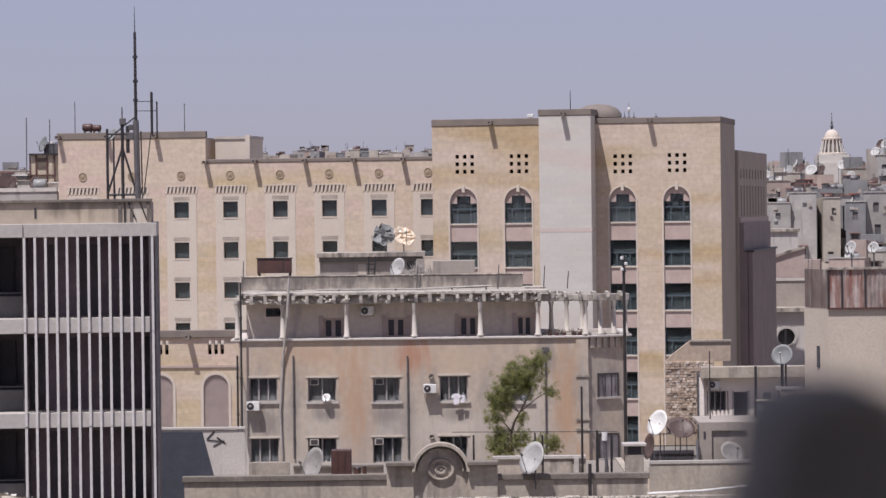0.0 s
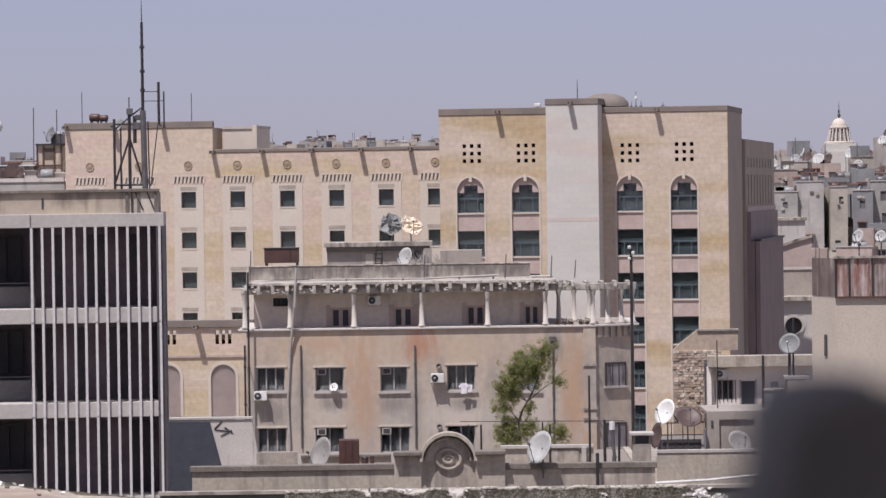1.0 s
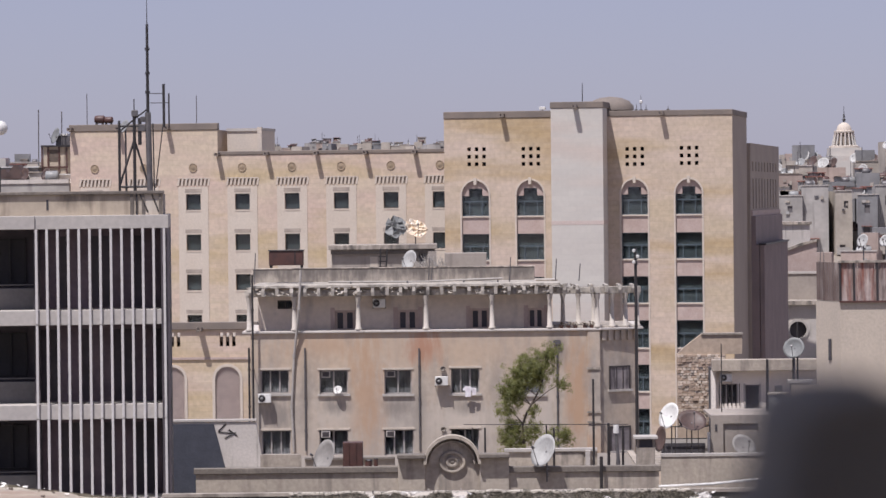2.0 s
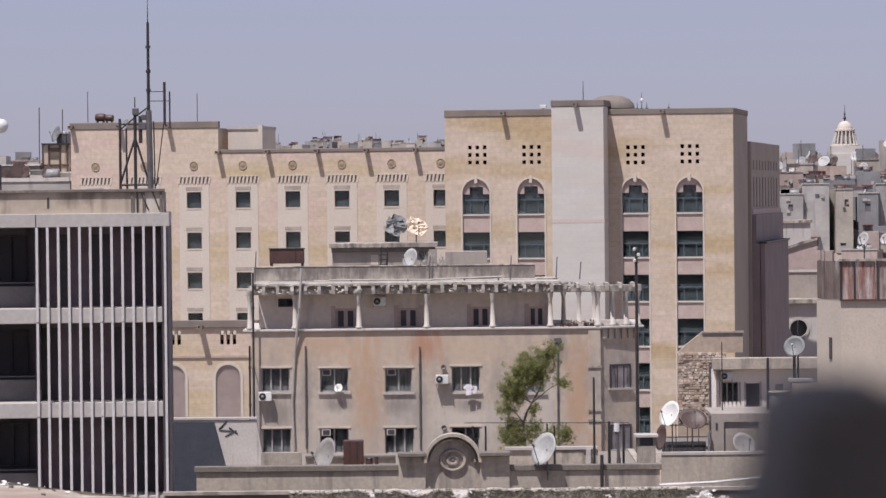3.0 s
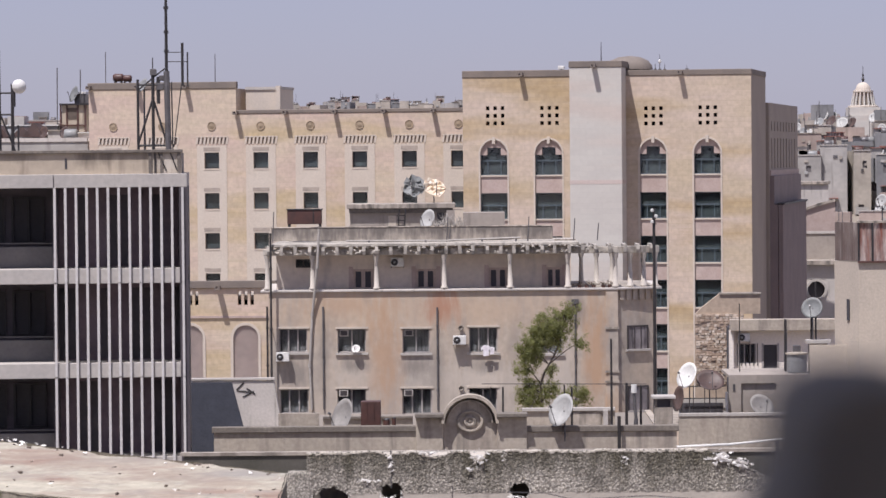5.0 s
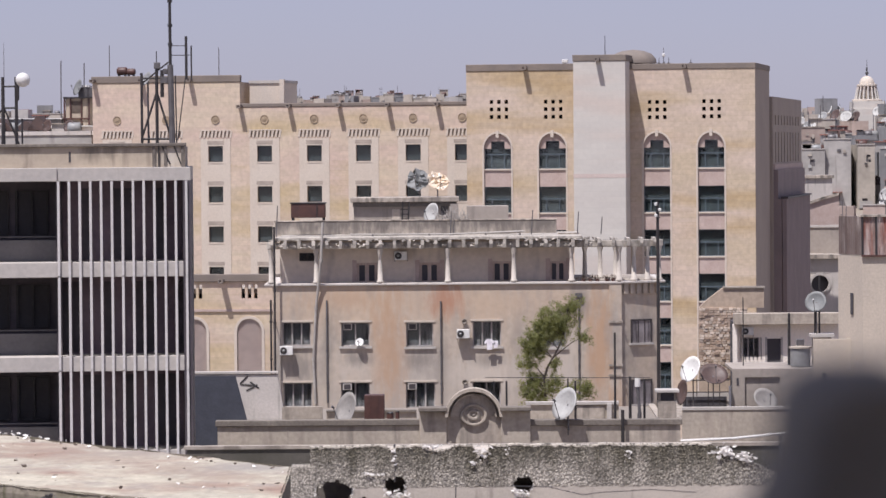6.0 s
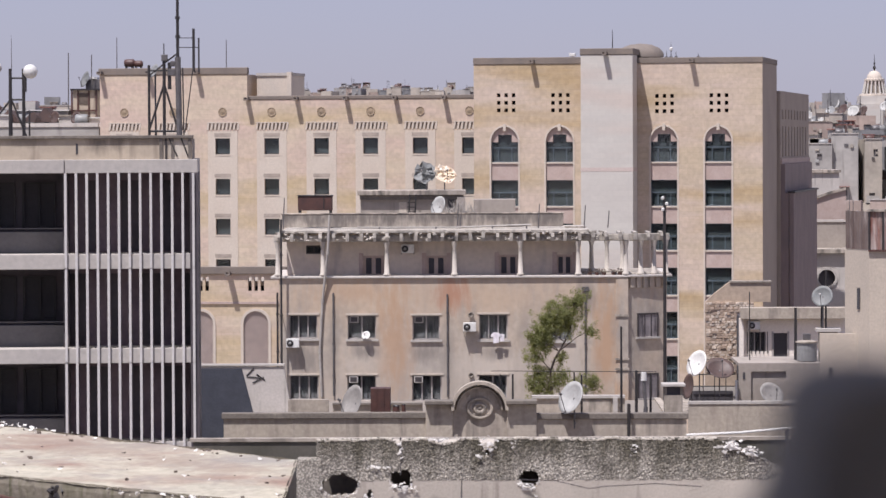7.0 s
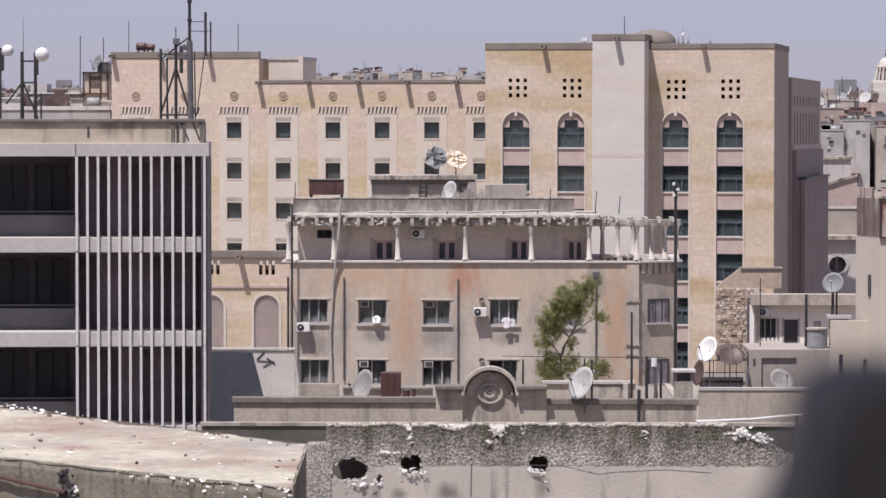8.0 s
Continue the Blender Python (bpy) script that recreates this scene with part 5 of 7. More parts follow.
part("parapet", [(PU0, PM0, 0.0, 0.3, 0, PT - 0.25)], PARAPET, FORE, "stained pale roof parapet")
part("parapet", [(PM1, PU1, 0.0, 0.3, 0, 12.72 - 0.25)], PARAPET, FORE, "stained pale roof parapet")
part("coping", [(PU0 - 0.08, PM0, -0.1, 0.4, PT - 0.25, PT)], COPING, FORE, bevel=0.03)
part("coping", [(PM1, PU1 + 0.08, -0.1, 0.4, 12.72 - 0.25, 12.72)], COPING, FORE, bevel=0.03)
part("side_wall", [(PU1 - 0.3, PU1, 0.3, 22, 0, PT - 1.0)], PARAPET, FORE)
part("side_wall", [(PU0, PU0 + 0.3, 0.3, 22, 0, PT - 1.0)], PARAPET, FORE)
part("roof", [(PU0 + 0.3, PU1 - 0.3, 0.3, 22, PT - 1.3, PT - 1.1)], EARTH, FORE)
for u in (-7.96,):
    part("joint", [(u - 0.03, u + 0.03, -0.02, 0.0, 8, PT - 0.25)], DIRTY, FORE)
PC, PR, PA = -0.21, 0.92 - -0.21, 14.01
for s in (-1, 1):
    a, b = sorted((PC + s * (PR + 0.02), PM0 if s < 0 else PM1))
    part("pier", [(a - 0.02, b + 0.02, -0.15, 0.4, 0, 13.12)], PARAPET, FORE, bevel=0.03)
    part("pier_cap", [(a - 0.05, b + 0.05, -0.5, 0.5, 13.12, 13.21 + 0.08)], COPING, FORE, bevel=0.03)


def pediment(bm, r=PR, cz=PA - PR, y0=0.0, y1=0.35):
    n = 18
    pts = [(PC + r * math.cos(3.1416 * i / n), cz + r * math.sin(3.1416 * i / n)) for i in range(n + 1)]
    prism(bm, [*pts, (PC - r - 0.25, cz - 0.7), (PC - r - 0.25, 3), (PC + r + 0.25, 3), (PC + r + 0.25, cz - 0.7)], y0, y1)


part("pediment", pediment, PARAPET, FORE, "round-headed pediment")


part("hood_mould", lambda bm: arc(bm, PC, PA - PR, PR + 0.07, PR - 0.06, -0.45, 0.4), PARAPET, FORE, "projecting moulded rim")
ring = part("medallion_ring", lambda bm: arc(bm, 0, 0, 0.56, 0.43, -0.14, 0.0, 28, 0.0, 2 * math.pi, tall=0.82), PARAPET, FORE, "worn pale ring round the medallion", bevel=0.03)
ring.matrix_basis = pose(PC, 0.0, 12.95)
for s in (-1, 1):
    a = (0.35, 1.05) if s > 0 else (math.pi - 1.05, math.pi - 0.35)
    part("carved_scroll", lambda bm: (arc(bm, PC, 13.0, 0.88, 0.78, -0.09, 0.0, 8, *a), arc(bm, PC + s * 0.5, 13.52, 0.13, 0.07, -0.09, 0.0, 10, 0.0, 2 * math.pi)), DIRTY, FORE)
# grimy panel over the face; its dark tone deepens the hood's shade
part("tympanum", lambda bm: prism(bm, [(PC + (PR - 0.07) * math.cos(3.1416 * i / 18), PA - PR + (PR - 0.07) * math.sin(3.1416 * i / 18)) for i in range(19)], -0.02, 0.0), DIRTY, FORE, "grimy tympanum panel darkened for the hood's shade")
part("hood_fillet", lambda bm: arc(bm, PC, PA - PR, PR - 0.17, PR - 0.24, -0.2, 0.0, 18), DIRTY, FORE)
med = part("oval_medallion", lambda bm: lathe(bm, [(0.43, 0.0), (0.43, 0.035), (0.3, 0.045), (0.26, 0.12), (0.18, 0.12), (0.12, 0.06), (0.01, 0.1)], 20), DIRTY, FORE, "dark worn oval medallion", smooth=False)
med.matrix_basis = pose(PC, 0.0, 12.95, 90) @ Matrix.Diagonal((1, 0.8, 1, 1))
# things on that roof
RZ2 = PT - 1.1
PMX = pose(-0.05, 150.00, 0, 0, 0, 0)
satellite_dish(*(PMX @ Vector((-5.64, 2.0, RZ2))), 0.78, 58, 18, DISH_DUST, "large grey dish leaning over the parapet", 0.8)
big = satellite_dish(*(PMX @ Vector((3.55, -0.42, 12.1))), 0.72, 52, 22, DISH_PALE, "large white dish bracketed to the parapet", 0.78)
for z in (0.25, 0.55):
    part("bracket", lambda bm: rod(bm, (0.2, 0.42, z), (0.2, -0.2, z), 0.03), GREY_METAL, big)
bx = thing("rusty_tank", pose(-0.05, 150.00, 0, 0, 0, 0) @ pose(-4.39, 1.5, RZ2), "red-brown rusted sheet tank", "tank", "roof tanks")
part("body", [(-0.42, 0.42, 0, 0.7, 0.1, 13.70 - RZ2)], BROWN_METAL, bx, bevel=0.03)
for x in (-0.2, 0.1):
    part("rib", [(x, x + 0.05, -0.03, 0.0, 0.1, 13.70 - RZ2)], BROWN_METAL, bx)
for x, w, h in ((-3.73, 0.18, 0.55), (-3.42, 0.1, 0.6)):
    c = thing("roof_can", pose(-0.05, 150.00, 0, 0, 0, 0) @ pose(x, 1.6, RZ2), "dark metal can standing on the roof", "can", "roof clutter")
    part("body", lambda bm: rod(bm, (0, 0, 0), (0, 0, 0.7 + h), w, w * 0.8, 10), BROWN_METAL, c)
    part("lid", lambda bm: rod(bm, (0, 0, 0.7 + h), (0, 0, 0.74 + h), w * 0.9, w * 0.7, 10), BLACK_METAL, c)
bw = thing("back_parapet", pose(-0.05, 150.00, 0, 0, 0, 0), "cream rendered roof wall behind the dishes", "wall")
part("wall", [(2.03, 6.06, 6, 6.3, RZ2, 12.92)], PARAPET, bw)
part("coping", [(2.03, 6.06, 5.9, 6.4, 12.92, 13.04)], PALE_CONC, bw)
part("wall", [(-8.53, -6.77, 6, 6.3, RZ2, 12.90)], CONCRETE, bw)
part("wall", [(-6.6, -2.7, 6, 6.3, RZ2, 12.66)], PARAPET, bw)
part("coping", [(-6.6, -2.7, 5.9, 6.4, 12.66, 12.74)], COPING, bw)
part("end_pier", [(5.54, 5.74, 5.7, 5.9, RZ2, 12.95)], PALE_CONC, bw)
part("niche", [(4.25, 5.45, 5.96, 6.0, RZ2, 12.84)], DIRTY, bw)
for u, z0, z1, r in ((0.65, RZ2, 14.23, 0.035), (1.18, RZ2, 14.23, 0.05), (3.77, RZ2, 14.30, 0.04), (4.08, RZ2, 14.20, 0.05), (5.76, RZ2, 16.23, 0.055), (6.39, RZ2, 14.37, 0.07), (6.99, RZ2, 14.26, 0.055)):
    pole("roof_post", *(PMX @ Vector((u, 3.0 if z1 > 99 else 2.0, 0))).to_2d(), z0, z1, r, BLACK_METAL, "dark iron post standing on the roof", group="roof posts")
pole("roof_post", *(PMX @ Vector((5.98, -0.3, 0))).to_2d(), 0, 13.13, 0.09, BLACK_METAL, "thick black post before the parapet", group="roof posts")
tagged(part("wire_rail", lambda bm: rod(bm, PMX @ Vector((0.28, 2, 14.37)), PMX @ Vector((7.23, 2, 14.31)), 0.015), BLACK_METAL, None), "thin iron wire strung between roof posts", "wire")
st = thing("stand_pipe", pose(-0.05, 150.00, 0, 0, 0, 0) @ pose(6.70, 1.4, RZ2), "twisted stand pipe with a pale cap", "pipe")
part("tube", lambda bm: (rod(bm, (0, 0, 0), (0.06, 0, 1.2), 0.09), rod(bm, (0.06, 0, 1.2), (-0.02, 0, 2.3), 0.07)), GREY_METAL, st)
part("cap", lambda bm: rod(bm, (-0.02, 0, 2.3), (-0.02, 0, 2.65), 0.12), DISH_WHITE, st)
ch = thing("chimney", pose(-0.05, 150.00, 0, 0, 0, 0) @ pose(7.96, 2.0, RZ2), "square rendered chimney with a flat cap", "chimney")
chh = 13.68 - RZ2
part("shaft", [(-0.38, 0.38, 0, 0.8, 0, chh - 0.35)], CONCRETE, ch, bevel=0.02)
part("vent", [(-0.34, 0.34, 0.08, 0.72, chh - 0.35, chh)], DARK, ch)
for x in (-0.38, 0.28):
    part("corner_post", [(x, x + 0.1, 0, 0.1, chh - 0.35, chh)], CONCRETE, ch)
part("cap", [(-0.5, 0.5, -0.15, 0.95, chh, chh + 0.12)], PALE_CONC, ch, bevel=0.02)

# ---- white wall in the office block's shadow ----
WW = thing("end_wall", pose(-10.93, 160.00, 0, 0, 0, 0), "pale plastered end wall with dark scrawls, half in shadow", "wall")
KU0, KU1, KT = -2.88, 1.73, 14.12
part("wall", lambda bm: prism(bm, [(KU0, 0), (2.30, 0), (2.29, 11.97), (1.95, 14.06), (KU0, KT)], 0, 0.4), WHITEWASH, WW)
part("coping", [(KU0, 1.97, -0.06, 0.5, KT, KT + 0.08)], PALE_CONC, WW)
# the office block's cast shadow, laid on the wall as a navy sheet
WALL_SHADOW = mat("navy_shadow_paint", (0.05, 0.054, 0.07), (0.04, 0.043, 0.057), rough=0.7, scale=2)
part("tarpaulin", lambda bm: prism(bm, [(KU0, 6), (0.90, 6), (0.59, 12.04), (0.09, 14.01), (KU0, KT - 0.1)], -0.03, -0.004), WALL_SHADOW, WW, "dark navy sheet shaped as the shadow on the wall")
for p, q in (((0.29, 13.68), (0.62, 14.02)), ((0.29, 13.65), (0.94, 13.59)), ((0.56, 13.37), (1.06, 13.62)), ((0.74, 13.75), (1.11, 13.47))):
    part("scrawl", lambda bm: rod(bm, (p[0], -0.004, p[1]), (q[0], -0.004, q[1]), 0.035, n=4), BLACK_METAL, WW)

# ---- houses between the ochre front and the hotel's foot ----
SW = thing("rubble_wall", pose(16.96, 236.00, 0, 0, 0, 0), "old rubble stone wall with uneven courses", "wall")
SU0, SU1, SB, STP = -2.59, 0.59, 7.56, 13.48
part("core", [(SU0, SU1, 0.03, 0.6, 0, STP)], GABLE, SW)
part("gable", lambda bm: prism(bm, [(SU0, STP), (1.68, STP), (1.70, 14.74), (-0.93, 14.85), (-2.12, 13.94)], 0.1, 0.6), GABLE, SW, "smooth tan gable")
tagged(part("gable_coping", [(-1.00, 1.74, 0.0, 0.65, 14.76, 14.87)], CONCRETE, SW))
STONES = [once(("stone", k), lambda bm: box(bm, -0.5, 0.5, -0.5, 0.5, -0.5, 0.5), mat("rubble_stone_%s" % "abc"[k], ((0.60, 0.47, 0.37), (0.48, 0.36, 0.275), (0.68, 0.57, 0.47))[k], scale=2, jitter=0.22)) for k in range(3)]
rnd = random.Random(8)
for me in STONES:
    for v in me.vertices:
        v.co.x += rnd.uniform(-0.1, 0.1)
        v.co.z += rnd.uniform(-0.1, 0.1)
        if v.co.y < 0:
            v.co.x *= 0.85
            v.co.z *= 0.85
z = STP - 4.6
while z < STP:
    h, u = rnd.uniform(0.13, 0.22), SU0
    while u < SU1 - 0.2:
        w = min(rnd.uniform(0.18, 0.42), SU1 - u)
        shared("stone", rnd.choice(STONES), SW, pose(u + w / 2, 0.1 + rnd.uniform(-0.03, 0.05), z + h / 2, 0, rnd.uniform(-4, 4)) @ Matrix.Diagonal((w * 0.95, 0.25, h * 0.92, 1)))
        u += w
    z += h

HUT = thing("terrace_house", pose(16.38, 228.00, 0, 0, 0, 0), "small whitewashed terrace house with a barred window and dark door", "house")
HW = [(0.25, 1.32, 10.71, 11.96), (1.81, 2.67, 10.04, 11.87)]
HA, HB, HC = -0.11, 6.32, 12.79
w0 = part("front_wall", lambda bm: holed(bm, HA, HB, 0, HC, HW, 0.3), WHITE_PAINT, HUT)
part("parapet", [(HA - 0.2, HB, -0.8, 0.3, HC, 13.51)], PARAPET, HUT, "rough stone parapet over the porch", bevel=0.03)
part("cheek_wall", [(HA - 0.25, HA, -0.42, 0.3, 10.00, HC)], WHITE_PAINT, HUT)
part("porch_floor", [(HA - 0.25, HB, -1.2, -0.01, 9.65, 9.94)], CONCRETE, HUT)
window(HUT, *HW[0], "thirds", FRAME_PALE, deep=0.1)
part("door", [(HW[1][0], HW[1][1], 0.1, 0.16, HW[1][2], HW[1][3])], DARK, HUT, "dark metal door")
part("door_frame", [(HW[1][0] - 0.12, HW[1][0], -0.03, 0.0, HW[1][2], HW[1][3] + 0.1), (HW[1][1], HW[1][1] + 0.12, -0.03, 0.0, HW[1][2], HW[1][3] + 0.1)], FRAME_PALE, HUT)
# solid dark block in place of the unlit room
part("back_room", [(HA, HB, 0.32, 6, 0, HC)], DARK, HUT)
for k in range(6):
    u = HW[0][0] - 0.1 + k * (HW[0][1] - HW[0][0] + 0.2) / 5
    part("window_bar", lambda bm: rod(bm, (u, -0.08, HW[0][2] - 0.15), (u, -0.08, HW[0][3]), 0.025, n=6), BLACK_METAL, HUT)
part("railing", lambda bm: (rod(bm, (HA, -1.15, 10.31), (HW[1][0], -1.15, 10.31), 0.03), [rod(bm, (HA + 0.35 * i, -1.15, 9.88), (HA + 0.35 * i, -1.15, 10.31), 0.02) for i in range(6)]), BLACK_METAL, HUT)
aircon(pose(16.38, 228.00, 0, 0, 0, 0) @ pose(0.56, 0.0, 12.11), "grey-white air conditioner over the barred window")
LOW = thing("lower_house", pose(-0.07, 195.00, 0, 0, 0, 0), "rendered lower house with a niche and a stepped yard wall", "house")
part("yard_wall", [(10.91, 20.81, -2.0, -1.7, 0, 9.94)], PARAPET, LOW)
part("yard_coping", [(10.91, 20.81, -2.05, -1.6, 9.94, 10.09)], PALE_CONC, LOW)
part("upper_wall", lambda bm: holed(bm, 13.74, 20.83, 0, 11.85, [(14.41, 16.31, 9.90, 11.55)], 0.14), GREY_RENDER, LOW)
part("upper_slab", [(13.74, 20.83, 0.0, 6, 11.85, 12.0)], GREY_RENDER, LOW)
part("niche_back", [(14.26, 16.56, 0.14, 0.3, 0, 11.76)], GREY_RENDER, LOW)
part("slot", [(14.02 - 0.06, 14.02 + 0.06, -0.03, 0.0, 11.14, 11.51)], DARK, LOW)
part("yard_floor", [(10.44, 13.74, -1.7, 14, 9.51 - 0.2, 9.51)], CONCRETE, LOW)
part("back_fence", [(11.16, 13.72, 2.0, 2.2, 9.51, 10.60)], PALE_CONC, LOW)
# the shaded gap, put on the fence as a dark sheet
part("dark_gap", [(11.15, 13.55, 1.96, 2.0, 9.51, 10.38)], DARK, LOW)
part("white_post", [(13.53, 13.65, -0.3, -0.2, 9.65, 11.11)], DISH_WHITE, LOW)
for z in (10.66, 11.31):
    part("rail", lambda bm: rod(bm, (11.14, 1.5, z), (13.66, 1.5, z), 0.03), BLACK_METAL, LOW)
for k in range(5):
    part("rail_post", lambda bm: rod(bm, (11.29 + 0.62 * k, 1.54, 9.51), (11.29 + 0.62 * k, 1.54, 11.37), 0.025), BLACK_METAL, LOW)
XM = pose(-0.07, 195.00, 0, 0, 0, 0)
YF = 9.51
satellite_dish(*(XM @ Vector((11.39, -1.0, YF))), 0.74, 52, 22, DISH_WHITE, "bright white dish on a tall post", 12.03 - YF - 0.5)
satellite_dish(*(XM @ Vector((12.70, -0.6, YF))), 0.78, -10, 48, DISH_RUST, "rust-brown dish tipped to the sky", 11.80 - YF - 0.58, wide=1.0)
satellite_dish(*(XM @ Vector((10.91, -1.3, YF))), 0.7, 70, 10, DISH_RUST, "rust-brown dish seen nearly edge-on", 10.82 - YF - 0.5)
satellite_dish(*(XM @ Vector((15.49, -0.7, 9.71 + 0.1))), 0.72, -28, 35, DISH_DUST, "dusty grey dish lying against the wall", 0.05)
for u, y, z0, z1, r in ((14.51, -0.6, 11.62, 15.78, 0.035), (17.02, -0.6, 11.59, 14.89, 0.09), (18.68, -0.6, 13.41, 16.92, 0.06), (18.44, -0.6, 13.41, 15.49, 0.06)):
    pole("house_post", *(XM @ Vector((u, y + 3, 0))).to_2d(), 12.04, z1, r, BLACK_METAL, "dark iron post on the terrace house", group="roof posts")
satellite_dish(*(XM @ Vector((18.44, 2.0, 12.04))), 0.6, 20, 20, DISH_DULL, "pale grey dish on a roof post", 15.53 - 12.04 - 0.45)
tnk = thing("round_tank", pose(-0.07, 195.00, 0, 0, 0, 0) @ pose(17.55, 1.5, 12.04), "galvanised round water tank with a flat lid", "tank", "roof tanks")
part("drum", lambda bm: lathe(bm, [(0.02, 0), (0.55, 0), (0.55, 1.0), (0.02, 1.02)], 20), DISH_GREY, tnk)
part("lid", lambda bm: lathe(bm, [(0.62, 0.98), (0.62, 1.06), (0.1, 1.14), (0.02, 1.14)], 20), CONCRETE, tnk)
part("inlet", [(-0.2, 0.2, -0.2, 0.2, 1.1, 1.45)], GREY_METAL, tnk)
tn2 = thing("roof_cistern", pose(-0.07, 195.00, 0, 0, 0, 0) @ pose(18.78, 1.8, 12.04), "concrete cistern with a slab lid", "tank", "roof tanks")
part("body", [(-0.5, 0.5, 0, 0.9, 0, 13.59 - 12.04)], CONCRETE, tn2)
part("lid", [(-0.65, 0.65, -0.12, 1.0, 13.59 - 12.04, 13.77 - 12.04)], PALE_CONC, tn2)

# ---- concrete house with rusted sheeting ----
RH = thing("sheet_clad_house", pose(18.28, 172.00, 0, 0, 0, -6), "plain concrete house topped with rusted corrugated sheeting", "house")
RT0, RT1, RS = 20.71, 18.78, 11.56
part("front_wall", lambda bm: holed(bm, 0, RS, 0, RT1, [], 0.35), R_WALL, RH)
part("left_wall", lambda bm: tower(bm, [(-0.0, 0.02), (-0.0, 0.36), (-1.16, 2.36), (-1.16, 2.0)], 0, RT1), R_WALL, RH)
part("back_wall", [(-1.16, RS, 8, 8.3, 0, RT1)], CONCRETE, RH)
part("far_wall", [(-1.16, -1.16 + 0.3, 2.36, 8, 0, RT1)], CONCRETE, RH)
part("inner_wall", [(0.2, RS, 1.2, 1.3, 0, RT1 - 0.4)], DARK, RH)
LB0, LB1, LBT = -2.37, -1.20, 14.75
lbw = part("lower_block", lambda bm: holed(bm, LB0, LB1 + 0.9, 0, LBT, [(-1.94, -1.75, 12.08, 13.12), (-0.78, -0.56, 11.80, 12.89)], 0.3), R_WALL, RH)
lbw.matrix_basis = pose(0, 1.0, 0)
part("lower_back", [(LB0, LB1 + 0.9, 1.6, 1.7, 0, LBT - 0.05)], DARK, RH)
slt = part("slot_window", [(-0.12, 0.12, -0.02, 0.01, 15.94, 16.97)], DARK, RH)
slt.matrix_basis = pose(-0.51, 0.82, 0, 0, 0, math.degrees(math.atan2(-2.0, --1.16)))
part("roof_slab", [(0.1, RS, 0.1, 8, RT1 - 0.3, RT1 - 0.05)], CONCRETE, RH)


GREY_SHEET = mat("grey_brown_sheet", (0.17, 0.13, 0.115), (0.12, 0.09, 0.08), rough=0.6, scale=0.8, stain=(0.32, 0.27, 0.245), streak=1, cover=0.4, grime=(0.10, 0.06, 0.05), jitter=0.25)


def sheet(bm, w, h):
    n = max(4, int(w / 0.09))
    tower(bm, [*[(w * i / n, 0.0 if i % 2 else 0.035) for i in range(n + 1)], (w, 0.06), (0, 0.06)], 0, h)


wide = 0.82
for k in range(int(RS / wide)):
    shared("corrugated_sheet", once(("corrugated_sheet",), lambda bm: sheet(bm, wide - 0.02, RT0 - RT1 - 0.1), RUST), RH, pose(0.02 + k * wide, -0.06, RT1 + 0.03, 0, 0, 0))
sl = math.hypot(-1.16, 2.0)
for k in range(3):
    q = k / 3
    shared("corrugated_sheet", once(("side_sheet",), lambda bm: sheet(bm, sl / 3 - 0.02, RT0 - RT1 - 0.1), GREY_SHEET), RH, pose(-1.16 * (1 - q), 2.0 * (1 - q) - 0.06, RT1 + 0.03, 0, 0, math.degrees(math.atan2(-2.0, --1.16))))
part("top_rail", [(-0.1, RS, -0.16, 0.3, RT0 - 0.08, RT0 + 0.03)], DIRTY, RH)
part("bottom_rail", [(-0.05, RS, -0.14, 0.0, RT1 - 0.05, RT1 + 0.04)], BROWN_METAL, RH)
for u in (0.0, 0.65, 1.75):
    part("upright", [(u - 0.04, u + 0.04, -0.13, -0.06, RT1, RT0)], BLACK_METAL, RH)
RM = pose(18.28, 172.00, 0, 0, 0, -6)
for u, r, yaw in ((1.09, 0.33, 45), (2.18, 0.3, 35), (3.54, 0.33, 40)):
    satellite_dish(*(RM @ Vector((u, 3.0, RT0 - 0.4))), r, yaw, 20, DISH_PALE, "small white dish over the rusted sheeting", 1.1)
part("terrace_slab", [(0.3, RS, 1.5, 8, RT0 - 0.7, RT0 - 0.42)], CONCRETE, RH)

# ---- shell-scarred roof parapet and flat roof close by ----
WALL = thing("scarred_parapet", pose(-0.02, 66.00, 0, 0, 0, 0), "shell-scarred concrete roof parapet with holes and chipped edge", "wall")
FU0, FU1, FT = -3.10, 5.47, 18.62


def broken(u):
    """Height lost from the top edge, in metres."""
    n = noise.noise((u * 2.3, 3.1, 0)) * 0.03 + noise.noise((u * 9.0, 1.7, 0)) * 0.02
    cut = 0.03 + n
    for c, w, d in ((-0.79, 0.35, 0.10), (0.04, 0.16, 0.34), (-1.62, 0.1, 0.05)):
        cut += d * max(0, 1 - abs(u - c) / w)
    e = 4.23
    if u > e:
        cut += (u - e) * 0.45
    return max(cut, 0)


GAPS = [(-2.66, 17.75, 0.34, 0.2), (-1.54, 17.83, 0.2, 0.2), (0.81, 17.84, 0.18, 0.17), (-2.12, 17.57, 0.06, 0.09)]


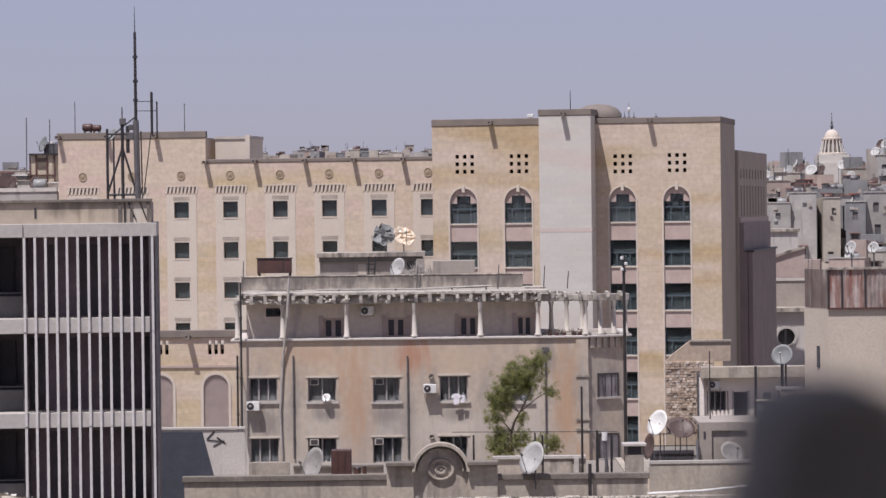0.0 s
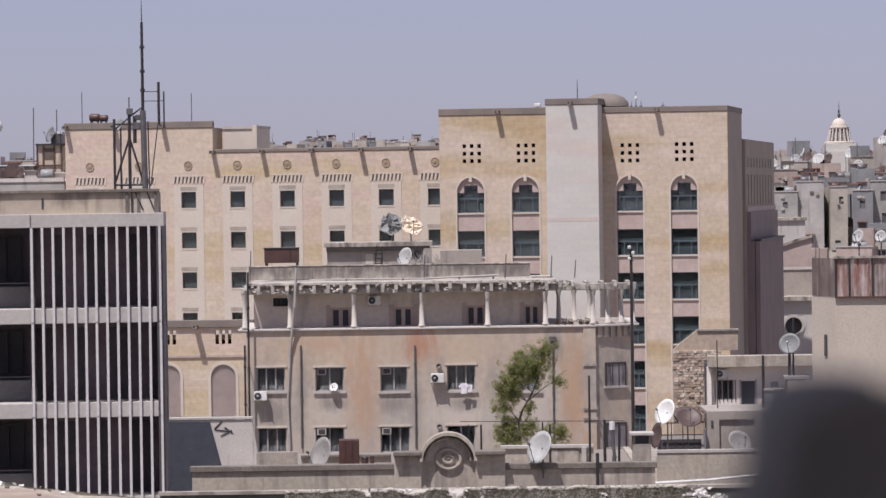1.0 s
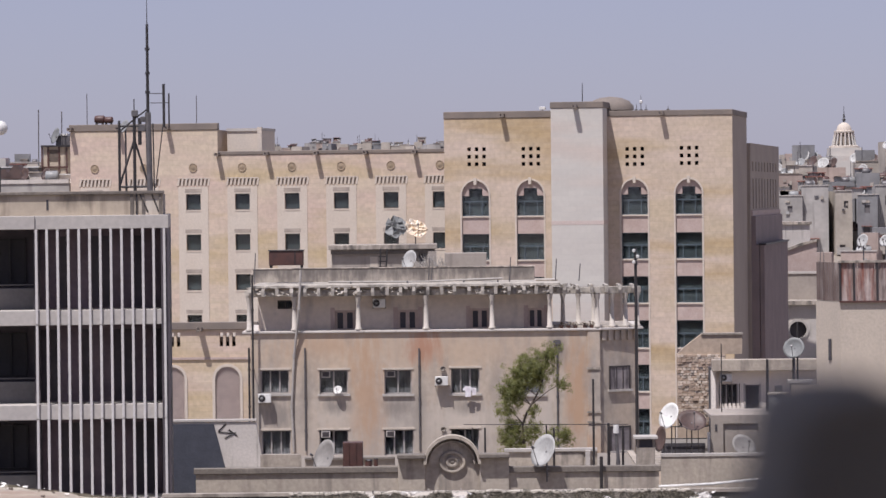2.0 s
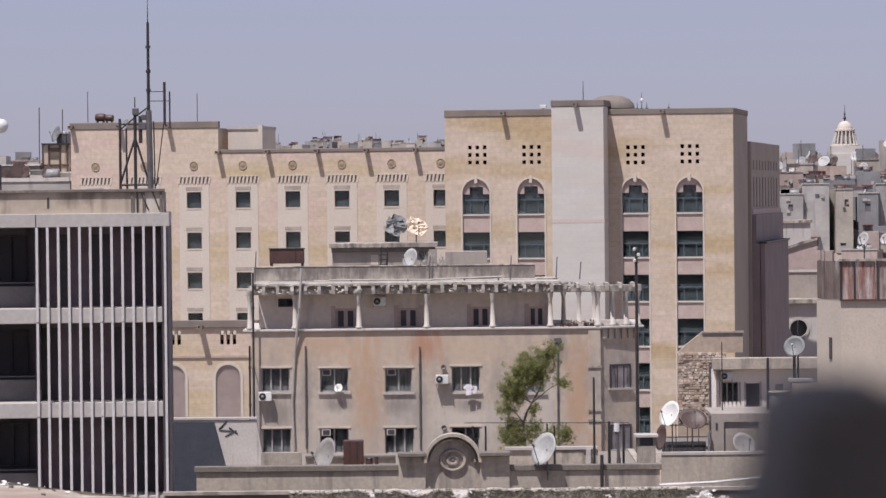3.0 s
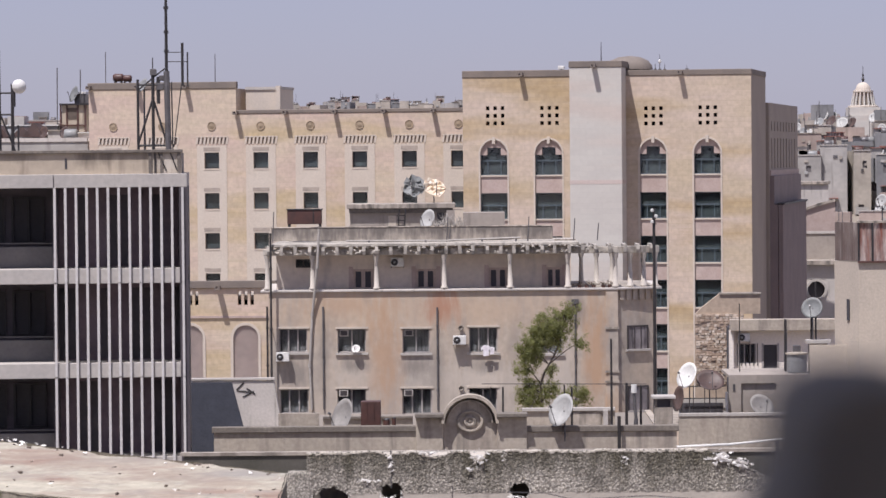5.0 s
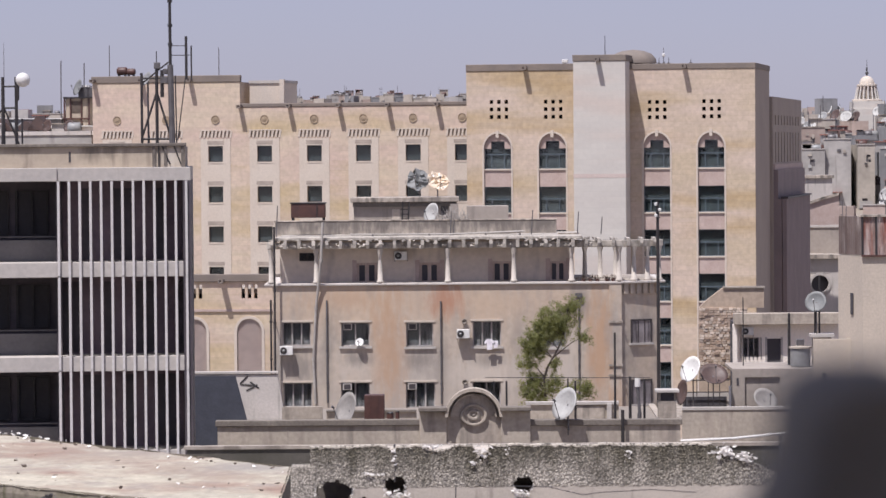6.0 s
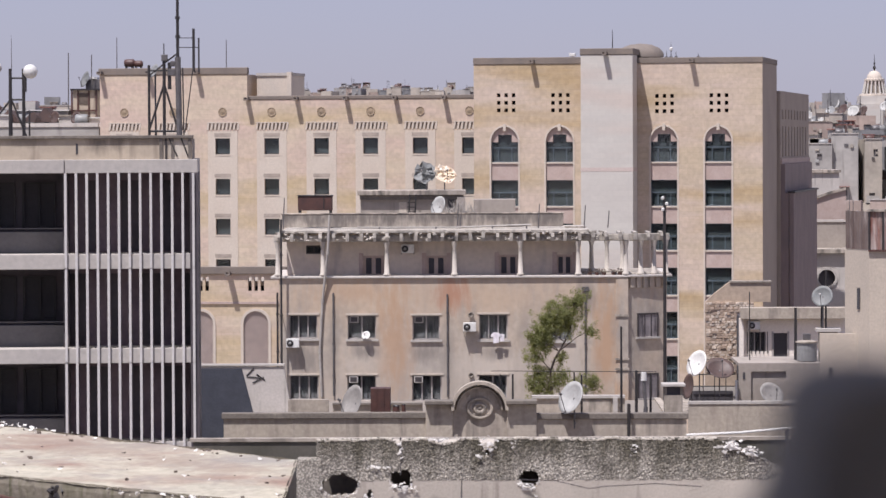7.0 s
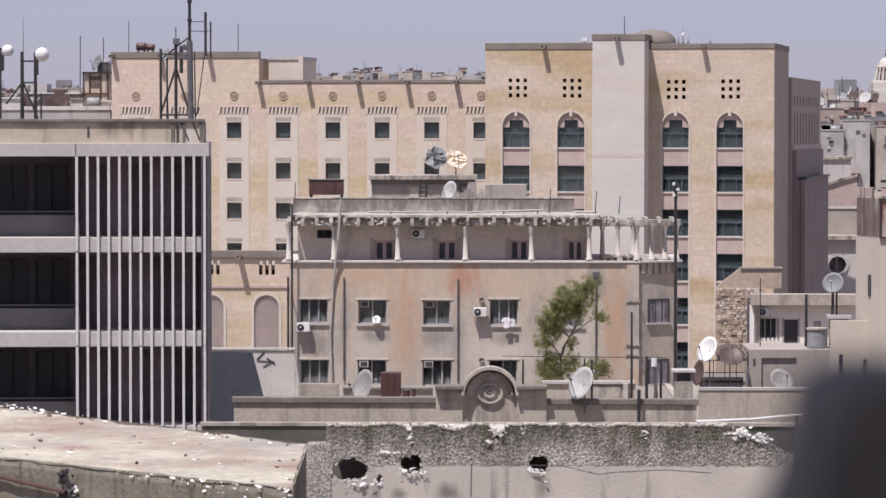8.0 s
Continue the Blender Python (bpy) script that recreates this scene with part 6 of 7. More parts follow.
def scarred(bm, top, bottom, rough, y0, y1, cell=0.028):
    nu, nz = int((FU1 - FU0) / cell), max(2, int((top - bottom) / cell))
    grid = {}
    for i in range(nu + 1):
        u = FU0 + i * cell
        edge = FT - broken(u)
        for j in range(nz + 1):
            z = bottom + (top - bottom) * j / nz
            z = min(z, edge) if top >= FT - 0.01 else z
            y = y0 + rough * (0.4 * noise.noise((u * 5, z * 5, 0)) + 1.2 * noise.noise((u * 22, z * 22, 4)) + 0.8 * noise.noise((u * 45, z * 45, 6)))
            grid[i, j] = bm.verts.new((u + 0.012 * noise.noise((u * 30, z * 30, 1)), y, z + 0.012 * noise.noise((u * 30, z * 30, 2))))

    def open_at(u, z):
        for cu_, cz_, a, b in GAPS:
            if ((u - cu_) / a) ** 2 + ((z - cz_) / b) ** 2 < 1 + 0.6 * noise.noise((u * 6, z * 6, 9)):
                return True
        return False
    back = {k: bm.verts.new((v.co.x, y1, v.co.z)) for k, v in grid.items()}
    keep = set()
    for i in range(nu):
        for j in range(nz):
            a = grid[i, j].co
            if grid[i, j + 1].co.z - a.z < 0.002 and grid[i + 1, j + 1].co.z - grid[i + 1, j].co.z < 0.002:
                continue
            if open_at(a.x + cell / 2, a.z + cell / 2):
                continue
            keep.add((i, j))
    for i, j in keep:
        bm.faces.new((grid[i, j], grid[i + 1, j], grid[i + 1, j + 1], grid[i, j + 1]))
        bm.faces.new((back[i, j + 1], back[i + 1, j + 1], back[i + 1, j], back[i, j]))
        for di, dj, p, q in ((-1, 0, (0, 0), (0, 1)), (1, 0, (1, 1), (1, 0)), (0, -1, (1, 0), (0, 0)), (0, 1, (0, 1), (1, 1))):
            if (i + di, j + dj) not in keep:
                a, b = (i + p[0], j + p[1]), (i + q[0], j + q[1])
                bm.faces.new((grid[a], grid[b], back[b], back[a]))
    bmesh.ops.delete(bm, geom=[v for v in bm.verts if not v.link_faces], context="VERTS")


FS = 17.83
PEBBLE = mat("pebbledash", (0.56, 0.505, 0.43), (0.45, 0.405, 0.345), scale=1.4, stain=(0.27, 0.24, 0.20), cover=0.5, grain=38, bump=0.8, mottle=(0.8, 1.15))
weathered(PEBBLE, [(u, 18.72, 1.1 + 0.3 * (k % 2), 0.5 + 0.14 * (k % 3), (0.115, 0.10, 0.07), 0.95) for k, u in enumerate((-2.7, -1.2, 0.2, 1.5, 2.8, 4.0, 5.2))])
SMOOTH = mat("smooth_grey_render", (0.50, 0.44, 0.375), (0.43, 0.38, 0.325), scale=1.0, stain=(0.16, 0.13, 0.11), streak=1, cover=0.4, grain=24, bump=0.15)
weathered(SMOOTH, [(-0.86, 17.33, 0.2, 0.17, (0.17, 0.155, 0.125), 1.0), (0.85, 17.42, 0.18, 0.25, (0.19, 0.175, 0.14), 0.9), (-1.75, 17.3, 0.15, 0.1, (0.19, 0.175, 0.14), 0.9)])
pt_, PN = PEBBLE.node_tree, PEBBLE.node_tree.nodes
gp, vo, vr, vm = PN.new("ShaderNodeNewGeometry"), PN.new("ShaderNodeTexVoronoi"), PN.new("ShaderNodeMapRange"), PN.new("ShaderNodeMixRGB")
vo.inputs["Scale"].default_value = 31.0
vr.inputs[1].default_value, vr.inputs[2].default_value, vr.inputs[3].default_value, vr.inputs[4].default_value = 0.15, 0.6, 1.45, 0.45
vm.blend_type, vm.inputs[0].default_value = "MULTIPLY", 1.0
pt_.links.new(gp.outputs["Position"], vo.inputs["Vector"])
pt_.links.new(vo.outputs["Distance"], vr.inputs[0])
pb = PN["Principled BSDF"]
pt_.links.new(pb.inputs["Base Color"].links[0].from_socket, vm.inputs[1])
pt_.links.new(vr.outputs[0], vm.inputs[2])
pt_.links.new(vm.outputs[0], pb.inputs["Base Color"])
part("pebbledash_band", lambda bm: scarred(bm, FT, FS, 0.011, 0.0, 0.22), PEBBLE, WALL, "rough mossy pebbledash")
part("rendered_base", lambda bm: scarred(bm, FS, FS - 1.6, 0.0015, 0.004, 0.2), SMOOTH, WALL, "smooth cracked grey render")
part("lower_wall", [(FU0, FU1 + 4, 0.02, 0.3, 0, FS - 1.62)], SMOOTH, WALL)
# pale tone that puts sunlight on the parapet's top edge
EDGE = mat("pale_sunlit_tone", (0.60, 0.54, 0.46), (0.44, 0.39, 0.32), scale=5, stain=(0.25, 0.22, 0.18), cover=0.4)


def top_edge(bm):
    """Crumbling cap along the broken top; its pale colour adds the sunlit line."""
    r = random.Random(17)
    u = FU0
    while u < 4.2:
        w, h = r.uniform(0.02, 0.07), r.uniform(-0.004, 0.012)
        z = FT - broken(u + w / 2)
        v = box(bm, u, u + w, r.uniform(-0.014, 0.0), 0.21, z - r.uniform(0.012, 0.03), z + h)
        v[4].co.z += r.uniform(-0.008, 0.008)
        v[5].co.z += r.uniform(-0.008, 0.008)
        u += w


tagged(part("mortar_cap", top_edge, EDGE, WALL, "crumbling top edge coloured pale for the sun on it"), kind="stuff")
PLASTER = mat("fresh_broken_plaster", (0.84, 0.8, 0.75), (0.74, 0.7, 0.65), scale=5)
# hidden slab and dark backing, added to keep daylight out of the holes
part("ceiling_slab", [(FU0, FU1 - 1.2, 0.24, 1.2, FT - 0.22, FT - 0.12)], SMOOTH, WALL)
part("inner_wall", [(FU0, FU1 - 1.2, 1.2, 1.35, FS - 2, FT - 0.12)], COPING, WALL)


def crumbs(bm, c, spread, n, size, y=-0.03):
    r = random.Random(int(c[0] * 100))
    for _ in range(n):
        p = Vector((c[0] + r.gauss(0, spread[0]), y + r.uniform(-0.03, 0.02), c[1] + r.gauss(0, spread[1])))
        s = size * r.uniform(0.4, 1.3)
        vs = [bm.verts.new(p + Vector((r.uniform(-1, 1) * s * 1.5, r.uniform(-0.4, 0.4) * s, r.uniform(-1, 1) * s * 0.8))) for _ in range(6)]
        bmesh.ops.convex_hull(bm, input=vs)


for c, sp, n, s in (((-0.79, 18.58), (0.18, 0.015), 22, 0.035), ((0.04, 18.48), (0.07, 0.08), 26, 0.04), ((-0.09, 18.27), (0.04, 0.04), 10, 0.03), ((-2.54, 17.48), (0.13, 0.025), 24, 0.04), ((-1.49, 17.69), (0.12, 0.04), 34, 0.035), ((0.81, 17.69), (0.08, 0.05), 22, 0.035), ((-1.99, 18.08), (0.1, 0.015), 14, 0.035), ((-1.55, 18.39), (0.015, 0.1), 12, 0.03), ((4.48, 18.45), (0.12, 0.05), 30, 0.05), ((4.85, 18.35), (0.12, 0.04), 26, 0.05), ((2.71, 18.40), (0.03, 0.06), 10, 0.03), ((0.53, 18.50), (0.02, 0.05), 8, 0.02)):
    tagged(part("broken_plaster", lambda bm: crumbs(bm, c, sp, n, s), PLASTER, WALL, "fresh white broken plaster"), kind="stuff")
for gu, gz, ga, gb in GAPS:
    def rim(bm):
        r = random.Random(int(gu * 50))
        for k in range(48):
            t = radians(r.uniform(170, 375))
            c = (gu + ga * 1.05 * math.cos(t), gz + gb * 1.08 * math.sin(t))
            crumbs(bm, c, (0.018, 0.014), 2, 0.02, -0.0)
    tagged(part("broken_plaster", rim, PLASTER, WALL, "fresh white broken rim of a shell hole"), kind="stuff")
for p, q in (((-1.55, 18.62), (-1.55, 17.93)), ((-0.43, 17.98), (-0.44, 17.25))):
    part("crack", lambda bm: rod(bm, (p[0], 0.012, p[1]), (q[0], 0.012, q[1]), 0.016, n=5), DARK, WALL)
CK = [(-0.07, 17.86), (1.28, 17.82), (1.90, 17.67), (2.16, 17.71), (3.14, 17.76), (3.97, 17.70)]
part("crack", lambda bm: [rod(bm, (a[0], 0.008, a[1]), (b[0], 0.008, b[1]), 0.008, n=5) for a, b in zip(CK, CK[1:])], DARK, WALL)
part("end_pier", [(-3.46, -2.99, -0.02, 0.5, 0, 18.23)], PEBBLE, WALL, bevel=0.03)

tube = thing("fallen_pipe", pose(0, 66.6, 0), "pale pipe propped on the broken parapet", "pipe")
part("tube", lambda bm: (rod(bm, (3.7, 0, 18.60), (4.7, 0, 18.64), 0.022), rod(bm, (4.7, 0, 18.64), (5.75, 0, 18.74), 0.022)), DISH_WHITE, tube)
part("prop", lambda bm: rod(bm, (5.55, 0.03, 17.0), (5.55, 0.03, 18.72), 0.03), GREY_METAL, tube)

DECK = thing("flat_roof", pose(0, 0, 0), "dusty pink-stained flat concrete roof strewn with rubble", "roof")
DH = 17.6
BL, BR, FR_, FL = [(Vector((0, 0, 24.04)) + d * ((DH - 24.04) / d.z)) for d in (Vector(v) for v in ((-0.13758, 0.99601, -0.07784), (-0.05223, 0.99692, -0.08817), (-0.05660, 0.99643, -0.10069), (-0.13757, 0.99553, -0.09192)))]
EX = BL + (BL - BR) * 0.6
EF = FL + (FL - FR_) * 0.6
DUST = mat("dusty_roof", (0.50, 0.45, 0.35), (0.42, 0.38, 0.30), scale=0.5, stain=(0.29, 0.19, 0.145), cover=0.66, mottle=(0.72, 1.12), grain=6, grime=(0.33, 0.285, 0.245))
weathered(DUST, [(-9.6, 78.0, 1.6, 2.0, (0.25, 0.165, 0.125), 0.65), (-8.0, 75.6, 1.5, 1.6, (0.27, 0.19, 0.145), 0.6), (-6.2, 72.9, 1.4, 1.5, (0.25, 0.175, 0.135), 0.6), (-5.0, 70.8, 1.0, 1.3, (0.28, 0.21, 0.16), 0.7), (-4.6, 73.2, 1.2, 1.4, (0.26, 0.235, 0.21), 0.8), (-7.0, 76.6, 1.6, 1.0, (0.27, 0.235, 0.20), 0.7)], level=True)
MOSS = mat("mossy_wall", (0.22, 0.19, 0.15), (0.16, 0.14, 0.10), scale=1.5, stain=(0.09, 0.085, 0.045), streak=1, cover=0.5, grain=10, bump=0.6)


def deck(bm):
    """The slab, a fine sheet with a worn uneven surface, and its broken lip."""
    n, k = 90, 40
    g = {}
    for i in range(n + 1):
        for j in range(k + 1):
            a, b = EX.lerp(BR, i / n), EF.lerp(FR_, i / n)
            p = a.lerp(b, j / k)
            e = 0.0
            g[i, j] = bm.verts.new((p.x + e, p.y + e, DH + 0.05 * noise.noise((p.x * 0.8, p.y * 0.8, 5)) + 0.012 * noise.noise((p.x * 6, p.y * 6, 7)) + (0.10 * max(0, noise.noise((p.x * 1.7, 8, 0))) if j < 2 else 0)))
    for i in range(n):
        for j in range(k):
            bm.faces.new((g[i, j], g[i, j + 1], g[i + 1, j + 1], g[i + 1, j]))


part("deck", deck, DUST, DECK, smooth=True)


def skirt(bm):
    a, b, c, d = EF, FR_, BR, EX
    for p, q in ((a, b), (b, c), (c, d)):
        n = 60
        rows = []
        for i in range(n + 1):
            o = p.lerp(q, i / n)
            nrm = Vector((q.y - p.y, p.x - q.x, 0)).normalized()
            rows.append([bm.verts.new((o.x + nrm.x * s, o.y + nrm.y * s, z)) for z, s in ((DH + 0.03 + 0.03 * noise.noise((o.x * 9, o.y * 9, 0)), -0.03 + 0.03 * noise.noise((o.x * 14, o.y * 14, 0))), (DH - 0.12, 0.0 + 0.03 * noise.noise((o.x * 5, o.y * 5, 2))), (DH - 0.6, -0.03 + 0.03 * noise.noise((o.x * 5, o.y * 5, 3))), (0, -0.05))])
        for r, s in zip(rows, rows[1:]):
            for i in range(3):
                bm.faces.new((r[i], r[i + 1], s[i + 1], s[i]))


part("side_wall", skirt, MOSS, DECK, "mossy stained outer wall")
rnd = random.Random(12)
STONE_BIT = [once(("rubble", k), lambda bm: bmesh.ops.convex_hull(bm, input=[bm.verts.new((rnd.uniform(-1, 1), rnd.uniform(-1, 1), rnd.uniform(0, 0.9))) for _ in range(9)]), PLASTER if k < 2 else BARK) for k in range(4)]
for _ in range(110):
    q, s = rnd.random(), rnd.random()
    if rnd.random() < 0.35:
        s = rnd.random() * 0.06
    p = EX.lerp(BR, q).lerp(EF.lerp(FR_, q), 0.02 + 0.94 * s)
    k = rnd.choice(STONE_BIT)
    sz = rnd.uniform(0.018, 0.06)
    tagged(shared("rubble_piece", k, None, pose(p.x, p.y, DH - 0.01, 0, 0, rnd.uniform(0, 360)) @ Matrix.Diagonal((sz, sz, sz * 1.3, 1))), "broken lump of masonry lying on the flat roof", "rubble", "roof rubble")

# mossy render, coloured darker still for the yard wall's shade
SHADED_MOSS = mat("shade_dark_mossy_render", (0.10, 0.09, 0.075), (0.07, 0.065, 0.05), scale=0.8, stain=(0.2, 0.17, 0.14), cover=0.3)
# shell hole, its dark depth made of black lumps on the outer wall, and cable
hp = FL.lerp(FR_, 0.25)
hz = DH - 0.42
out = Vector(((FR_ - FL).y, -(FR_ - FL).x, 0)).normalized()
along = (FR_ - FL).normalized()


def pit(bm):
    r = random.Random(5)
    for _ in range(26):
        t, q = r.uniform(0, 6.28), r.uniform(0.1, 1) ** 0.5
        p = hp + along * (0.24 * q * math.cos(t)) + out * r.uniform(-0.02, 0.03)
        p.z = hz + 0.38 * q * math.sin(t)
        vs = [bm.verts.new(p + Vector((r.uniform(-0.1, 0.1), r.uniform(-0.06, 0.06), r.uniform(-0.1, 0.1)))) for _ in range(7)]
        bmesh.ops.convex_hull(bm, input=vs)


tagged(part("burnt_hole", pit, BLACK_METAL, DECK, "black lumps in place of the hole's dark inside"), kind="stuff")
tagged(part("wall_cable", lambda bm: rod(bm, FL + along * -1.6 + out * 0.08 + Vector((0, 0, -0.22)), hp + out * 0.06 + Vector((0, 0, -0.5)), 0.04), BROWN_METAL, None), "rusty cable hanging along the mossy wall", "cable")


def front_edge(bm):
    r = random.Random(33)
    for _ in range(60):
        p = FL.lerp(FR_, 0.25 + 0.75 * r.random() ** 0.6) + out * r.uniform(-0.04, 0.05)
        p.z = DH + 0.02 - r.random() ** 2 * 0.3
        q = r.uniform(0.012, 0.05)
        bmesh.ops.convex_hull(bm, input=[bm.verts.new(p + Vector((r.uniform(-q, q) * 1.5, r.uniform(-q, q), r.uniform(-q, q) * 0.8))) for _ in range(7)])


tagged(part("broken_plaster", front_edge, PLASTER, DECK, "white chips along the broken roof edge"), kind="stuff")


def chips(bm):
    r = random.Random(14)
    for _ in range(34):
        t = r.uniform(3.3, 6.6)
        p = hp + along * (0.3 * math.cos(t) + r.gauss(0, 0.05)) + out * 0.05
        p.z = hz + 0.36 * math.sin(t) + r.gauss(0, 0.04)
        q = r.uniform(0.015, 0.045)
        bmesh.ops.convex_hull(bm, input=[bm.verts.new(p + Vector((r.uniform(-q, q), r.uniform(-q, q), r.uniform(-q, q)))) for _ in range(7)])


tagged(part("broken_plaster", chips, PLASTER, DECK, "white chips round the dark hole"), kind="stuff")


def lip(bm):
    r = random.Random(9)
    for _ in range(38):
        p = EX.lerp(BR, 0.375 + 0.16 * r.random() ** 1.5) + Vector((r.gauss(0, 0.12), r.gauss(0, 0.12), r.uniform(0, 0.1)))
        s = r.uniform(0.015, 0.05)
        vs = [bm.verts.new(p + Vector((r.uniform(-s, s) * 1.6, r.uniform(-s, s), r.uniform(-s, s) * 0.7))) for _ in range(7)]
        bmesh.ops.convex_hull(bm, input=vs)


tagged(part("broken_lip", lip, PLASTER, DECK, "white broken plaster along the roof edge"), kind="stuff")

# strip wall between the flat roof and the low house, its shade in the wall colour
STRIP = thing("yard_wall", pose(0, 110, 0), "dark shaded yard wall with a pale coping", "wall")
tagged(STRIP)
s0, s1 = (-8.94, 15.00), (9.35, 15.16)
part("wall", [(s0[0] + pose(-0.02, 66.00, 0, 0, 0, 0).translation.x, s1[0] + pose(-0.02, 66.00, 0, 0, 0, 0).translation.x, 0, 0.3, 0, s0[1] - 0.1)], SHADED_MOSS, STRIP)
part("coping", [(s0[0] + pose(-0.02, 66.00, 0, 0, 0, 0).translation.x - 0.1, s1[0] + pose(-0.02, 66.00, 0, 0, 0, 0).translation.x, -0.05, 0.35, s0[1] - 0.1, s0[1])], CONCRETE, STRIP)

# ---- an unseen terrace round the viewpoint, added to carry and shade the near block ----
HOME = thing("unseen_terrace", pose(0, 0, 0), "unseen roof terrace added to carry and shade the near block", "terrace", "", "structure")
part("terrace_floor", [(-6, 6, -6, 2.4, 22.2, 22.4)], CONCRETE, HOME)
part("parapet", [(-6, 6, 2.4, 2.9, 0, 23.55)], GREY_RENDER, HOME)
# lintel, roof and side walls stay out of view and block sun and sky
part("lintel", [(-6, 6, 2.4, 3.1, 24.75, 25.1)], WHITE_PAINT, HOME)
part("terrace_roof", [(-6, 6, -2.5, 2.4, 24.9, 25.1)], WHITE_PAINT, HOME)
part("side_wall", [(-6.3, -6, -6, 2.9, 0, 25.1)], GREY_RENDER, HOME)
part("side_wall", [(6, 6.3, -6, 2.9, 0, 25.1)], GREY_RENDER, HOME)
part("back_parapet", [(-6, 6, -6.3, -6, 0, 23.4)], GREY_RENDER, HOME)
LUMP = thing("masonry_block", pose(0.21, 2.50, 0, 0, 0, 0), "grey broken masonry on a parapet in shade", "rubble")
QX = pose(0.21, 2.50, 0, 0, 0, 0).translation.x


def lump(bm):
    """Rounded broken block, wider at its foot."""
    n, k = 40, 40
    for x0, x1, top, foot in ((0.02, 0.13, 23.86, 0.02),):
        rows = []
        for j in range(k + 1):
            q = j / k
            z = 23.55 + (top - 23.55) * q
            dn = top - z
            ins = 0.041 * math.exp(-dn / 0.011) - 0.08 * max(0, dn - 0.023) - 0.32 * max(0, dn - 0.07)
            ring = []
            for i in range(n):
                a = 6.2832 * i / n
                c, s = math.cos(a), math.sin(a)
                e = 0.35
                side_in = ins if c < 0 else 0.018 * math.exp(-dn / 0.0195)
                px = (x0 + x1) / 2 + ((x1 - x0) / 2 - side_in) * math.copysign(abs(c) ** e, c)
                py = 0.22 + (0.2 - ins * 0.5) * math.copysign(abs(s) ** e, s)
                w = 0.004 * noise.noise((px * 14, py * 14, z * 14))
                ring.append(bm.verts.new((px + w, py + w, z + 0.006 * noise.noise((px * 9, z * 9, 3)))))
            rows.append(ring)
        for a, b in zip(rows, rows[1:]):
            for i in range(n):
                bm.faces.new((a[i], a[(i + 1) % n], b[(i + 1) % n], b[i]))
        bm.faces.new(rows[-1])
        bm.faces.new(rows[0][::-1])


part("block", lump, GREY_LUMP, LUMP, smooth=True)


# ---- the town on the hill ----
FAR = [mat("far_render_%s" % n, c, rough=0.9, scale=0.25, stain=s, cover=0.35, streak=1, grain=1.5, jitter=0.12) for n, c, s in (("cream", (0.50, 0.44, 0.375), (0.30, 0.26, 0.23)), ("grey", (0.25, 0.245, 0.245), (0.17, 0.165, 0.165)), ("rose", (0.46, 0.36, 0.31), (0.28, 0.215, 0.185)), ("pale", (0.44, 0.41, 0.38), (0.26, 0.24, 0.22)))]
RED = mat("red_awning", (0.34, 0.14, 0.11), scale=1)


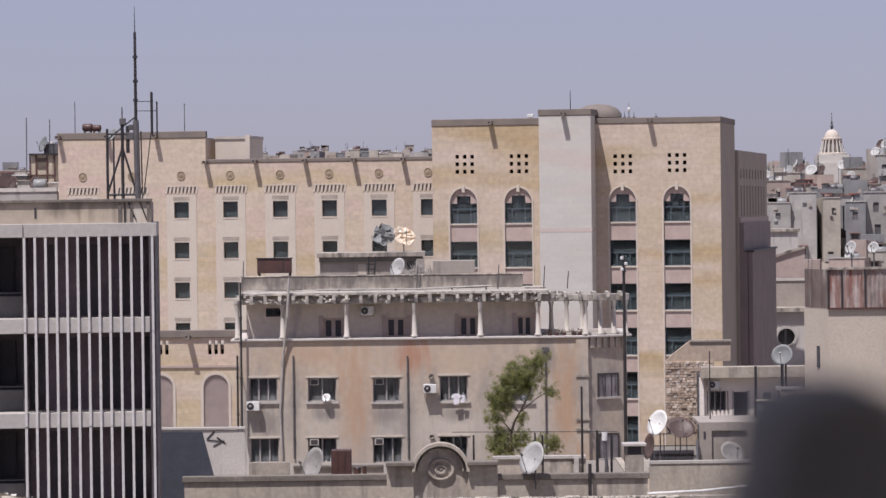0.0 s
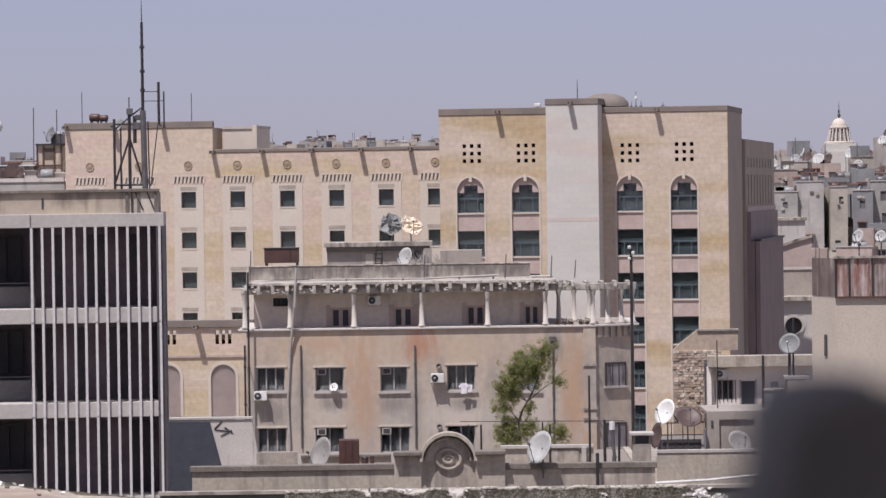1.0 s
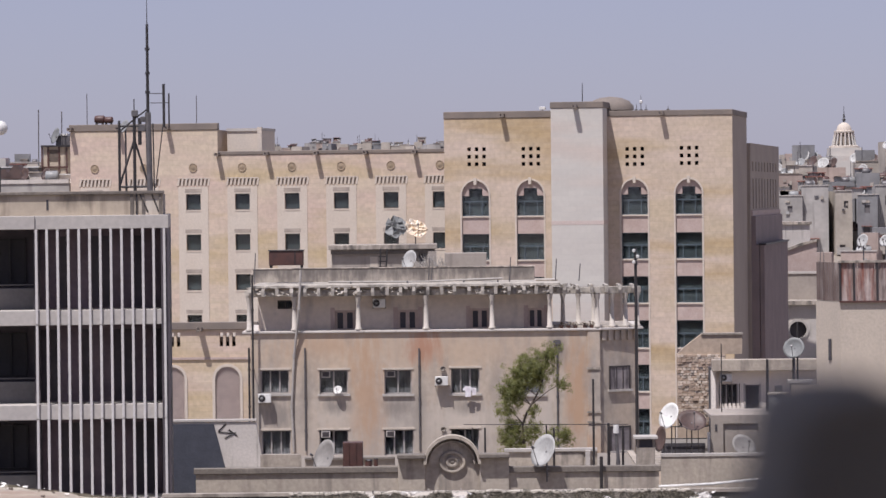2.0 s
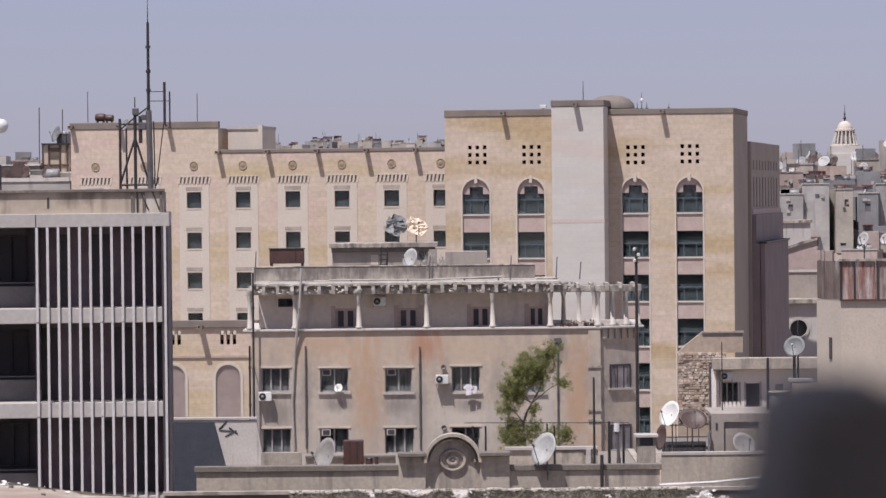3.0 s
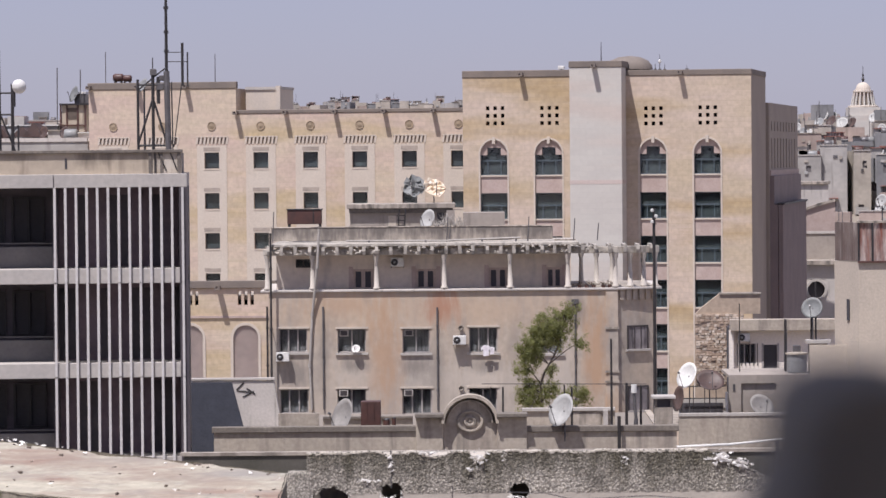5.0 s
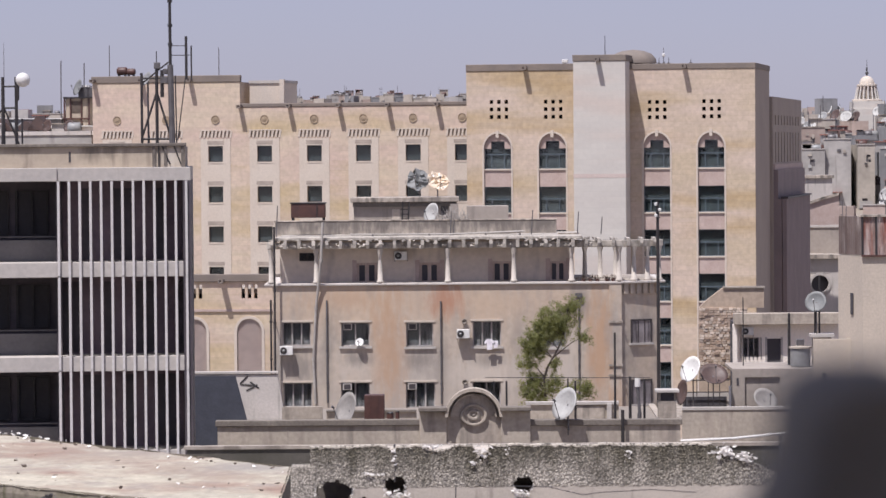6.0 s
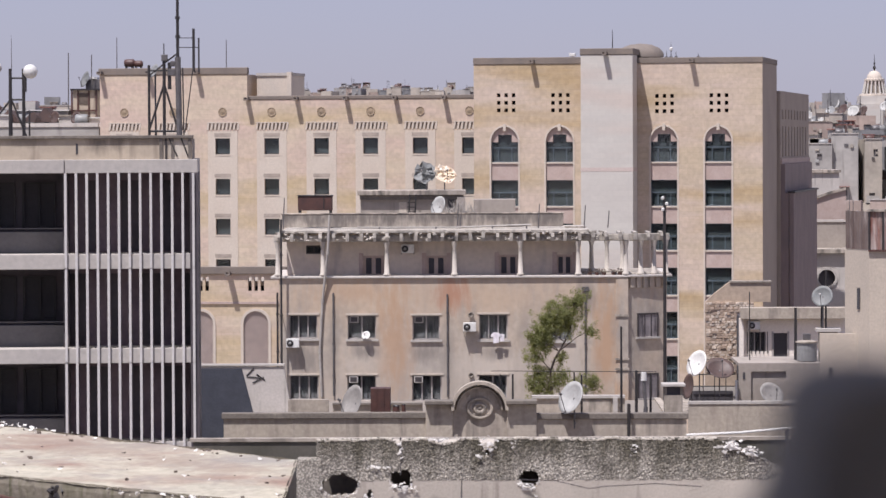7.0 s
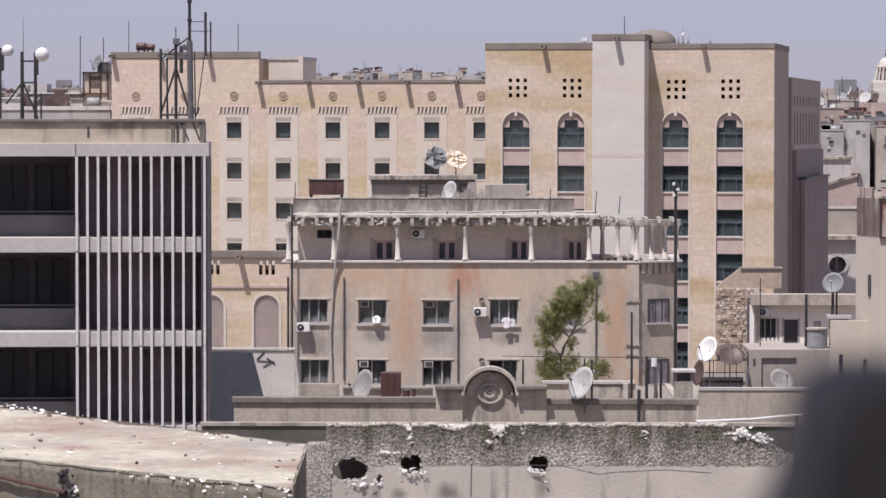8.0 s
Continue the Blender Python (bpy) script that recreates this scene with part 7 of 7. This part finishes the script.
def far_house(x, y, w, h, d, k, rnd, group, rooms=0.7):
    """A flat-roofed town house: walls with openings, parapet, roof things."""
    g = ground_z(x, y) - 0.5
    ob = thing("town_house", pose(x, y, g, 0, 0, rnd.uniform(-14, 14)), ("cream", "grey", "rose-coloured", "pale")[k] + " flat-roofed town house on the hill", "house", group)
    holes = []
    floors = max(1, int(h / 3.1))
    for f_ in range(floors):
        n = max(1, int(w / 2.1))
        for i in range(n):
            if rnd.random() < 0.75:
                u = -w / 2 + (i + 0.5) * w / n + rnd.uniform(-0.3, 0.3)
                hw, hh = rnd.uniform(0.3, 0.6), rnd.uniform(0.9, 1.6)
                z = h - 0.9 - f_ * 3.1
                holes.append((u - hw, u + hw, z - 0.5 - hh, z - 0.5))
    part("wall", lambda bm: holed(bm, -w / 2, w / 2, 0, h, holes, 0.3), FAR[k], ob)
    part("body", [(-w / 2, w / 2, 0.32, d, 0, h - 0.5)], FAR[k], ob)
    part("parapet", [(-w / 2, -w / 2 + 0.25, 0.32, d, h - 0.5, h), (w / 2 - 0.25, w / 2, 0.32, d, h - 0.5, h), (-w / 2, w / 2, d, d + 0.2, 0, h)], FAR[k], ob)
    for q in holes:
        part("window", [(q[0], q[1], 0.16, 0.3, q[2], q[3])], FAR_WINDOW, ob)
    for _ in range(2):
        u, z, e = rnd.uniform(-w / 2 + 0.4, w / 2 - 0.4), h - rnd.uniform(0.7, 3.4), rnd.uniform(0.12, 0.3)
        part("wall_unit", [(u - e, u + e, -rnd.uniform(0.08, 0.2), 0.0, z, z + rnd.uniform(0.2, 0.6))], rnd.choice((FAR[0], FAR[3], DISH_PALE, GREY_METAL, DIRTY)), ob)
    if holes and rnd.random() < 0.5:
        q = rnd.choice(holes)
        part("balcony", [(q[0] - 0.5, q[1] + 0.5, -0.9, 0.0, q[2] - 0.35, q[2] - 0.15), (q[0] - 0.5, q[1] + 0.5, -0.9, -0.8, q[2] - 0.15, q[2] + 0.7)], FAR[rnd.randrange(4)], ob)
    if holes and rnd.random() < 0.3:
        q = rnd.choice(holes)
        part("awning", lambda bm: prism(bm, [(q[0] - 0.3, q[3] + 0.1), (q[1] + 0.3, q[3] + 0.1), (q[1] + 0.3, q[3] + 0.16), (q[0] - 0.3, q[3] + 0.16)], -0.8, 0.0), RED if rnd.random() < 0.3 else GREY_METAL, ob)
    if rnd.random() < 0.6:
        part("coping", [(-w / 2 - 0.1, w / 2 + 0.1, -0.1, 0.35, h, h + 0.15)], PALE_CONC if rnd.random() < 0.6 else DIRTY, ob)
    if rnd.random() < rooms:
        s, e = rnd.uniform(-w / 2 + 1, w / 2 - 1), rnd.uniform(1.0, 1.6)
        part("roof_room", [(s - e, s + e, 2, 5, h - 0.5, h + rnd.uniform(1.6, 2.5))], FAR[rnd.randrange(4)], ob)
    return ob, g + h


def clutter(x, y, w, z, rnd, group, scale=1.0):
    for _ in range(rnd.randrange(3, 7)):
        px = x + rnd.uniform(-w / 2, w / 2)
        kind = rnd.random()
        if kind < 0.3:
            mt, nm = rnd.choice(((DISH_PALE, "white"), (DISH_GREY, "grey"), (DISH_RUST, "rust-brown"), (DISH_RUST, "rust-brown")))
            satellite_dish(px, y + rnd.uniform(0.6, 2), z - 0.5, rnd.uniform(0.5, 0.95) * scale, rnd.uniform(15, 55), rnd.uniform(15, 45), mt, nm + " satellite dish on a town roof", 0.5, "town dishes")
        elif kind < 0.55:
            roof_tank(pose(px, y + 1.2, z - 0.5), rnd.uniform(0.45, 0.6), rnd.uniform(1.1, 1.6), rnd.choice((BROWN_METAL, GREY_METAL, DISH_GREY)), "barrel water tank on a town roof", "town tanks")
        elif kind < 0.82:
            sh = thing("roof_shed", pose(px, y + 1.5, z - 0.5), "small makeshift shed on a town roof", "shed", "roof sheds")
            w_, h_ = rnd.uniform(0.6, 1.3), rnd.uniform(1.0, 1.9)
            part("wall_box", [(-w_, w_, 0, 1.6, 0, h_)], rnd.choice((FAR[0], FAR[1], FAR[3], RUST)), sh)
            part("roof", [(-w_ - 0.15, w_ + 0.15, -0.2, 1.8, h_, h_ + 0.1)], rnd.choice((DIRTY, GREY_METAL, RED)), sh)
        else:
            pole("town_aerial", px, y + 1, z - 0.5, z + rnd.uniform(1, 3.2), 0.06, GREY_METAL, "thin aerial on a town roof", group="town aerials")


rnd = random.Random(21)
# right-hand slope, from the foot upwards
for row in range(17):
    y = 350 + row * 20 + (row ** 2) * 1.25
    x0, x1 = y * 0.084, y * 0.138
    x = x0 + rnd.uniform(0, 3)
    while x < x1:
        w = rnd.uniform(2.6, 4.8)
        h = rnd.uniform(3.4, 5.4) if y < 520 else rnd.uniform(3, 4.8)
        yy = y + rnd.uniform(-8, 8)
        _, z = far_house(x + w / 2, yy, w, h, 9, rnd.choice((0, 0, 1, 1, 2, 3, 3)), rnd, "town on the hill")
        clutter(x + w / 2, yy, w - 1, z, rnd, "town", 1.0)
        x += w + rnd.uniform(-0.5, 2.0)
# left-hand slope
for row in range(6):
    y = 370 + row * 75
    x = -y * 0.150
    while x < -y * 0.095:
        w = rnd.uniform(6, 12)
        yy = y + rnd.uniform(-8, 8)
        want = 24 + (360 - (345 - row * 9)) / 6385 * yy
        h = max(4.0, min(14.0, want + rnd.uniform(-1.0, 1.2) - ground_z(x, yy) + 0.5))
        _, z = far_house(x + w / 2, yy, w, h, 9, rnd.choice((0, 0, 3, 3, 1, 2)), rnd, "town on the hill")
        clutter(x + w / 2, yy, w - 1, z, rnd, "town")
        x += w + rnd.uniform(-0.5, 2.0)
# skyline behind the wing
x = -62.0
while x < 6:
    w = rnd.uniform(1.9, 3.0)
    yy = 1010 + rnd.uniform(-30, 30)
    want = 24 + (93.5 + rnd.uniform(-5, 5)) / 6385 * yy
    _, z = far_house(x + w / 2, yy, w, max(3.0, want - ground_z(x, yy) + 0.5), 8, rnd.choice((0, 0, 1, 2, 3)), rnd, "town skyline", 0.0)
    if rnd.random() < 0.65:
        clutter(x + w / 2, yy, w, z, rnd, "skyline", 0.45)
    x += w + rnd.uniform(-1.1, 0.4)

# ---- domed church ----
CX, CY = (1472 - 784) / 6385 * 720, 720.0
CZ = 24 + (360 - 296) / 6385 * CY
CHURCH = thing("domed_church", pose(CX, CY, 0), "pale stone church dome with a columned lantern and finial", "church")
S = CY / 6385
part("base", [(-24 * S, 24 * S, -4, 4, ground_z(CX, CY) - 1, CZ), (-28 * S, 28 * S, -3, 3, CZ, CZ + 14 * S)], STONE_PALE, CHURCH)
part("cornice", lambda bm: lathe(bm, [(0.1, CZ + 14 * S), (27 * S, CZ + 14 * S), (27 * S, CZ + 17 * S), (22 * S, CZ + 18 * S)], 24), WHITE_STONE, CHURCH)
part("drum", lambda bm: lathe(bm, [(16 * S, CZ + 17 * S), (14 * S, CZ + 44 * S)], 24), SHADE_SIDE, CHURCH)
for i in range(16):
    t = 6.2832 * i / 16
    part("column", lambda bm: rod(bm, (21 * S * math.cos(t), 21 * S * math.sin(t), CZ + 18 * S), (16 * S * math.cos(t), 16 * S * math.sin(t), CZ + 42 * S), 1.6 * S, 1.4 * S, 6), STONE_PALE, CHURCH)
part("ring", lambda bm: lathe(bm, [(0.1, CZ + 41 * S), (18 * S, CZ + 41 * S), (18 * S, CZ + 44 * S), (13 * S, CZ + 45 * S)], 24), WHITE_STONE, CHURCH)
part("dome", lambda bm: lathe(bm, [(13.5 * S * math.cos(0.157 * k), CZ + 44 * S + 15 * S * math.sin(0.157 * k)) for k in range(11)], 24), WHITE_STONE, CHURCH, smooth=True)
part("finial", lambda bm: lathe(bm, [(0.5 * S, CZ + 58 * S), (3 * S, CZ + 64 * S), (1 * S, CZ + 68 * S), (1.8 * S, CZ + 71 * S), (0.5 * S, CZ + 75 * S), (0.3 * S, CZ + 88 * S)], 8), BLACK_METAL, CHURCH)

# ---- old stone house with a round window beside the hotel ----
OLD = thing("old_house", pose(31.20, 330.00, 0, 0, 0, 0), "old stone house with a round window and stepped walls", "house")
rw = (-0.92, 0.89, 10.47, 12.39)
part("front_wall", lambda bm: holed(bm, -1.75, 3.01, 0, 13.73, [rw], 0.4), WHITEWASH, OLD)
part("round_frame", lambda bm: arc(bm, (rw[0] + rw[1]) / 2, (rw[2] + rw[3]) / 2, 1.0, 0.78, -0.1, 0.3, 24, 0.0, 2 * math.pi), PALE_CONC, OLD)
part("window_infill", lambda bm: [prism(bm, [((rw[0] + rw[1]) / 2 + 0.99 * math.cos(a), (rw[2] + rw[3]) / 2 + 0.99 * math.sin(a)), ((rw[0] + rw[1]) / 2 + 0.99 * math.cos(a + 0.7854), (rw[2] + rw[3]) / 2 + 0.99 * math.sin(a + 0.7854)), ((rw[0] + rw[1]) / 2 + 1.4 * math.cos(a + 0.3927), (rw[2] + rw[3]) / 2 + 1.4 * math.sin(a + 0.3927))], 0.02, 0.3) for a in (0.3927, 1.9635, 3.5343, 5.1051)], WHITEWASH, OLD)
part("dark_room", [(-1.75, 3.01, 0.45, 4, 0, 13.62)], DARK, OLD)
part("eave", [(-1.71, 3.05, -0.5, 4, 13.73, 14.09)], DIRTY, OLD)
part("upper_wall", [(-1.12, 3.48, 4, 4.4, 13.73, 16.48)], GREY_RENDER, OLD)
part("upper_coping", [(-1.12, 3.48, 3.9, 4.5, 16.48, 16.69)], WHITEWASH, OLD)
part("gable", lambda bm: prism(bm, [(-0.54, 10), (2.53, 10), (2.56, 19.39), (1.02, 18.99), (-0.52, 18.48)], 8, 8.4), PINK, OLD)
part("gable_coping", lambda bm: prism(bm, [(-0.52, 18.48), (1.02, 18.99), (2.56, 19.39), (2.56, 19.60), (1.02, 19.25), (-0.52, 18.74)], 7.8, 8.5), DIRTY, OLD)
part("tall_wall", [(-0.50, 2.52, 14, 20, 8, 20.95)], WHITEWASH, OLD)
part("tall_coping", [(-0.59, 2.69, 13.8, 20.2, 20.95, 21.22)], DIRTY, OLD)

# ---- roof room and clutter left of the hotel wing ----
RM2 = thing("penthouse", pose(-1.01, 303.00, 0, 0, 0, -10), "tan rooftop room with a dark frame beyond the wing", "roof room")
part("room", [(-37.77, -35.55, 10, 15, 10, 28.74)], CREAM, RM2)
part("opening", [(-37.20, -36.22, 9.96, 10.0, 27.49, 28.49)], BARK, RM2)
part("roof_slab", [(-37.92, -35.38, 9.7, 15.3, 28.74, 28.89)], BLACK_METAL, RM2)
for u in (-37.86, -37.3, -36.3, -35.62):
    part("upright", [(u - 0.07, u + 0.07, 9.9, 10.0, 25.4, 28.74)], BROWN_METAL, RM2)
part("crossbar", [(-37.9, -35.5, 9.88, 9.98, 26.9, 27.02)], BROWN_METAL, RM2)
crate = thing("roof_crate", pose(-1.01, 303.00, 0, 0, 0, -10) @ pose(-36.2, 11.0, 28.89), "grey sheet-metal crate with a white lid", "box", "roof clutter")
part("body", [(-0.7, 0.7, 0, 1.2, 0, 0.85)], GREY_METAL, crate, bevel=0.03)
part("lid", [(-0.35, 0.35, -0.05, 1.0, 0.85, 1.05)], DISH_WHITE, crate, bevel=0.02)
for u, h in ((-42.6, 1.5), (-40.4, 1.3), (-39.3, 1.7)):
    tent = thing("roof_awning", pose(-1.01, 303.00, 0, 0, 0, -10) @ pose(u, 6.5, 25.49), "rust-red pitched awning among roof clutter", "awning", "roof awnings")
    part("cover", lambda bm: prism(bm, [(-0.9, 0.5), (0.9, 0.4), (0.95, 0.5), (0.15, h), (-0.1, h), (-0.95, 0.6)], 0.0, 1.6), DISH_RUST, tent)
    for x in (-0.8, 0.8):
        part("leg", [(x - 0.04, x + 0.04, 0.1, 0.2, 0.0, 0.5)], GREY_METAL, tent)
LEFT = thing("left_house", pose(-1.01, 303.00, 0, 0, 0, -10), "low pale house with cluttered roof beyond the office block", "house")
part("body", [(-45.99, -33.69, 4, 14, 0, 25.49)], FAR[3], LEFT)
part("parapet", [(-45.99, -33.69, 3.9, 4.2, 25.49, 25.83)], WHITEWASH, LEFT)
WM = pose(-1.01, 303.00, 0, 0, 0, -10)
lr = random.Random(3)
for k in range(16):
    u = -46.13 + (-34.57 - -46.13) * (k + lr.random()) / 16
    q = WM @ Vector((u, lr.uniform(5, 9), 25.49))
    if k % 3 == 1:
        satellite_dish(*q, lr.uniform(0.45, 0.7), lr.uniform(20, 60), lr.uniform(15, 40), lr.choice((DISH_WHITE, DISH_GREY, DISH_RUST)), "satellite dish on a cluttered roof", 0.4, "town dishes")
    elif k % 3 == 2:
        roof_tank(pose(*q), lr.uniform(0.35, 0.55), lr.uniform(1.0, 1.5), lr.choice((DISH_WHITE, DISH_GREY, BROWN_METAL)), "barrel water tank on a cluttered roof", "town tanks")
    else:
        sh = thing("roof_shed", pose(*q), "small pale shed among roof clutter", "shed", "roof sheds")
        w, h = lr.uniform(0.8, 1.6), lr.uniform(0.7, 1.5)
        part("wall_box", [(-w, w, 0, 2, 0, h)], lr.choice((WHITEWASH, FAR[1], WHITE_PAINT)), sh)
        part("roof", [(-w - 0.1, w + 0.1, -0.15, 2.1, h, h + 0.1)], lr.choice((DISH_WHITE, DIRTY)), sh)
satellite_dish(*(WM @ Vector((-36.97, 11, 28.89))), 0.75, 60, 20, DISH_DULL, "grey dish on a tan rooftop room", 0.3)
for u, h in ((-38.52, 3.2), (-36.39, 3.0)):
    pole("roof_aerial", *(WM @ Vector((u, 10.5, 0))).to_2d(), 0, 28.89 + h, 0.06, GREY_METAL, "thin leaning aerial by the rooftop room", lean=0.2, group="town aerials")

# crest of the hill below the church
cr = random.Random(31)
x = 560 * 0.092
while x < 560 * 0.140:
    w = cr.uniform(2.2, 4.5)
    yy = 560 + cr.uniform(-22, 22)
    right = x > 560 * 0.116
    want = 24 + (cr.uniform(66, 92) if right else cr.uniform(38, 60)) / 6385 * yy
    _, z = far_house(x + w / 2, yy, w, want - ground_z(x, yy) + 0.5, 8, cr.choice((0, 0, 1, 2, 3)), cr, "town on the hill")
    for _ in range(2):
        satellite_dish(x + cr.uniform(0, w), yy + cr.uniform(0.5, 3), z - 0.5, cr.uniform(0.6, 1.1), cr.uniform(20, 60), cr.uniform(15, 40), cr.choice((DISH_RUST, DISH_RUST, DISH_PALE, DISH_GREY)), "large dish on a hilltop roof", 0.5, "town dishes")
    for _ in range(2 if right else 1):
        pole("town_aerial", x + cr.uniform(0, w), yy + 1, z - 0.5, z + cr.uniform(1.5, 3.5), 0.07, GREY_METAL, "thin aerial on a town roof", group="town aerials")
    x += w + cr.uniform(-0.3, 0.8)
# lower tiers of roofs stepping down in front of the crest
for deep, low, high in ((532, 14, 36), (506, -8, 12)):
    x = deep * 0.09
    while x < deep * 0.138:
        w = cr.uniform(2.4, 4.4)
        yy = deep + cr.uniform(-6, 6)
        want = 24 + cr.uniform(low, high) / 6385 * yy
        _, z = far_house(x + w / 2, yy, w, max(3.0, want - ground_z(x, yy) + 0.5), 7, cr.choice((0, 1, 1, 2, 3)), cr, "town on the hill", 0.0)
        clutter(x + w / 2, yy, w - 0.8, z, cr, "town", 0.9)
        x += w + cr.uniform(-0.3, 1.0)
